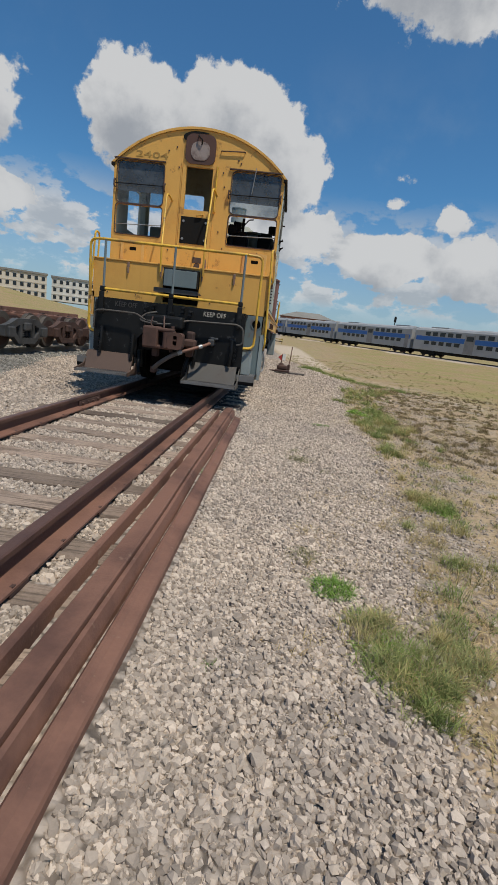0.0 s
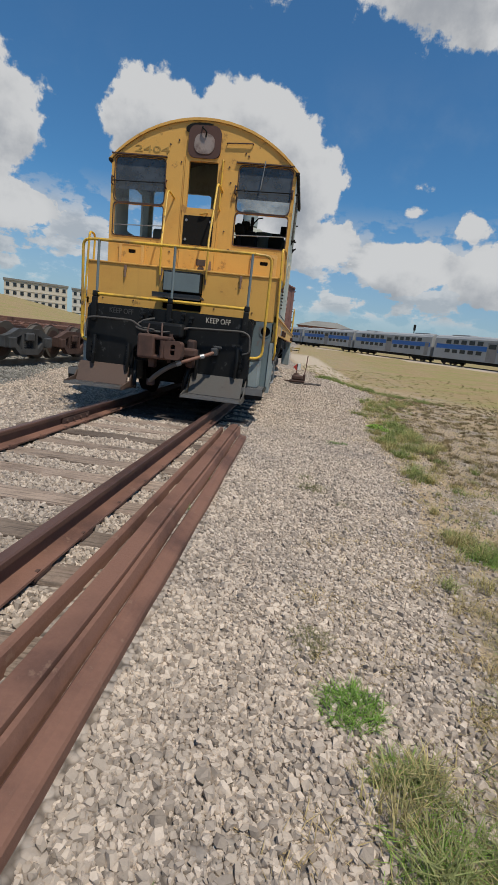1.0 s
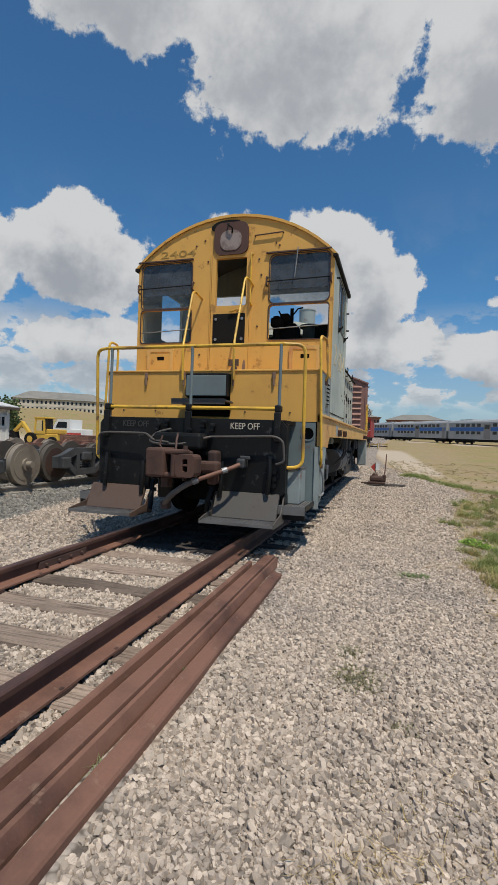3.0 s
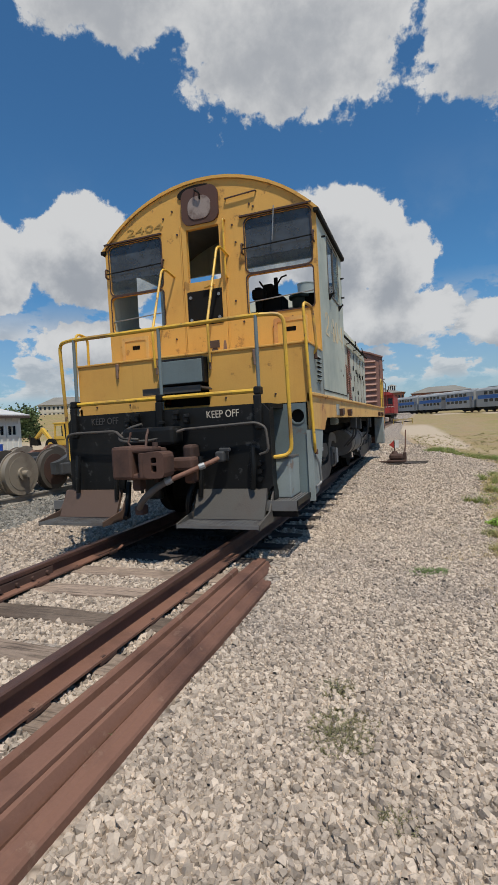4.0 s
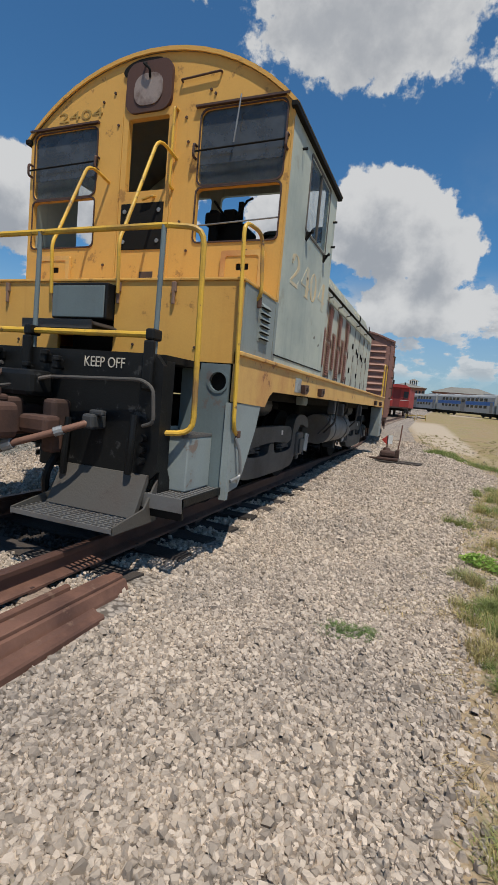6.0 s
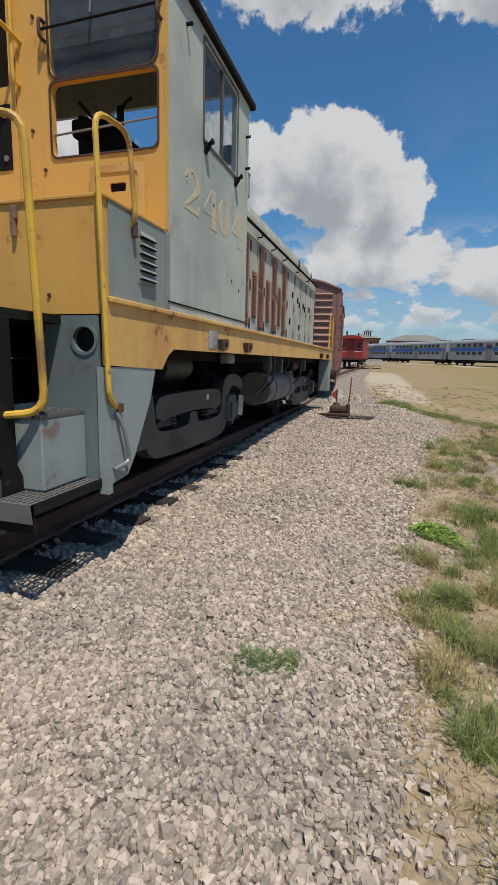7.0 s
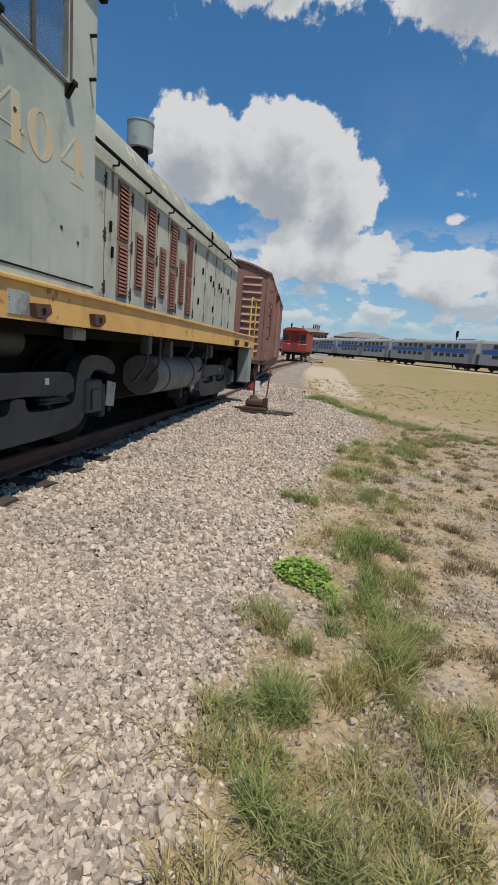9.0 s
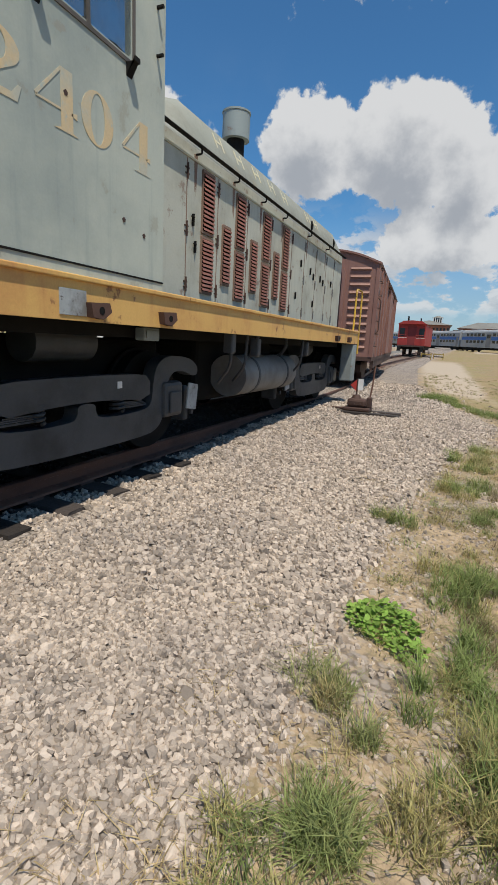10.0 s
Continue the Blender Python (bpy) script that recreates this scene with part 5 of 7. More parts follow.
    # side sill, deeper in front
    sill = [(FRONT, 1.59), (CAB0 - 0.08, 1.56), (CAB0 + 0.02, 1.66), (CAB0 + 0.12, 1.71), (18.85, 1.71), (18.85, 1.985), (FRONT, 1.985)]
    part("side_sill", prism(B(), sill, "x", *sorted((X(SIDE - 0.04), X(SIDE + 0.005)))), SILLYELLOW, loco, "yellow side sill with rust streaks")
    part("sill_lip", box(B(), *sorted((X(SIDE - 0.02), X(SIDE + 0.03))), FRONT, 18.85, 1.955, 1.99, 0.008), SILLYELLOW, loco)
    for yy in (10.40, 11.22, 16.9, 17.9):
        jp = part("jack_pad", prism(B(), [(yy - 0.08, 1.83), (yy + 0.10, 1.84), (yy + 0.12, 1.78), (yy + 0.04, 1.73), (yy - 0.06, 1.74)], "x", *sorted((X(SIDE), X(SIDE + 0.06)))), COUPLER, loco, "rusty jacking bracket")
        # dark disc drawn as the shade of a hole
        part("pad_hole", rod(B(), (X(SIDE + 0.058), yy + 0.02, 1.785), (X(SIDE + 0.063), yy + 0.02, 1.785), 0.026, 12), DARK, jp)
    part("builder_plate", box(B(), *sorted((X(SIDE + 0.005), X(SIDE + 0.012))), 10.10, 10.33, 1.74, 1.90, 0.002), CHIPPED, loco)
    part("valve_box", box(box(B(), *sorted((X(SIDE - 0.30), X(SIDE - 0.20))), 11.24, 11.46, 1.60, 1.71, 0.01), *sorted((X(SIDE - 0.2), X(SIDE - 0.19))), 11.26, 11.44, 1.62, 1.69, 0.003), PALEBLUE, loco, "small pale blue box under the sill")

# handrails
for o in (1, -1):
    X = lambda d: CX + o * d
    part("corner_handrail", tube(B(), [(X(1.16), PY + 0.06, 2.77), (X(1.40), PY + 0.14, 2.77), (X(1.40), PY + 0.20, 1.34), (X(1.16), PY + 0.06, 1.32)], 0.021, bend=0.11), RAILYELLOW, loco, "chipped yellow pipe rail")
    lr = part("side_ladder_rail", tube(B(), [(X(SIDE + 0.0), 8.80, 2.44), (X(SIDE + 0.035), 8.78, 2.50), (X(SIDE + 0.01), 8.76, 2.97), (X(SIDE - 0.03), 8.47, 2.97), (X(SIDE + 0.03), 8.455, 1.40), (X(SIDE), 8.58, 1.33)], 0.017, bend=0.10), RAILYELLOW, loco)
    part("rail_bracket", box(box(B(), *sorted((X(SIDE), X(SIDE + 0.035))), 8.785, 8.82, 2.38, 2.48, 0.01), *sorted((X(SIDE), X(SIDE + 0.03))), 8.57, 8.62, 1.30, 1.36, 0.008), COUPLER, lr, "rusty rail bracket")
top_rail = part("handrail", tube(B(), [(CX - 1.16, PY + 0.06, 2.77), (CX + 1.16, PY + 0.06, 2.77)], 0.023), RAILYELLOW, loco, "chipped yellow handrail")
part("handrail", tube(B(), [(-2.81, PY + 0.02, 2.01), (-0.50, PY + 0.02, 2.01)], 0.023), RAILYELLOW, loco)
for x in (CX - 1.12, CX + 0.01, CX + 1.13):
    ps = part("rail_post", rod(B(), (x, PY + 0.04, 1.72), (x, PY + 0.055, 2.77), 0.019), BLUEGREY, loco, "dark blue-grey post")
    part("post_fitting", box(B(), x - 0.035, x + 0.035, PY - 0.04, PY + 0.08, 1.97, 2.05, 0.015), BLACK, ps)
    part("post_foot", box(B(), x - 0.04, x + 0.04, PY - 0.045, PY + 0.0, 1.62, 1.97, 0.015), BLACK, ps)
for xa, za, xb in ((-2.08, 3.74, -1.99), (-1.28, 3.90, -1.26)):
    part("steep_grab_rail", tube(B(), [(xa, CAB0, za), (xa - 0.03, CAB0 - 0.28, za + 0.07), (xb - 0.02, FRONT + 0.02, 2.98), (xb, FRONT - 0.06, 2.86), (xb, FRONT - 0.04, 2.42)], 0.016, bend=0.14), RAILYELLOW, loco)

# coupler, hoses and rods
cp = part("coupler", box(box(box(B(), -1.90, -1.66, 7.34, 7.70, 1.19, 1.52, 0.03), -1.70, -1.46, 7.50, 7.72, 1.21, 1.49, 0.03), -1.80, -1.50, 7.6, 8.3, 1.21, 1.44, 0.02), COUPLER, loco, "heavy rusty knuckle coupler")
for z in (1.45, 1.19):
    part("jaw_lip", box(B(), -1.72, -1.44, 7.36, 7.56, z, z + 0.058, 0.02), COUPLER, cp)
# dark sheets put shade into the jaw and the knuckle's slot
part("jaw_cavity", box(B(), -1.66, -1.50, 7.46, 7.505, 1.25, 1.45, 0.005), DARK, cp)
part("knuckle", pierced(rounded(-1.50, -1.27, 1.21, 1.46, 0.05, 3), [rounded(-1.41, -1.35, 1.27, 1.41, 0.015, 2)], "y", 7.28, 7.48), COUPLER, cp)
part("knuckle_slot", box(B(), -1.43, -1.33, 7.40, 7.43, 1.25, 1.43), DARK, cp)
part("knuckle_web", box(B(), -1.43, -1.33, 7.29, 7.39, 1.33, 1.355, 0.004), COUPLER, cp)
part("knuckle_nose", rod(B(), (-1.52, 7.34, 1.22), (-1.52, 7.34, 1.45), 0.055, 14), COUPLER, cp, smooth=True)
part("knuckle_pin", rod(B(), (-1.47, 7.48, 1.15), (-1.47, 7.48, 1.55), 0.028, 10), RUSTDARK, cp)
part("lock_lifter", box(B(), -1.78, -1.68, 7.50, 7.62, 1.06, 1.19, 0.02), RUSTDARK, cp)
part("lift_chain", tube(B(), [(-1.62, 7.55, 1.50), (-1.64, 7.6, 1.60), (-1.66, 7.68, 1.68)], 0.014), RUSTDARK, cp)
part("buffer_block", box(B(), -1.98, -1.36, 7.66, PY, 1.50, 1.70, 0.04), BLACK, loco)
part("draft_lug", box(box(B(), -1.30, -1.18, 7.72, PY, 1.10, 1.50, 0.03), -1.38, -1.12, 7.58, 7.74, 1.25, 1.38, 0.03), COUPLER, loco)
part("uncoupling_rod", tube(B(), [(-2.86, PY - 0.05, 1.38), (-2.84, PY - 0.07, 1.66), (-2.70, PY - 0.09, 1.68), (-2.15, PY - 0.10, 1.68), (-1.98, PY - 0.22, 1.60), (-1.76, PY - 0.26, 1.58)], 0.014, bend=0.06), FOOTPLATE, loco)
part("uncoupling_rod", tube(B(), [(-1.30, PY - 0.10, 1.66), (-0.52, PY - 0.08, 1.69), (-0.42, PY - 0.08, 1.64), (-0.40, PY - 0.08, 1.40), (-0.50, PY - 0.06, 1.37)], 0.014, bend=0.06), FOOTPLATE, loco)
part("hand_loop", tube(B(), [(-1.30, PY - 0.10, 1.66), (-1.42, PY - 0.20, 1.62), (-1.62, PY - 0.24, 1.56), (-1.95, PY - 0.24, 1.56), (-2.08, PY - 0.16, 1.60), (-1.98, PY - 0.12, 1.70), (-1.82, PY - 0.08, 1.74)], 0.016, bend=0.07), FOOTPLATE, loco)
pipe = part("brake_pipe", tube(B(), [(-0.90, 7.78, 1.36), (-0.96, 7.68, 1.32), (-1.32, 7.46, 1.17)], 0.025, 10, 0.05), RUST, loco, "rusty brake pipe end", True)
part("pipe_clamp", rod(B(), (-1.02, 7.645, 1.295), (-1.07, 7.615, 1.275), 0.034), STEEL, pipe)
hose = part("air_hose", tube(B(), [(-1.30, 7.47, 1.18), (-1.44, 7.42, 1.11), (-1.58, 7.43, 1.01), (-1.68, 7.48, 0.93), (-1.76, 7.58, 0.86)], 0.034, 12, 0.10, 6), RUBBER, loco, "worn grey rubber air hose", True)
part("hose_clamp", rod(B(), (-1.30, 7.47, 1.18), (-1.36, 7.447, 1.152), 0.040), STEEL, hose)
part("hose_end", box(B(), -1.80, -1.70, 7.54, 7.66, 0.80, 0.90, 0.02), RUSTDARK, hose)
part("angle_cock", box(box(B(), -0.95, -0.85, PY - 0.16, PY, 1.31, 1.42, 0.02), -0.92, -0.80, PY - 0.12, PY - 0.07, 1.41, 1.45, 0.012), TRUCKGREY, loco)
for x0, zz in ((-2.72, 1.0), (-0.58, 1.02), (-2.2, 0.92), (-1.16, 0.95)):
    part("drop_hose", tube(B(), [(x0, PY - 0.05, zz + 0.42), (x0 + 0.015, PY - 0.09, zz + 0.2), (x0 - 0.01, PY - 0.07, zz)], 0.026, 8, 0.1), BLACK, loco)
for x, z in ((-1.9, 1.80), (-1.42, 1.80), (-1.60, 1.70), (-2.02, 1.75), (-1.30, 1.76)):
    part("valve", box(box(B(), x - 0.03, x + 0.03, PY - 0.08, PY, z - 0.04, z + 0.04, 0.015), x - 0.012, x + 0.05, PY - 0.09, PY - 0.05, z + 0.02, z + 0.06, 0.008), BLACK, loco)
for x in (-0.52, -2.78):
    for z in (1.12, 1.2, 1.28):
        part("bolt", rod(B(), (x, PY, z), (x, PY - 0.05, z), 0.028, 6), BLACK, plate)
part("glad_hand_chain", tube(B(), [(-1.82, PY - 0.30, 1.66), (-1.84, PY - 0.33, 1.55), (-1.80, PY - 0.33, 1.50)], 0.012), RUSTDARK, loco)
part("pilot_hanger", tube(B(), [(-2.10, PY + 0.02, 1.1), (-2.06, PY - 0.1, 0.80), (-2.02, PY - 0.2, 0.74)], 0.03, 8, 0.1), BLACK, loco)
part("pilot_hanger", tube(B(), [(-1.25, PY + 0.02, 1.2), (-1.30, PY - 0.12, 0.92), (-1.34, PY - 0.05, 0.74)], 0.03, 8, 0.1), BLACK, loco)

# underframe
part("underframe", box(B(), CX - 1.2, CX + 1.2, FRONT + 0.3, 18.4, 1.62, 1.98), DARK, loco)
part("deck", box(B(), XL + 0.05, XR - 0.05, CAB1, 18.85, 1.95, 1.988), DARK, loco)

# hood
HW = 1.01
hood = part("hood_side", box(B(), CX + HW - 0.03, CX + HW, CAB1 + 0.01, 18.95, 1.99, 3.56), HOODGREY, loco, "faded pale grey hood side with rust marks")
part("hood_side", box(B(), CX - HW, CX - HW + 0.03, CAB1 + 0.01, 18.95, 1.99, 3.56), HOODGREY, loco)
top = [(CX - HW, 3.56), (CX + HW, 3.56), (CX + HW - 0.04, 3.72), (CX + HW - 0.16, 3.98), (CX + HW - 0.34, 4.12), (CX + 0.3, 4.2), (CX - 0.3, 4.2), (CX - HW + 0.34, 4.12), (CX - HW + 0.16, 3.98), (CX - HW + 0.04, 3.72)]
bm = B()
rings = []
for yy, k in ((CAB1 + 0.01, 0.06), (11.9, 0.10), (12.15, 0.45), (12.4, 0.82), (12.7, 1.0), (18.55, 1.0), (18.85, 0.80), (18.95, 0.55)):
    rings.append([bm.verts.new((a, yy, 3.56 + (b - 3.56) * k)) for a, b in top])
for a, b in zip(rings, rings[1:]):
    for k in range(len(top)):
        bm.faces.new((a[k], b[k], b[(k + 1) % len(top)], a[(k + 1) % len(top)]))
bm.faces.new(rings[0])
bm.faces.new(rings[-1][::-1])
part("hood_top", bm, material("hood_top_grey", (0.285, 0.295, 0.25), 0.7, dark=(0.20, 0.19, 0.155), amount=0.8, spots=(0.34, 0.30, 0.20), spot_amount=0.4, streak=0.4, scale=5, bump=0.06), loco, "sloping hood shoulders, grey", True)
part("hood_end", box(B(), CX - HW + 0.02, CX + HW - 0.02, 18.95, 18.99, 1.99, 3.6), HOODGREY, loco)
XH = CX + HW
part("eave_rail", box(B(), XH + 0.045, XH + 0.10, 11.25, 18.95, 3.555, 3.569, 0.004), DARK, loco, "dark flat rail standing off the hood's eave")
part("eave_strip", box(B(), XH, XH + 0.012, 11.25, 18.93, 3.43, 3.455, 0.003), LETTERBAR, loco, "faded cream strip under the eave")
for yy in (12.55, 13.45, 14.3, 15.15, 16.4, 17.6):
    br = part("pipe_bracket", tube(B(), [(XH, yy, 3.5), (XH + 0.07, yy, 3.5), (XH + 0.07, yy, 3.58)], 0.011, bend=0.02), DARK, hood)
    part("rust_run", prism(B(), [(yy - 0.035, 3.50), (yy + 0.035, 3.50), (yy + 0.022, 3.25), (yy + 0.012, 3.10), (yy - 0.004, 3.22), (yy - 0.018, 3.14)], "x", XH, XH + 0.002), FRAMEBROWN, hood)
for yy in (16.4, 17.9):
    part("lifting_ring", tube(B(), [(XH + 0.06, yy, 3.58), (XH + 0.08, yy - 0.08, 3.68), (XH + 0.05, yy, 3.76), (XH + 0.06, yy + 0.07, 3.68), (XH + 0.06, yy + 0.03, 3.62)], 0.012, bend=0.05), DARK, hood)


def louvre(y0, y1, z0, z1):
    fr = part("louvre", pierced(rounded(y0 - 0.018, y1 + 0.018, z0 - 0.03, z1 + 0.03, 0.01, 1), [rounded(y0, y1, z0, z1, 0.005, 1)], "x", XH, XH + 0.018), FRAMEBROWN, hood, "rusty red louvred panel")
    # black sheet supplies the shade between the slats
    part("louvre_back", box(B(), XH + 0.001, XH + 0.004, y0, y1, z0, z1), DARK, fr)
    n = max(6, round((z1 - z0) / 0.043))
    bm = B()
    for k in range(n):
        z = z0 + (z1 - z0) * (k + 0.25) / n
        prism(bm, [(XH + 0.005, z + 0.024), (XH + 0.030, z + 0.010), (XH + 0.030, z - 0.006), (XH + 0.036, z - 0.006), (XH + 0.036, z + 0.014), (XH + 0.007, z + 0.030)], "y", y0, y1)
    tagged(part("slats", bm, LOUVER, fr), kind="stuff")


for y0, short in ((12.66, 13.16), (13.50, 13.98), (14.36, 14.82), (15.16, None)):
    louvre(y0 + 0.04, y0 + 0.27, 2.80, 3.38)
    louvre(y0 + 0.04, y0 + 0.27, 2.17, 2.72)
    if short:
        louvre(short + 0.03, short + 0.21, 2.32, 2.94)
for yy in (12.38, 13.06, 13.88, 14.72, 15.62, 16.3, 17.0, 17.7, 18.3):
    part("door_seam", box(B(), XH, XH + 0.004, yy - 0.006, yy + 0.006, 2.02, 3.42), FRAMEBROWN, hood)
    for z in (2.2, 2.75, 3.3):
        part("hinge", box(box(rod(B(), (XH + 0.014, yy, z - 0.075), (XH + 0.014, yy, z + 0.075), 0.009, 6), XH, XH + 0.010, yy - 0.035, yy + 0.035, z + 0.02, z + 0.035), XH, XH + 0.010, yy - 0.035, yy + 0.035, z - 0.035, z - 0.02), RUSTDARK if yy < 15.7 else TANKGREY, hood)
for yy, z in ((16.1, 3.0), (16.65, 2.95), (16.85, 2.88), (17.3, 2.9), (17.5, 2.85), (18.1, 2.9), (15.9, 2.45), (16.9, 2.4), (12.50, 2.86), (12.55, 2.6)):
    part("door_latch", box(box(B(), XH, XH + 0.03, yy - 0.007, yy + 0.007, z - 0.06, z + 0.06, 0.004), XH + 0.01, XH + 0.03, yy - 0.04, yy + 0.015, z + 0.02, z + 0.036, 0.004), DARK, hood)
# faded bars of lettering along the shoulder
for k, yy in enumerate((13.2, 13.75, 14.3, 14.85, 15.4, 16.6, 17.1)):
    bm = box(box(box(B(), -0.09, 0.09, -0.10, -0.065, -0.002, 0.002), -0.09, 0.09, 0.065, 0.10, -0.002, 0.002), -0.015, 0.015, -0.062, 0.062, -0.002, 0.002)
    m = Matrix.Translation((CX + HW - 0.0985, yy, 3.851)) @ Matrix.Rotation(radians(-114.8), 4, "Y")
    bmesh.ops.transform(bm, matrix=m, verts=bm.verts)
    part("letter_bar", bm, LETTERBAR, loco)
# exhaust stack
sy0 = 15.35
st = part("exhaust_stack", rod(B(), (CX + 0.05, sy0, 3.9), (CX + 0.05, sy0, 4.85), 0.14, 20), DARK, loco, smooth=True)
bm = rod(B(), (CX + 0.05, sy0, 4.74), (CX + 0.05, sy0, 5.12), 0.215, 24)
rod(bm, (CX + 0.05, sy0, 5.11), (CX + 0.05, sy0, 5.135), 0.225, 24)
part("stack_cap", bm, PALEBLUE, st, "grey sheet-metal stack cowl", True)
part("bell_bracket", box(B(), XR - 0.3, XR - 0.1, CAB1, CAB1 + 0.12, 3.72, 3.9, 0.03), DARK, loco)
# rear steps and rails
part("rear_plate", box(B(), XL + 0.2, XR - 0.2, 18.85, 18.91, 1.1, 1.98), BLACK, loco)
for x in (XR - 0.02, XL + 0.02):
    part("rear_handrail", tube(B(), [(x, 18.4, 2.0), (x, 18.45, 2.85), (x, 19.0, 2.85), (x, 19.02, 1.5)], 0.02, bend=0.1), RAILYELLOW, loco)
    part("rear_step", box(B(), x - 0.25, x + 0.02, 18.5, 18.85, 0.9, 1.7, 0.02), PALEBLUE, loco)
part("rear_coupler", box(B(), CX - 0.2, CX + 0.2, 18.85, 20.0, 1.18, 1.44, 0.05), COUPLER, loco)

# trucks
def wheel(bm, x, y, z, r, o):
    rod(bm, (x - o * 0.065, y, z), (x + o * 0.065, y, z), r, 32)
    rod(bm, (x - o * 0.095, y, z), (x - o * 0.065, y, z), r + 0.03, 32)
    rod(bm, (x + o * 0.065, y, z), (x + o * 0.09, y, z), r * 0.3, 16)


def loco_truck(yc):
    z = RAILTOP + 0.508
    # solid dark core added to stop light passing between the wheels
    tr = part("truck", box(B(), CX - 0.6, CX + 0.6, yc - 1.7, yc + 1.7, 0.72, 1.6, 0.05), DARK, loco, "dusty black switcher truck")
    for ya in (yc - 1.22, yc + 1.22):
        for o in (1, -1):
            bm = B()
            wheel(bm, CX + o * 0.755, ya, z, 0.508, o)
            part("wheel", bm, DARK, tr, smooth=True)
        part("axle", rod(B(), (CX - 0.95, ya, z), (CX + 0.95, ya, z), 0.09, 12), DARK, tr)
    for o in (1, -1):
        x0, x1 = sorted((CX + o * 0.96, CX + o * 1.10))
        half = [(0.78, 0.69), (1.02, 0.76), (1.10, 0.92), (1.12, 1.14), (1.22, 1.29), (1.42, 1.31), (1.70, 1.22), (1.76, 1.32), (1.62, 1.42), (1.36, 1.46), (1.10, 1.45), (0.95, 1.36), (0.90, 1.18), (0.88, 1.00), (0.74, 0.945)]
        frame_out = [(a, b) for a, b in half] + [(0.16, 0.94), (0.10, 1.00), (0.10, 1.08), (-0.10, 1.08), (-0.10, 1.00), (-0.16, 0.94)] + [(-a, b) for a, b in half[::-1]]
        part("side_frame", prism(B(), [(yc + a, b) for a, b in softened(frame_out)], "x", x0, x1), TRUCKGREY, tr, "curved cast side frame", True)
        beam = [(-0.86, 1.04), (-0.30, 1.09), (0.30, 1.09), (0.86, 1.04), (0.86, 1.27), (0.60, 1.30), (-0.60, 1.30), (-0.86, 1.27)]
        part("equalizer_beam", prism(B(), [(yc + a, b) for a, b in softened(beam, 1)], "x", x0 + 0.02, x1 - 0.02 + (0.015 if o > 0 else 0)), TRUCKGREY, tr, "dusty grey beam")
        part("beam_tag", box(B(), *sorted((CX + o * 1.095, CX + o * 1.10)), yc + 0.38, yc + 0.44, 1.18, 1.24), WHITETARGET, tr)
        for ya in (yc - 0.62, yc + 0.62):
            bm = box(B(), x0 + 0.03, x1 - 0.03, ya - 0.22, ya + 0.22, 0.99, 1.005)
            for k in range(3):
                box(bm, x0 + 0.03, x1 - 0.03, ya - 0.20 + 0.03 * k, ya + 0.20 - 0.03 * k, 1.01 + 0.014 * k, 1.02 + 0.014 * k)
            part("leaf_spring", bm, TRUCKGREY, tr)
        for ya in (yc - 1.22, yc + 1.22):
            jb = part("journal_box", box(B(), x0 - 0.02, x1 + 0.04, ya - 0.17, ya + 0.17, 0.84, 1.20, 0.04), TRUCKGREY, tr)
            part("journal_lid", box(B(), *sorted((CX + o * 1.14, CX + o * 1.165)), ya - 0.10, ya + 0.10, 0.88, 1.10, 0.02), TRUCKGREY, jb)
        for ys in (yc - 0.45, yc + 0.45):
            bm = tube(B(), [((x0 + x1) / 2 + 0.06 * math.cos(k * 0.8), ys + 0.06 * math.sin(k * 0.8), 0.97 + 0.0046 * k) for k in range(36)], 0.014, 6)
            part("coil_spring", bm, TRUCKGREY, tr)
        for ys, e in ((yc - 1.72, -1), (yc + 1.72, 1)):
            part("brake_shoe", box(B(), CX + o * 0.72, CX + o * 0.98, ys - 0.05, ys + 0.05, 0.72, 1.12, 0.03), TRUCKGREY, tr)
            part("sand_pipe", box(B(), CX + o * 1.02, CX + o * 1.06, ys - 0.02, ys + 0.02, 0.80, 0.86, 0.01), TRUCKGREY, tr)
            tilt = Matrix.Translation((CX + o * 1.12, ys - e * 0.12, 1.02)) @ Matrix.Rotation(radians(-9 * e), 4, "X") @ Matrix.Translation((-CX - o * 1.12, -ys + e * 0.12, -1.02))
            part("sand_plate", box(B(), *sorted((CX + o * 1.11, CX + o * 1.13)), ys - e * 0.12 - 0.10, ys - e * 0.12 + 0.10, 0.88, 1.16, 0.008, turn=tilt), PALEPLATE, tr, "pale worn plate")
        cy = part("brake_cylinder", rod(B(), (CX + o * 0.8, yc - 0.35, 1.56), (CX + o * 0.8, yc + 0.3, 1.56), 0.16, 16), TRUCKGREY, tr, smooth=True)


loco_truck(10.8)
loco_truck(17.1)
# air tank between the trucks
for o in (1, -1):
    tk = part("air_tank", rod(B(), (CX + o * 1.0, 13.5, 1.19), (CX + o * 1.0, 15.5, 1.19), 0.27, 28), TANKGREY, loco, "long grey air reservoir", True)
    for yy in (13.95, 15.1):
        part("tank_strap", rod(B(), (CX + o * 1.0, yy - 0.03, 1.19), (CX + o * 1.0, yy + 0.03, 1.19), 0.278, 28), TRUCKGREY, tk)
        part("tank_hanger", tube(B(), [(CX + o * 1.1, yy, 1.45), (CX + o * 1.2, yy, 1.58), (CX + o * 1.2, yy, 1.75)], 0.03, bend=0.05), TRUCKGREY, tk)
part("fuel_tank", box(B(), CX - 0.75, CX + 0.75, 13.1, 15.6, 0.85, 1.65, 0.06), DARK, loco)
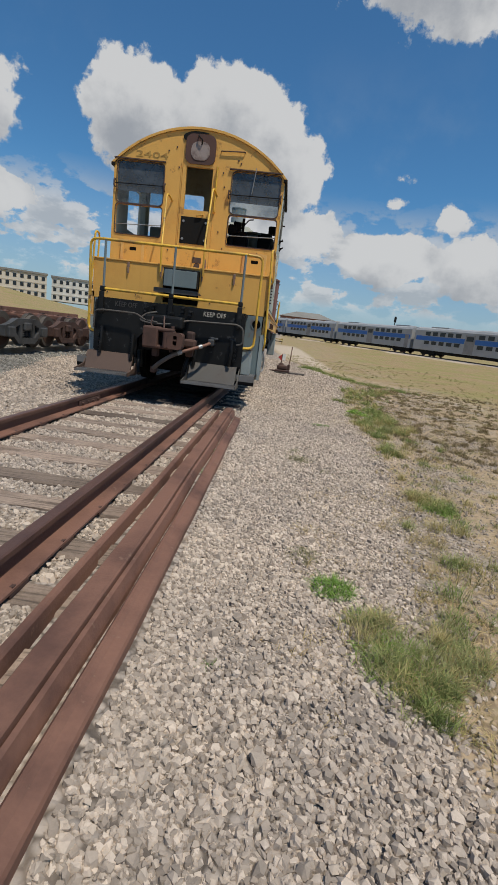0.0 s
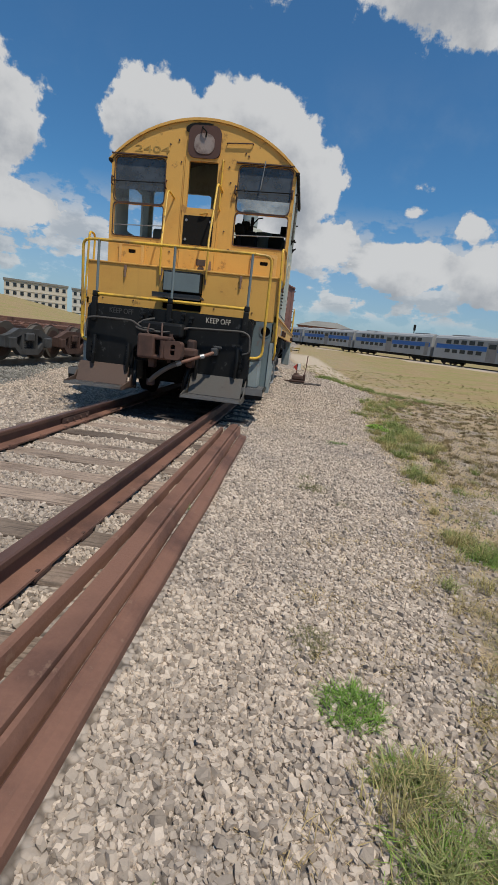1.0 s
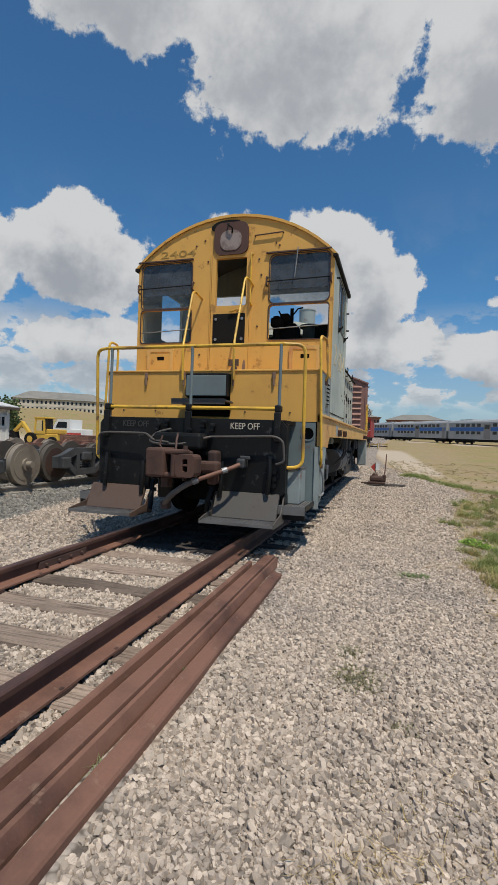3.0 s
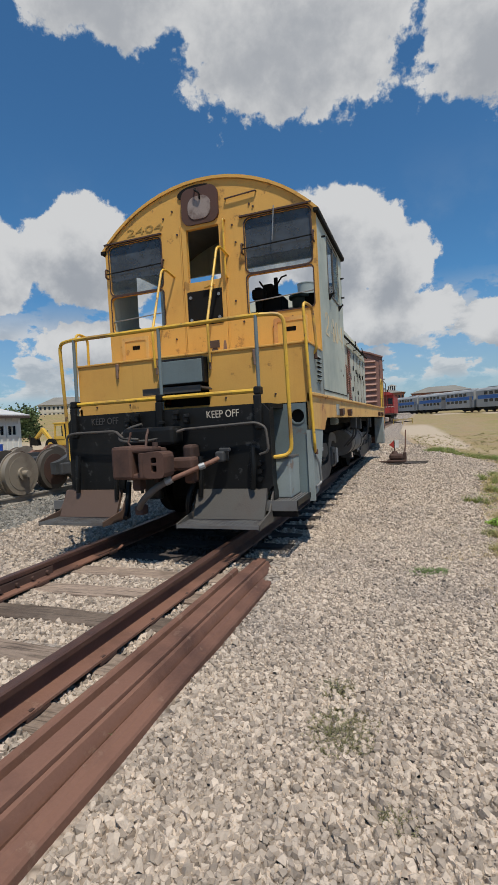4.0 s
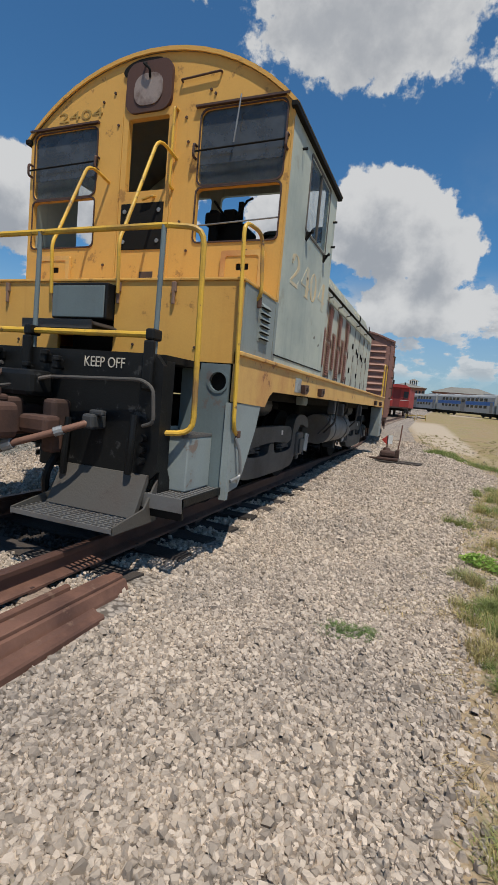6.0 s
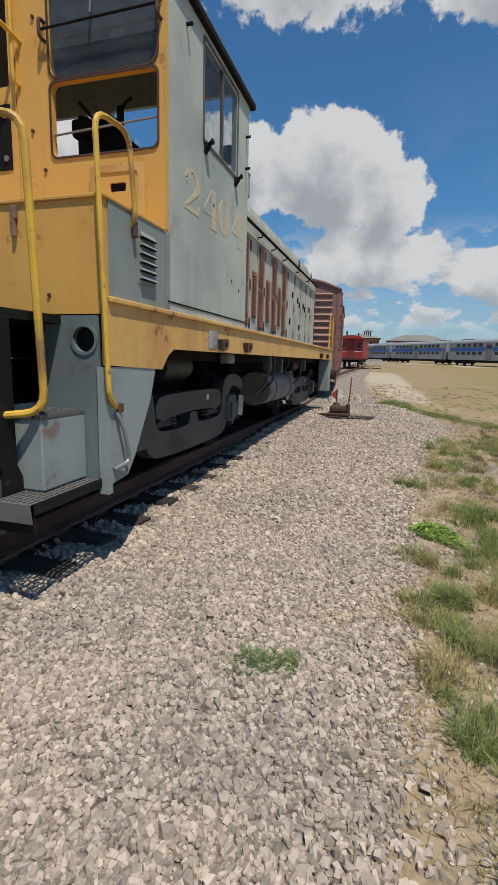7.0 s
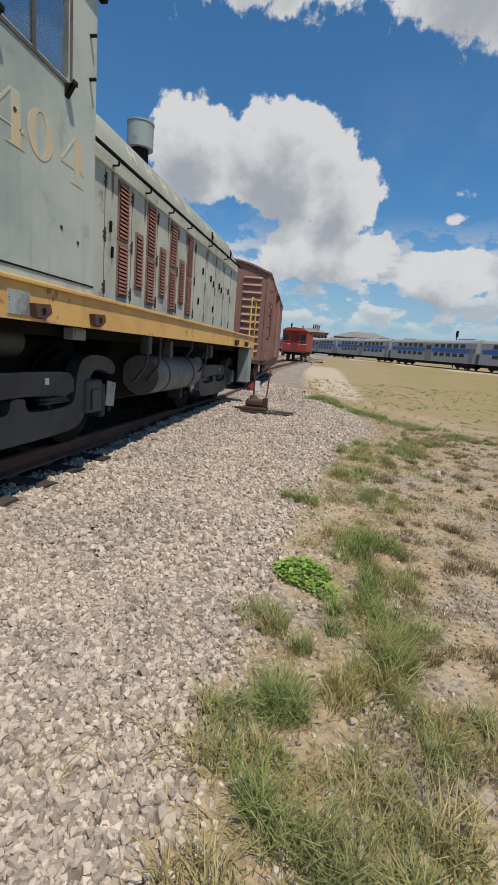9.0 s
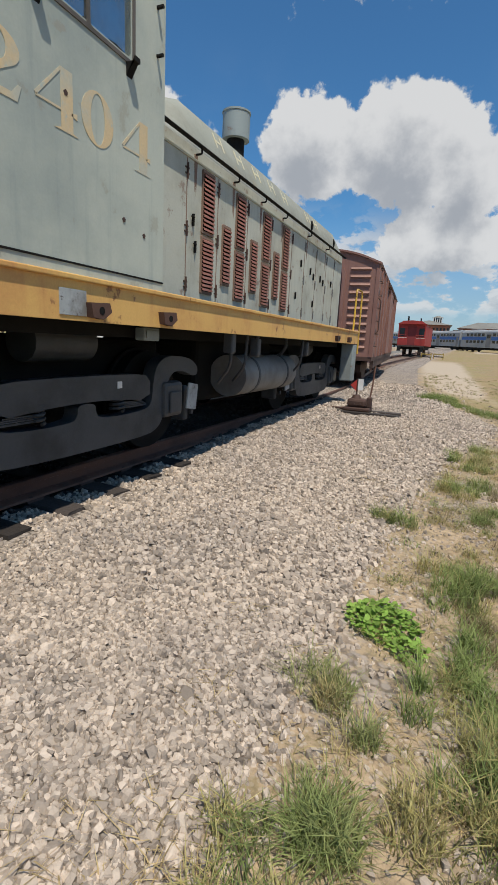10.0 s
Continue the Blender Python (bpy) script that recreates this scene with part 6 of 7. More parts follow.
for yy in (12.75, 13.15, 15.3):
    part("brake_pipe", tube(B(), [(CX + 1.42, yy, 1.75), (CX + 1.40, yy, 1.35), (CX + 1.2, yy + 0.1, 1.15)], 0.018, bend=0.08), TRUCKGREY, loco)
for yy, zz in ((12.68, 1.64), (13.4, 1.60), (15.4, 1.60)):
    part("hanging_valve", box(B(), CX + 1.36, CX + 1.48, yy - 0.05, yy + 0.05, zz - 0.14, zz + 0.08, 0.02), TRUCKGREY, loco)


# ---- the yard and the distance ----
def switch_stand():
    y, z, x = 17.6, float(ground_z(0.3, 17.6)), 0.29
    root = thing("switch_stand", x, y, z, "low rusty switch stand with red and white target", "switch stand")
    for dy in (-0.19, 0.19):
        part("head_block", box(B(), -1.15, 1.12, y + dy - 0.09, y + dy + 0.09, z - 0.10, z + 0.055, 0.015), DARKTIE, root)
    body = part("housing", box(box(B(), x - 0.26, x + 0.26, y - 0.2, y + 0.2, z + 0.055, z + 0.13, 0.02), x - 0.20, x + 0.18, y - 0.15, y + 0.15, z + 0.13, z + 0.30, 0.05), RUSTDARK, root)
    part("housing_cap", rod(B(), (x - 0.05, y, z + 0.30), (x - 0.05, y, z + 0.37), 0.10, 14, 0.07), RUSTDARK, body)
    for k in range(4):
        part("bolt", rod(B(), (x - 0.18 + 0.12 * k, y - 0.15, z + 0.2), (x - 0.18 + 0.12 * k, y - 0.17, z + 0.2), 0.02, 6), RUSTDARK, body)
    part("lever_stand", box(B(), x + 0.17, x + 0.27, y - 0.07, y + 0.07, z + 0.13, z + 0.34, 0.02), RUSTDARK, root)
    part("throw_lever", tube(B(), [(x + 0.21, y - 0.02, z + 0.2), (x + 0.25, y, z + 0.55), (x + 0.27, y, z + 0.97)], 0.016, bend=0.05), RUST, root)
    part("spindle", rod(B(), (x - 0.05, y, z + 0.36), (x - 0.05, y, z + 0.68), 0.016), RUSTDARK, root)
    part("target", prism(B(), [(x - 0.19, z + 0.56), (x - 0.06, z + 0.44), (x - 0.06, z + 0.68)], "y", y - 0.006, y + 0.006), REDTARGET, root, "faded red target vane")
    part("target", box(B(), x - 0.04, x + 0.07, y - 0.006, y + 0.006, z + 0.47, z + 0.69), WHITETARGET, root, "white target vane")
    part("throw_rod", tube(B(), [(x - 0.2, y, z + 0.08), (-0.95, y, z + 0.06)], 0.022), RUSTDARK, root)


switch_stand()


def spoked_set(root, cx, y, z, r, mt, web=RUSTDARK):
    for o in (1, -1):
        bm = B()
        x = cx + o * 0.755
        rod(bm, (x - o * 0.06, y, z), (x + o * 0.06, y, z), r, 36)
        rod(bm, (x - o * 0.09, y, z), (x - o * 0.06, y, z), r + 0.028, 36)
        w = part("wheel", bm, mt, root, smooth=True)
        bm = rod(B(), (x + o * 0.06, y, z), (x + o * 0.068, y, z), r * 0.78, 32)
        part("wheel_web", bm, web, w, smooth=True)
        part("hub", rod(B(), (x + o * 0.06, y, z), (x + o * 0.12, y, z), r * 0.3, 20), mt, w, smooth=True)
    part("axle", rod(B(), (cx - 1.0, y, z), (cx + 1.0, y, z), 0.075, 14), mt, root, smooth=True)


def freight_truck(cx, y, top, frame_mt, wheel_mt, label):
    """A loose two-axle freight truck standing on a track."""
    root = thing("freight_truck", cx, y, top, label, "rail truck", "loose trucks on the yard tracks")
    r, wb = 0.46, 0.85
    for s in (-1, 1):
        spoked_set(root, cx, y + s * wb, top + r, r, wheel_mt)
    for o in (1, -1):
        x = sorted((cx + o * 0.93, cx + o * 1.08))
        out = [(-1.12, 0.36), (-1.12, 0.62), (-0.86, 0.68), (-0.5, 0.82), (0.5, 0.82), (0.86, 0.68), (1.12, 0.62), (1.12, 0.36), (0.72, 0.36), (0.42, 0.14), (-0.42, 0.14), (-0.72, 0.36)]
        holes = [[(-0.62, 0.46), (-0.62, 0.58), (-0.38, 0.66), (-0.38, 0.28)], [(0.62, 0.46), (0.38, 0.28), (0.38, 0.66), (0.62, 0.58)], [(-0.27, 0.30), (-0.27, 0.68), (0.27, 0.68), (0.27, 0.30)]]
        sf = part("side_frame", pierced([(y + a, top + b) for a, b in out], [[(y + a, top + b) for a, b in h] for h in holes], "x", *x), frame_mt, root)
        for s in (-1, 1):
            part("journal_box", box(B(), *sorted((cx + o * 0.95, cx + o * 1.16)), y + s * wb - 0.15, y + s * wb + 0.15, top + 0.33, top + 0.60, 0.03), frame_mt, sf)
        for dy in (-0.16, 0.0, 0.16):
            bm = tube(B(), [(cx + o * 1.0 + 0.055 * math.cos(k * 0.8), y + dy + 0.055 * math.sin(k * 0.8), top + 0.31 + 0.007 * k) for k in range(28)], 0.014, 6)
            part("coil_spring", bm, frame_mt, sf)
    part("bolster", box(B(), cx - 1.12, cx + 1.12, y - 0.19, y + 0.19, top + 0.50, top + 0.72, 0.04), frame_mt, root)
    part("centre_plate", rod(B(), (cx, y, top + 0.72), (cx, y, top + 0.78), 0.2, 20), frame_mt, root)
    for s in (-1, 1):
        part("brake_beam", box(B(), cx - 0.75, cx + 0.75, y + s * 0.32 - 0.05, y + s * 0.32 + 0.05, top + 0.30, top + 0.42, 0.02), frame_mt, root)
    return root


lone = thing("wheelset", TRACK2, 11.32, 0.44, "loose wheelset with bright worn wheels on the yard track", "wheelset")
spoked_set(lone, TRACK2, 11.32, 0.90, 0.46, WHEEL, WHEEL)
freight_truck(TRACK2, 9.35, 0.44, TRUCKGREY, DARKWHEEL, "loose black freight truck beside the gravel")
freight_truck(TRACK2, 13.15, 0.44, TRUCKGREY, DARKWHEEL, "loose black freight truck behind a bright wheelset")
freight_truck(TRACK2, 15.7, 0.44, RUSTDARK, DARKWHEEL, "rust-brown freight truck with grimy wheels")
freight_truck(TRACK2, 18.3, 0.44, RUSTDARK, RUSTDARK, "dark rusty freight truck on the yard track")
freight_truck(TRACK2, 21.0, 0.44, TRUCKGREY, RUSTDARK, "far dark freight truck on the yard track")
freight_truck(TRACK3, 15.8, 0.44, RUST, WHEEL, "brown rusty freight truck on the far yard track")
freight_truck(TRACK3, 18.8, 0.44, RUST, RUST, "brown rusty truck among scrap frames")
freight_truck(TRACK3, 22.4, 0.44, RUSTDARK, RUST, "rust-brown truck in the scrap line")
freight_truck(TRACK3, 25.6, 0.44, RUST, RUSTDARK, "brown rusty truck at the end of the scrap line")
freight_truck(TRACK3, 12.6, 0.44, TRUCKGREY, RUST, "dark truck on the far yard track")


def scrap_frame(x0, x1, y0, y1, z):
    root = thing("scrap_underframe", (x0 + x1) / 2, (y0 + y1) / 2, 0.22, "long rust-brown scrapped underframe in the yard", "scrap frame", "scrap underframes in the yard")
    for x in (x0, x1):
        part("beam", box(B(), x - 0.08, x + 0.08, y0, y1, z, z + 0.35, 0.02), RUST, root)
    for k in range(6):
        yy = y0 + 0.2 + k * (y1 - y0 - 0.4) / 5
        part("cross_member", box(B(), x0, x1, yy - 0.07, yy + 0.07, z + 0.05, z + 0.28, 0.02), RUST, root)
    for x in (x0, x1):
        for yy in (y0 + 0.5, y1 - 0.5):
            part("leg", box(B(), x - 0.12, x + 0.12, yy - 0.12, yy + 0.12, 0.15, z, 0.02), RUSTDARK, root)


bx, by = -6.93, 9.35
bz = float(ground_z(bx, by)) + 0.05
bottle = thing("plastic_bottle", bx, by, bz - 0.05, "white plastic bottle with a blue label lying on ballast", "bottle")
body = part("bottle_body", rod(rod(B(), (bx - 0.09, by, bz), (bx + 0.06, by, bz), 0.042, 16), (bx - 0.13, by, bz), (bx - 0.09, by, bz), 0.018, 12, 0.042), WHITETARGET, bottle, smooth=True)
part("label", rod(B(), (bx - 0.01, by, bz), (bx + 0.07, by, bz), 0.044, 16), BLUEPLASTIC, body, "blue paper label", True)
part("cap", rod(B(), (bx - 0.15, by, bz), (bx - 0.13, by, bz), 0.02, 10), WHITETARGET, body)
scrap_frame(-11.0, -9.7, 18.4, 26.0, 1.0)
scrap_frame(-14.6, -13.2, 22.0, 31.0, 1.15)
scrap_frame(-17.5, -16.0, 27.0, 34.0, 1.1)
barrel = thing("blue_drum", -14.6, 17.4, 0.22, "bright blue plastic drum beside the white shed", "drum")
bm = rod(B(), (-14.6, 17.4, 0.22), (-14.6, 17.4, 1.45), 0.33, 24)
for zz in (0.6, 1.05, 1.42):
    rod(bm, (-14.6, 17.4, zz), (-14.6, 17.4, zz + 0.05), 0.345, 24)
part("drum_body", bm, BLUEPLASTIC, barrel, smooth=True)
part("drum_cap", rod(B(), (-14.5, 17.3, 1.45), (-14.5, 17.3, 1.49), 0.05, 12), BLACK, barrel)


ONCE = {}


def material_once(name, col):
    if name not in ONCE:
        ONCE[name] = material(name, col, 0.7, scale=4)
    return ONCE[name]


def boxcar():
    L, hw, eave, crown, base = 12.4, 1.45, 3.90, 4.26, 1.35
    y0 = 21.9
    cx = float(track_x(y0))
    head = math.degrees(math.atan2(float(track_x(y0)) - float(track_x(y0 + L)), L))
    root = thing("boxcar", cx, y0, RAILTOP, "weathered brown boxcar with ribbed end behind the locomotive", "boxcar")
    roof = [(-hw - 0.04, eave)] + [(hw * k / 8, eave + (crown - eave) * (1 - (k / 8) ** 2)) for k in range(-7, 8)] + [(hw + 0.04, eave)]
    sh = lambda b: (bmesh.ops.translate(b, vec=(cx, y0, 0), verts=b.verts), b)[1]
    body_out = [(-hw, base), (hw, base), (hw, eave)] + [(hw * k / 8, eave + (crown - eave) * (1 - (k / 8) ** 2)) for k in range(7, -8, -1)] + [(-hw, eave)]
    end = part("end_wall", sh(pierced(body_out, [rounded(-0.42, 0.42, base + 0.1, eave - 0.12, 0.25, 5)], "y", 0.0, 0.06)), BOXCAR, root)
    part("far_end_wall", sh(prism(B(), body_out, "y", L - 0.06, L)), BOXCAR, root)
    for x in (-hw, hw - 0.05):
        part("side_wall", sh(box(B(), x, x + 0.05, 0.06, L - 0.06, base, eave)), BOXCAR, root)
    part("roof", sh(prism(B(), [(a, b + 0.03) for a, b in roof] + [(a * 0.99, b - 0.02) for a, b in roof[::-1]], "y", -0.06, L + 0.06)), BOXCAR, root)
    part("floor", sh(box(B(), -hw, hw, 0, L, base - 0.12, base)), RUSTDARK, root)
    door = part("end_door", sh(box(B(), -0.44, 0.44, 0.10, 0.14, base, eave - 0.1)), BOXCAR, root)
    part("door_window", sh(box(B(), -0.26, 0.26, 0.09, 0.098, 2.85, 3.65)), DARK, door)
    part("door_arch", sh(pierced(rounded(-0.52, 0.52, base, eave, 0.3, 5), [rounded(-0.43, 0.43, base + 0.05, eave - 0.1, 0.25, 5)], "y", -0.07, 0.0)), BOXCAR, root)
    for o in (1, -1):
        for k in range(11):
            zz = base + 0.25 + 0.215 * k
            x0, x1 = sorted((o * 0.66, o * 1.22))
            part("end_rib", sh(prism(B(), [(-0.045, zz), (0.0, zz - 0.035), (0.0, zz + 0.05)], "x", x0, x1)), material_once("rib_light", (0.31, 0.175, 0.14)) if o > 0 else BOXCAR, end)
        part("corner_post", sh(box(B(), *sorted((o * (hw - 0.09), o * (hw + 0.012))), -0.02, 0.10, base, eave)), BOXCAR, root)
    for k in range(9):
        part("side_post", sh(box(B(), hw, hw + 0.045, 0.9 + 1.3 * k, 1.0 + 1.3 * k, base, eave - 0.02)), BOXCAR, root)
    dr = part("side_door", sh(box(B(), hw + 0.03, hw + 0.075, 5.2, 7.3, base + 0.05, eave - 0.15)), BOXCAR, root)
    part("door_rail", sh(box(B(), hw + 0.02, hw + 0.10, 4.4, 9.6, eave - 0.14, eave - 0.06)), RUSTDARK, dr)
    for k in range(7):
        part("ladder_rung", sh(tube(B(), [(hw, 0.25, base + 0.3 + 0.36 * k), (hw + 0.07, 0.25, base + 0.3 + 0.36 * k), (hw + 0.07, 0.65, base + 0.3 + 0.36 * k), (hw, 0.65, base + 0.3 + 0.36 * k)], 0.012)), RUSTDARK, root)
    part("grab_iron", sh(tube(B(), [(hw + 0.02, 0.1, 2.0), (hw + 0.1, 0.1, 2.1), (hw + 0.1, 0.1, 2.9), (hw + 0.02, 0.1, 3.0)], 0.014)), RUSTDARK, root)
    part("side_sill", sh(box(B(), hw - 0.12, hw - 0.02, 1.0, L - 1.0, base - 0.35, base - 0.12)), RUSTDARK, root)
    part("coupler", sh(box(B(), -0.18, 0.18, -1.0, 0.3, 1.15, 1.42, 0.04)), COUPLER, root)
    part("stirrup_step", sh(tube(B(), [(hw - 0.05, 0.15, base), (hw - 0.02, 0.15, 0.95), (hw - 0.02, 0.55, 0.95), (hw - 0.05, 0.55, base)], 0.016)), RUSTDARK, root)
    for yc in (1.9, L - 1.9):
        for s in (-0.85, 0.85):
            for o in (1, -1):
                bm = B()
                rod(bm, (o * 0.755 - 0.07, yc + s, RAILTOP + 0.43), (o * 0.755 + 0.07, yc + s, RAILTOP + 0.43), 0.43, 28)
                part("wheel", sh(bm), RUSTDARK, root, smooth=True)
        for o in (1, -1):
            x = sorted((o * 0.93, o * 1.08))
            part("truck_frame", sh(prism(B(), [(yc - 1.1, 0.85), (yc - 1.1, 1.08), (yc - 0.5, 1.25), (yc + 0.5, 1.25), (yc + 1.1, 1.08), (yc + 1.1, 0.85), (yc + 0.7, 0.85), (yc + 0.4, 0.62), (yc - 0.4, 0.62), (yc - 0.7, 0.85)], "x", *x)), RUSTDARK, root)
        part("truck_bolster", sh(box(B(), -0.9, 0.9, yc - 0.2, yc + 0.2, 0.9, base - 0.1)), RUSTDARK, root)
    root.matrix_basis = pose(cx, y0, RAILTOP + 0.04, 0.6, 0, head)


boxcar()


def caboose():
    y0, L, hw = 60.0, 9.5, 1.32
    cx, z = float(track_x(y0)), RAILTOP + float(rise(y0))
    root = thing("caboose", cx, y0, z, "old red wooden caboose at the end of the track", "caboose")
    X = lambda a, b: (cx + a, cx + b)
    part("body", box(B(), *X(-hw, hw), y0 + 0.12, y0 + L, z + 1.0, z + 3.15, 0.02), RED, root)
    roof = [(cx - hw - 0.06, z + 3.1), (cx + hw + 0.06, z + 3.1), (cx + 0.9, z + 3.38), (cx, z + 3.46), (cx - 0.9, z + 3.38)]
    part("roof", prism(B(), roof, "y", y0 - 0.3, y0 + L + 0.3), RED, root)
    part("smoke_stack", rod(B(), (cx - 0.7, y0 + 2.2, z + 3.3), (cx - 0.7, y0 + 2.2, z + 4.0), 0.09, 12), BLACK, root)
    part("smoke_stack", rod(B(), (cx + 0.6, y0 + 1.8, z + 3.3), (cx + 0.6, y0 + 1.8, z + 3.8), 0.07, 12), BLACK, root)
    part("platform", box(B(), *X(-hw, hw), y0 - 0.3, y0 + 0.11, z + 0.85, z + 1.0), RUSTDARK, root)
    for x in (-hw + 0.05, hw - 0.05):
        part("platform_rail", tube(B(), [(cx + x, y0 - 0.25, z + 1.0), (cx + x, y0 - 0.25, z + 2.0), (cx + x * 0.3, y0 - 0.25, z + 2.0), (cx + x * 0.3, y0 - 0.25, z + 1.0)], 0.025, bend=0.08), RED, root)
        part("platform_post", rod(B(), (cx + x, y0 - 0.25, z + 1.0), (cx + x, y0 - 0.25, z + 3.1), 0.025), RED, root)
        part("step", box(B(), *sorted((cx + x, cx + x * 0.75)), y0 - 0.3, y0 + 0.1, z + 0.4, z + 0.85), BLACK, root)
    part("end_door", box(B(), *X(-0.4, 0.4), y0 + 0.09, y0 + 0.12, z + 1.0, z + 3.0), material_once("dark_red_door", (0.2, 0.03, 0.03)), root)
    for x in (-0.95, 0.95):
        part("end_window", box(B(), *X(x - 0.25, x + 0.25), y0 + 0.08, y0 + 0.11, z + 1.9, z + 2.7), COACHGLASS, root)
    part("white_line", box(B(), *X(-hw, hw), y0 + 0.105, y0 + 0.118, z + 1.72, z + 1.76), WHITETARGET, root)
    part("underframe", box(B(), *X(-1.1, 1.1), y0 + 0.4, y0 + L, z + 0.6, z + 0.98), DARK, root)
    for yc in (1.9, L - 1.7):
        for s in (-0.8, 0.8):
            for o in (1, -1):
                part("wheel", rod(B(), (cx + o * 0.69, y0 + yc + s, z + 0.42), (cx + o * 0.82, y0 + yc + s, z + 0.42), 0.42, 24), RUSTDARK, root)


caboose()
BARRIER = material("barrier_olive", (0.32, 0.22, 0.05), 0.6, scale=8)
for yy, xx in ((58.5, -1.55), (61.0, -0.55)):
    z = float(ground_z(xx, yy))
    root = thing("track_barrier", xx, yy, z, "small yellow and black barrier frame", "barrier", "barriers by the track")
    for k in range(2):
        part("rail_bar", box(B(), xx - 0.5, xx + 0.5, yy - 0.03, yy + 0.03, z + 0.2 + 0.26 * k, z + 0.30 + 0.26 * k, 0.01), BARRIER if k else BLACK, root)
    for x in (xx - 0.45, xx + 0.45):
        part("post", box(B(), x - 0.04, x + 0.04, yy - 0.04, yy + 0.04, z - 0.02, z + 0.62, 0.01), BARRIER, root)


# ---- commuter coaches on the far line ----
LINE_TURN = math.degrees(math.atan2(-LINE_D.x, LINE_D.y))


def line_point(s):
    return LINE_A.x + LINE_D.x * s, LINE_A.y + LINE_D.y * s


def line_z(s):
    x, y = line_point(s)
    return 1.55 + 0.0135 * (y - 91)


def coach():
    """A gallery coach, its length along y from 0, the rails at z 0."""
    L, hw = 25.3, 1.5
    root = thing("commuter_coach", 0, 0, 0, "silver bilevel commuter coach with a blue band between window rows", "train coach", "commuter coaches in a train")
    out = [(-hw, 1.0), (hw, 1.0), (hw, 4.30), (hw - 0.25, 4.62), (0.7, 4.78), (-0.7, 4.78), (-hw + 0.25, 4.62), (-hw, 4.30)]
    part("body", prism(B(), out, "y", 0.25, L), SILVER, root)
    part("roof", prism(B(), [(-hw + 0.25, 4.63), (-0.7, 4.79), (0.7, 4.79), (hw - 0.25, 4.63), (0.7, 4.86), (-0.7, 4.86)], "y", 0.3, L - 0.05), COACHROOF, root)
    part("roof_unit", box(B(), -0.8, 0.8, 2.0, 6.0, 4.84, 5.02, 0.05), COACHROOF, root)
    part("roof_unit", box(B(), -0.8, 0.8, L - 7, L - 3, 4.84, 5.0, 0.05), COACHROOF, root)
    part("gangway", box(B(), -0.7, 0.7, -0.25, 0.25, 1.1, 3.6), DARK, root)
    part("underframe", box(B(), -1.2, 1.2, 0.6, L - 0.4, 0.55, 1.0), DARK, root)
    for o in (-1,):
        x0, x1 = sorted((o * hw, o * (hw + 0.012)))
        for a, b in ((0.6, L / 2 - 1.05), (L / 2 + 1.05, L - 0.5)):
            part("blue_band", box(B(), x0, x1, a, b, 2.62, 3.36), BLUEBAND, root, "deep blue stripe")
        x2, x3 = sorted((o * (hw + 0.005), o * (hw + 0.022)))
        dr = part("door", box(B(), x2, x3, L / 2 - 0.95, L / 2 + 0.95, 1.1, 3.95), material_once("coach_door", (0.26, 0.25, 0.24)), root)
        part("door_window", box(B(), *sorted((o * (hw + 0.023), o * (hw + 0.03))), L / 2 - 0.7, L / 2 + 0.7, 3.05, 3.75), COACHGLASS, dr)
        part("end_door", box(B(), x2, x3, 0.9, 1.9, 1.1, 3.3), material_once("coach_door", (0.26, 0.25, 0.24)), root)
        for k in range(5):
            for base_y in (3.0, L / 2 + 1.9):
                y = base_y + 1.72 * k
                if y + 1.1 < L / 2 - 1.0 or y > L / 2:
                    part("window", box(B(), x2, x3, y, y + 1.15, 3.44, 4.08, 0.008), COACHGLASS, root)
                    part("window", box(B(), x2, x3, y, y + 1.15, 1.98, 2.56, 0.008), COACHGLASS, root)
    for yc in (3.6, L - 3.6):
        part("truck", box(B(), -1.15, 1.15, yc - 1.7, yc + 1.7, 0.3, 0.7, 0.05), DARK, root)
        for s in (-1.3, 1.3):
            for o in (-1, 1):
                part("wheel", rod(B(), (o * 0.7, yc + s, 0.46), (o * 0.83, yc + s, 0.46), 0.46, 20), RUSTDARK, root)
    return root


first = coach()
slope = math.degrees(math.atan(0.0135 * LINE_D.y))
for k in range(-3, 5):
    s = 25.9 * k
    x, y = line_point(s)
    m = pose(x, y, line_z(s), slope, 0, LINE_TURN)
    if k == -3:
        first.matrix_basis = m
    else:
        copy_thing(first, m)
bm = B()
rings = []
for k in range(-4, 13):
    s = 25.9 * k
    x, y = line_point(s)
    z = line_z(s)
    nx, ny = LINE_D.y, -LINE_D.x
    rings.append([bm.verts.new((x + nx * d, y + ny * d, z + h)) for d, h in ((-4.2, -1.0), (-2.0, -0.12), (2.0, -0.12), (4.2, -1.0))])
for a, b in zip(rings, rings[1:]):
    for k in range(4):
        bm.faces.new((a[k], a[(k + 1) % 4], b[(k + 1) % 4], b[k]))
tagged(link("ballast", bm, material("line_ballast", (0.36, 0.31, 0.27), 0.95, scale=2, fine=20, bump=0.4)), "pale ballast bank under the commuter line", "ballast", kind="structure")
for d in (-0.75, 0.75):
    nx, ny = LINE_D.y * d, -LINE_D.x * d
    a, b = line_point(-100), line_point(300)
    tagged(link("line_rail", rod(B(), (a[0] + nx, a[1] + ny, line_z(-100) - 0.06), (b[0] + nx, b[1] + ny, line_z(300) - 0.06), 0.06, 6), RUSTDARK), "rail of the commuter line", "rail", kind="structure")
# a signal mast behind the coaches
mx, my = 1.0 + 118 * math.sin(radians(11.6)), 0.5 + 118 * math.cos(radians(11.6))
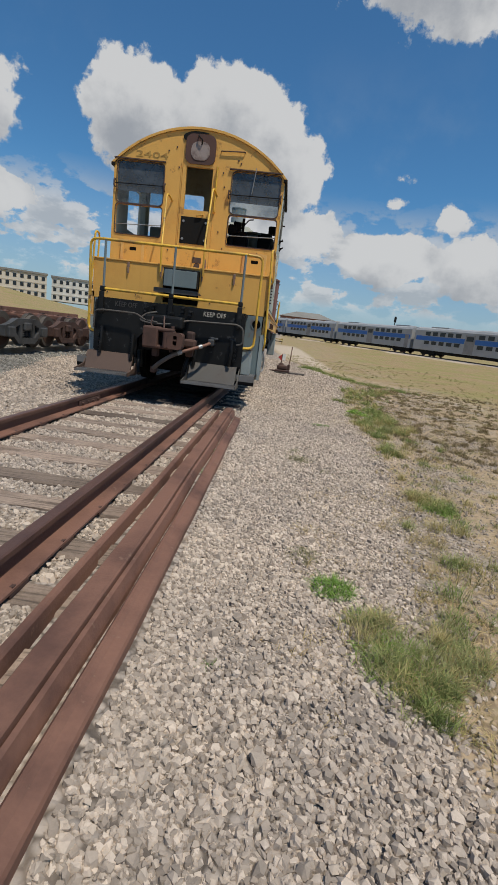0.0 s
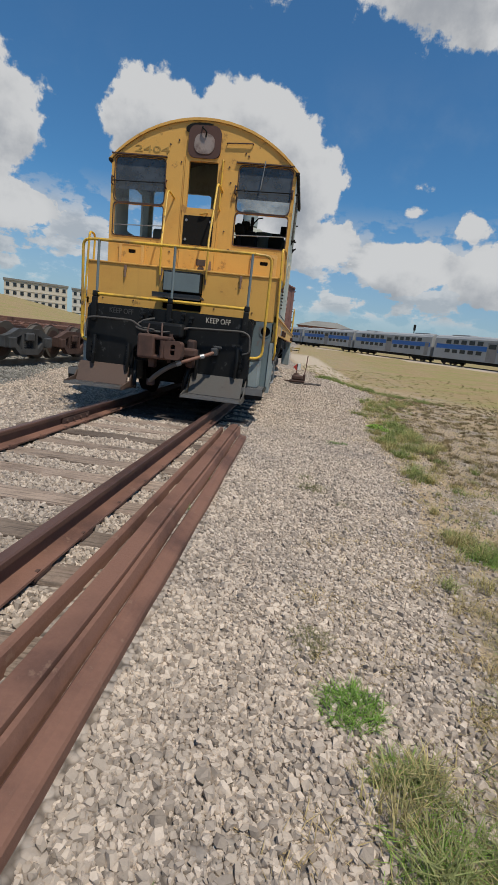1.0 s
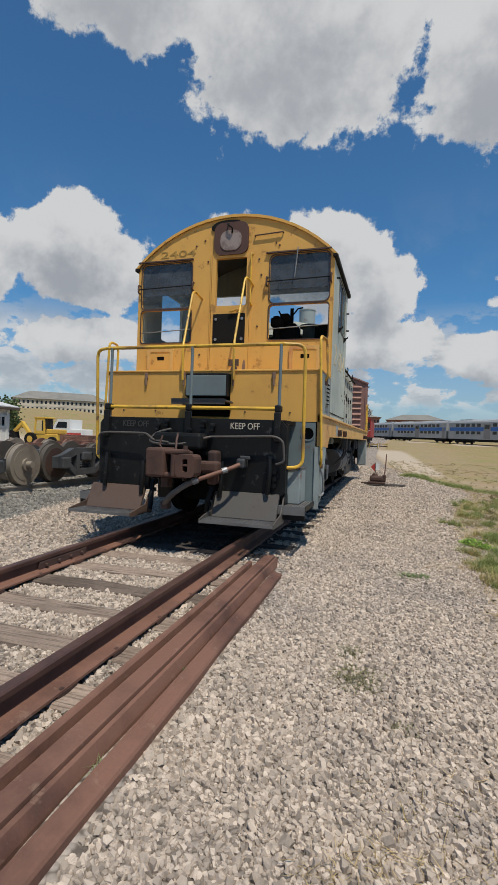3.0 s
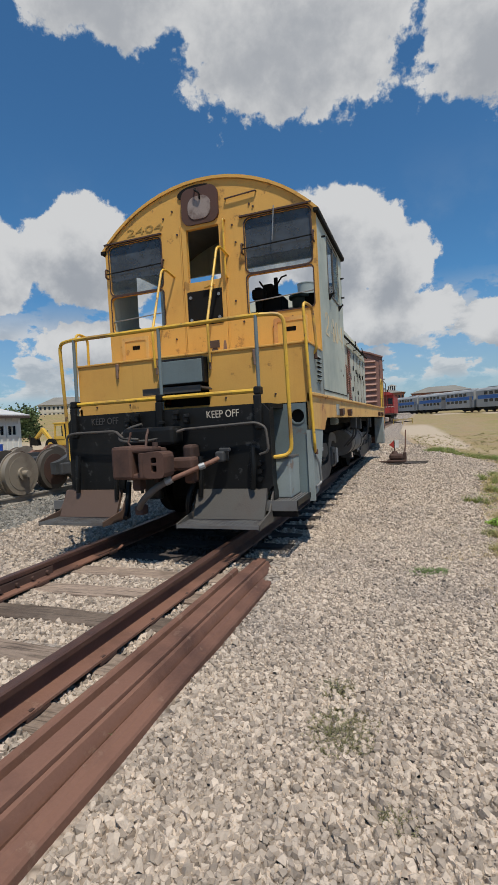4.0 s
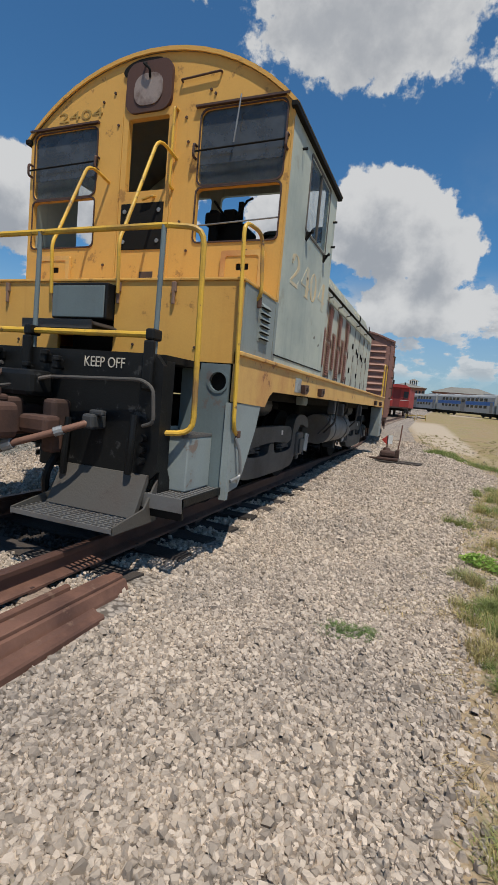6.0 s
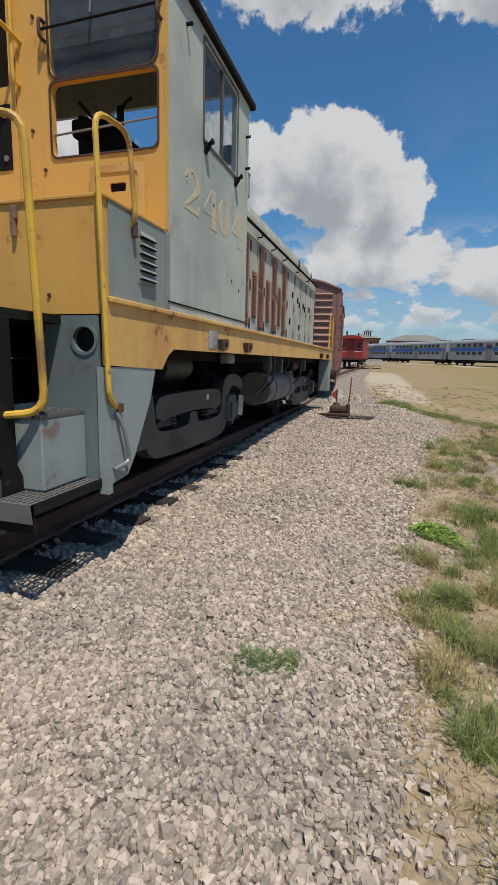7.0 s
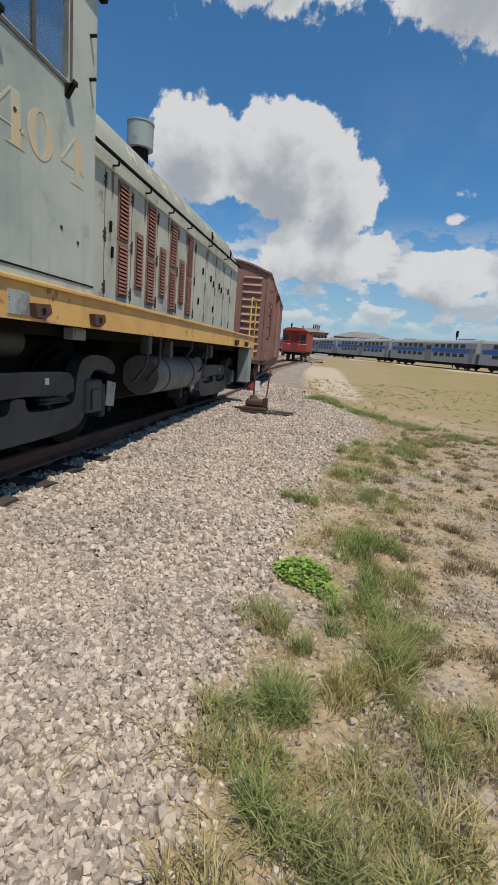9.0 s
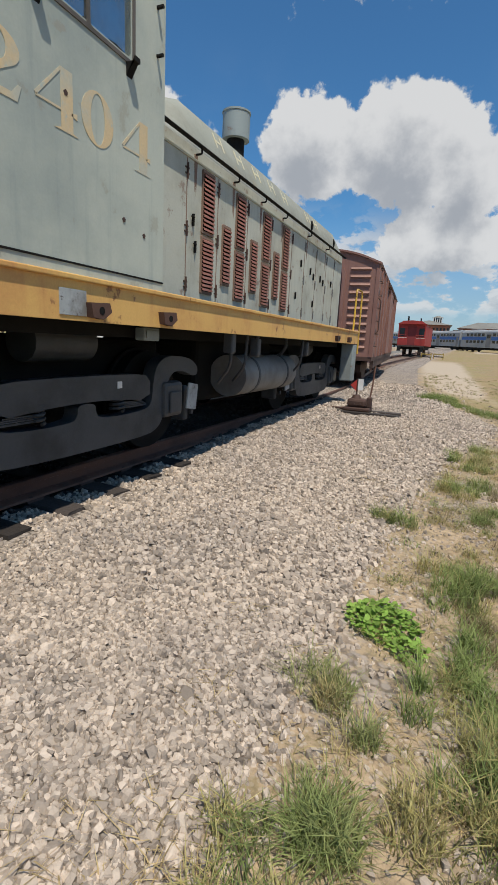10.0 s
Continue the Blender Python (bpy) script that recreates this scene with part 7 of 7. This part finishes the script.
mast = thing("signal_mast", mx, my, float(ground_z(mx, my)), "dark signal mast behind the coaches", "mast")
part("pole", rod(B(), (mx, my, float(ground_z(mx, my)) - 0.2), (mx, my, 9.0), 0.10, 10), DARK, mast)
part("signal_head", box(B(), mx - 0.25, mx + 0.25, my - 0.2, my + 0.2, 8.1, 9.4, 0.08), BLACK, mast)


# ---- buildings ----
def shed():
    x1, y0, y1, g = -15.8, 2.0, 20.0, 0.2
    x0, eave, ridge = -24.0, 2.6, 3.4
    root = thing("metal_shed", x1, y1, g, "low white corrugated metal building with small windows", "shed")
    wins = [(y, y + 0.5) for y in (4.0, 6.0, 8.0, 10.2, 12.0, 13.6, 14.6, 15.6, 16.62, 18.58, 19.24)]
    door = (17.54, 18.45)
    wz = (1.80, 2.24)
    wall = part("wall", pierced([(y0, g - 0.1), (y1, g - 0.1), (y1, eave), (y0, eave)], [[(a, wz[0]), (b, wz[0]), (b, wz[1]), (a, wz[1])] for a, b in wins] + [[(door[0], g), (door[1], g), (door[1], 2.36), (door[0], 2.36)]], "x", x1 - 0.1, x1), WHITEWALL, root)
    bm = B()
    n = 58
    for k in range(n):
        y = y0 + (y1 - y0) * (k + 0.5) / n
        if any(a - 0.1 < y < b + 0.1 for a, b in wins) or door[0] - 0.1 < y < door[1] + 0.1:
            box(bm, x1, x1 + 0.03, y - 0.04, y + 0.04, 2.44, eave)
            if not door[0] - 0.1 < y < door[1] + 0.1:
                box(bm, x1, x1 + 0.03, y - 0.04, y + 0.04, g, 1.7)
        else:
            box(bm, x1, x1 + 0.03, y - 0.04, y + 0.04, g, eave)
    tagged(part("cladding_ribs", bm, WHITEWALL, wall), kind="stuff")
    for a, b in wins:
        w = part("window", pierced([(a - 0.06, wz[0] - 0.06), (b + 0.06, wz[0] - 0.06), (b + 0.06, wz[1] + 0.06), (a - 0.06, wz[1] + 0.06)], [[(a + 0.03, wz[0] + 0.03), ((a + b) / 2 - 0.02, wz[0] + 0.03), ((a + b) / 2 - 0.02, wz[1] - 0.03), (a + 0.03, wz[1] - 0.03)], [((a + b) / 2 + 0.02, wz[0] + 0.03), (b - 0.03, wz[0] + 0.03), (b - 0.03, wz[1] - 0.03), ((a + b) / 2 + 0.02, wz[1] - 0.03)]], "x", x1 - 0.02, x1 + 0.04), WHITEWALL, root)
        part("pane", box(B(), x1 - 0.07, x1 - 0.05, a, b, *wz), COACHGLASS, w)
    d = part("door", box(B(), x1 - 0.08, x1 - 0.03, door[0], door[0] + 0.48, g, 2.36), BROWNDOOR, root)
    part("door", box(B(), x1 - 0.08, x1 - 0.03, door[1] - 0.48, door[1], g, 2.36), BROWNDOOR, root)
    part("end_wall", prism(B(), [(x0, g - 0.1), (x1 - 0.1, g - 0.1), (x1 - 0.1, eave), ((x0 + x1) / 2, ridge), (x0, eave)], "y", y1 - 0.1, y1), WHITEWALL, root)
    part("end_wall", prism(B(), [(x0, g - 0.1), (x1 - 0.1, g - 0.1), (x1 - 0.1, eave), ((x0 + x1) / 2, ridge), (x0, eave)], "y", y0, y0 + 0.1), WHITEWALL, root)
    part("back_wall", box(B(), x0, x0 + 0.1, y0 + 0.1, y1 - 0.1, g - 0.1, eave), WHITEWALL, root)
    mid = (x0 + x1) / 2
    part("roof", prism(B(), [(x0 - 0.4, eave - 0.02), (mid, ridge + 0.1), (x1 + 0.25, eave - 0.02), (x1 + 0.25, eave + 0.1), (mid, ridge + 0.24), (x0 - 0.4, eave + 0.1)], "y", y0 - 0.3, y1 + 0.3), ROOFWHITE, root, "white metal roof")
    part("gutter", box(B(), x1 + 0.20, x1 + 0.30, y0 - 0.3, y1 + 0.3, eave - 0.06, eave + 0.06, 0.02), BROWNDOOR, root)


shed()


def long_building(az0, az1, dist, z0, eave, ridge, rows, cols, wall_mt, roof_mt, label, name="office_building", flat=False):
    """A far building across the sight line between two bearings from the path."""
    p0 = Vector((0.7 + dist * math.sin(radians(az0)), 2.0 + dist * math.cos(radians(az0))))
    p1 = Vector((0.7 + dist * math.sin(radians(az1)), 2.0 + dist * math.cos(radians(az1))))
    w = (p1 - p0).length
    turn = math.degrees(math.atan2(p1.y - p0.y, p1.x - p0.x))
    root = thing(name, 0, 0, 0, label, "building")
    part("wall", box(B(), 0, w, 0, 22, z0, eave), wall_mt, root)
    if flat:
        part("roof", box(B(), -0.4, w + 0.4, -0.4, 22.4, eave, eave + 0.8), roof_mt, root)
    else:
        bm = B()
        lo = [bm.verts.new(p) for p in ((-1, -1, eave), (w + 1, -1, eave), (w + 1, 23, eave), (-1, 23, eave))]
        hi = [bm.verts.new(p) for p in ((9, 11, ridge), (w - 9, 11, ridge))]
        for f in ((lo[0], lo[1], hi[1], hi[0]), (lo[1], lo[2], hi[1]), (lo[2], lo[3], hi[0], hi[1]), (lo[3], lo[0], hi[0]), lo[::-1]):
            bm.faces.new(f)
        part("roof", bm, roof_mt, root)
    h = (eave - z0) / rows
    for r in range(rows):
        part("string_course", box(B(), -0.1, w + 0.1, -0.15, 0.0, z0 + h * (r + 1) - 0.5, z0 + h * (r + 1) - 0.2), wall_mt, root)
        for c in range(cols):
            x = w * (c + 0.5) / cols
            part("window", box(B(), x - w / cols * 0.24, x + w / cols * 0.24, -0.08, 0.05, z0 + h * r + h * 0.28, z0 + h * r + h * 0.74), COACHGLASS, root)
    root.matrix_basis = pose(p0.x, p0.y, 0, 0, 0, turn)
    return root


long_building(-43.2, -33.4, 330, 9.0, 21.5, 27.0, 3, 22, FARWALL, FARROOF, "long cream three-storey building with grey hipped roof")
long_building(-33.0, -26.9, 240, 6.0, 16.2, 18, 3, 9, FARWALL, FARROOF, "pale modern apartment block with rows of windows", "apartment_block", True)
long_building(-26.4, -20.0, 250, 6.0, 16.4, 18, 3, 10, material("block_white", (0.62, 0.60, 0.55), 0.8, scale=0.4, bump=0), FARROOF, "white apartment block with dark windows", "apartment_block", True)
long_building(-6.0, -1.8, 260, 3.0, 14.4, 17.0, 2, 12, REDBRICK, FARROOF, "low brick depot with a grey roof")
long_building(-1.0, 5.2, 300, 3.0, 15.0, 18.8, 2, 14, REDBRICK, FARROOF, "long brick building under a grey hipped roof")
ca = radians(-3.2)
qx, qy = 0.7 + 262 * math.sin(ca), 12 + 262 * math.cos(ca)
cup = thing("cupola_tower", qx, qy, 3.0, "white cupola with arched openings over brick", "tower")
part("base", box(B(), qx - 2.6, qx + 2.6, qy - 3, qy + 3, 3.0, 15.6), REDBRICK, cup)
part("roof", rod(B(), (qx, qy, 18.4), (qx, qy, 19.4), 2.9, 8, 0.5), FARROOF, cup)
for k in range(5):
    part("column", box(B(), qx - 2 + 1.0 * k - 0.2, qx - 2 + 1.0 * k + 0.2, qy - 2.6, qy - 2.2, 15.6, 18.4), TRUCKWHITE, cup)
part("lantern_core", box(B(), qx - 1.9, qx + 1.9, qy - 1.8, qy + 2, 15.6, 18.4), COACHGLASS, cup)


# ---- machines and trees on the left ----
def backhoe(x, y):
    z = float(ground_z(x, y))
    root = thing("backhoe", x, y, z, "parked yellow backhoe with folded arm", "construction machine")
    part("chassis", box(B(), x - 2.0, x + 2.0, y - 0.7, y + 0.7, z + 0.6, z + 1.3, 0.1), MACHINE, root)
    part("hood", box(B(), x + 0.5, x + 2.2, y - 0.6, y + 0.6, z + 1.3, z + 1.8, 0.1), MACHINE, root)
    cab = part("cab", pierced([(x - 0.9, z + 1.3), (x + 0.5, z + 1.3), (x + 0.4, z + 2.9), (x - 0.8, z + 2.9)], [[(x - 0.7, z + 1.6), (x + 0.3, z + 1.6), (x + 0.25, z + 2.7), (x - 0.65, z + 2.7)]], "y", y - 0.75, y - 0.65), MACHINE, root)
    part("cab_roof", box(B(), x - 0.95, x + 0.55, y - 0.8, y + 0.8, z + 2.9, z + 3.05, 0.04), MACHINE, root)
    part("cab_back", box(B(), x - 0.8, x + 0.4, y + 0.3, y + 0.6, z + 1.3, z + 2.9), COACHGLASS, root)
    arm = part("arm", prism(B(), [(x - 1.8, z + 1.2), (x - 3.0, z + 2.6), (x - 4.2, z + 1.5), (x - 4.0, z + 1.3), (x - 3.0, z + 2.2), (x - 2.0, z + 1.0)], "y", y - 0.2, y + 0.2), MACHINE, root)
    part("bucket", prism(B(), [(x - 4.4, z + 1.6), (x - 3.9, z + 1.5), (x - 3.7, z + 0.7), (x - 4.5, z + 0.8)], "y", y - 0.4, y + 0.4), DARK, root)
    for dx, r in ((-1.2, 0.7), (1.5, 0.5)):
        for o in (-1, 1):
            w = part("wheel", rod(B(), (x + dx, y + o * 0.6, z + r), (x + dx, y + o * 1.0, z + r), r, 24), DARK, root)
            part("rim", rod(B(), (x + dx, y + o * 1.0, z + r), (x + dx, y + o * 1.02, z + r), r * 0.5, 16), MACHINE, w)
    root.matrix_basis = root.matrix_basis @ Matrix.Scale(0.8, 4)


def white_truck(x, y):
    z = float(ground_z(x, y))
    root = thing("white_truck", x, y, z, "parked white utility truck with red stripe", "truck")
    part("box_body", box(B(), x + 0.2, x + 1.7, y - 1.1, y + 1.1, z + 0.8, z + 1.7, 0.08), TRUCKWHITE, root)
    part("cab", prism(B(), [(x - 2.2, z + 0.7), (x + 0.15, z + 0.7), (x + 0.15, z + 2.8), (x - 1.5, z + 2.8), (x - 2.2, z + 1.8)], "y", y - 1.15, y + 1.15), TRUCKWHITE, root)
    part("side_window", prism(B(), [(x - 1.75, z + 1.8), (x - 0.2, z + 1.8), (x - 0.2, z + 2.5), (x - 1.4, z + 2.5)], "y", y - 1.17, y - 1.155), COACHGLASS, root)
    part("stripe", box(B(), x - 2.1, x + 1.7, y - 1.165, y - 1.155, z + 1.05, z + 1.25), REDTARGET, root)
    for dx in (-1.2, 1.0):
        for o in (-1, 1):
            part("wheel", rod(B(), (x + dx, y + o * 0.9, z + 0.5), (x + dx, y + o * 1.18, z + 0.5), 0.5, 24), DARK, root)
    root.matrix_basis = root.matrix_basis @ Matrix.Scale(0.85, 4)


backhoe(-27.6, 36.5)
white_truck(-29.6, 43.0)


def tree(x, y, h, spread, seed):
    rnd = random.Random(seed)
    z = float(ground_z(x, y))
    root = thing("tree", x, y, z, "dark green leafy tree beside the shed", "tree", "trees behind the yard")
    bm = rod(B(), (x, y, z - 0.1), (x, y, z + h * 0.45), 0.14, 8, 0.08)
    tips = []
    for k in range(9):
        a = rnd.uniform(0, 6.28)
        t = (x + spread * 0.7 * math.cos(a) * rnd.uniform(0.4, 1), y + spread * 0.7 * math.sin(a) * rnd.uniform(0.4, 1), z + h * rnd.uniform(0.5, 0.95))
        rod(bm, (x, y, z + h * rnd.uniform(0.25, 0.42)), t, 0.05, 5, 0.02)
        tips.append(t)
    part("trunk", bm, BARK, root)
    vs, fs = [], []
    for k in range(2600):
        c = rnd.choice(tips)
        p = Vector((rnd.gauss(c[0], spread * 0.22), rnd.gauss(c[1], spread * 0.22), rnd.gauss(c[2], h * 0.10)))
        u = Vector((rnd.gauss(0, 1), rnd.gauss(0, 1), rnd.gauss(0, 1))).normalized() * rnd.uniform(0.06, 0.14)
        v = u.orthogonal() * rnd.uniform(0.5, 0.9)
        i = len(vs)
        vs += [p - u, p + v, p + u, p - v]
        fs.append((i, i + 1, i + 2, i + 3))
    me = bpy.data.meshes.new("crown")
    me.from_pydata(vs, [], fs)
    me.materials.append(LEAF)
    cr = new("crown", me)
    adopt(cr, root)
    tagged(cr, kind="stuff")


for k, (x, y, h, s) in enumerate(((-36, 37.0, 3.9, 2.2), (-34.2, 37.5, 3.7, 2.0), (-33.4, 38.5, 3.3, 1.6), (-39, 38, 3.8, 2.4))):
    tree(x, y, h, s, 40 + k)
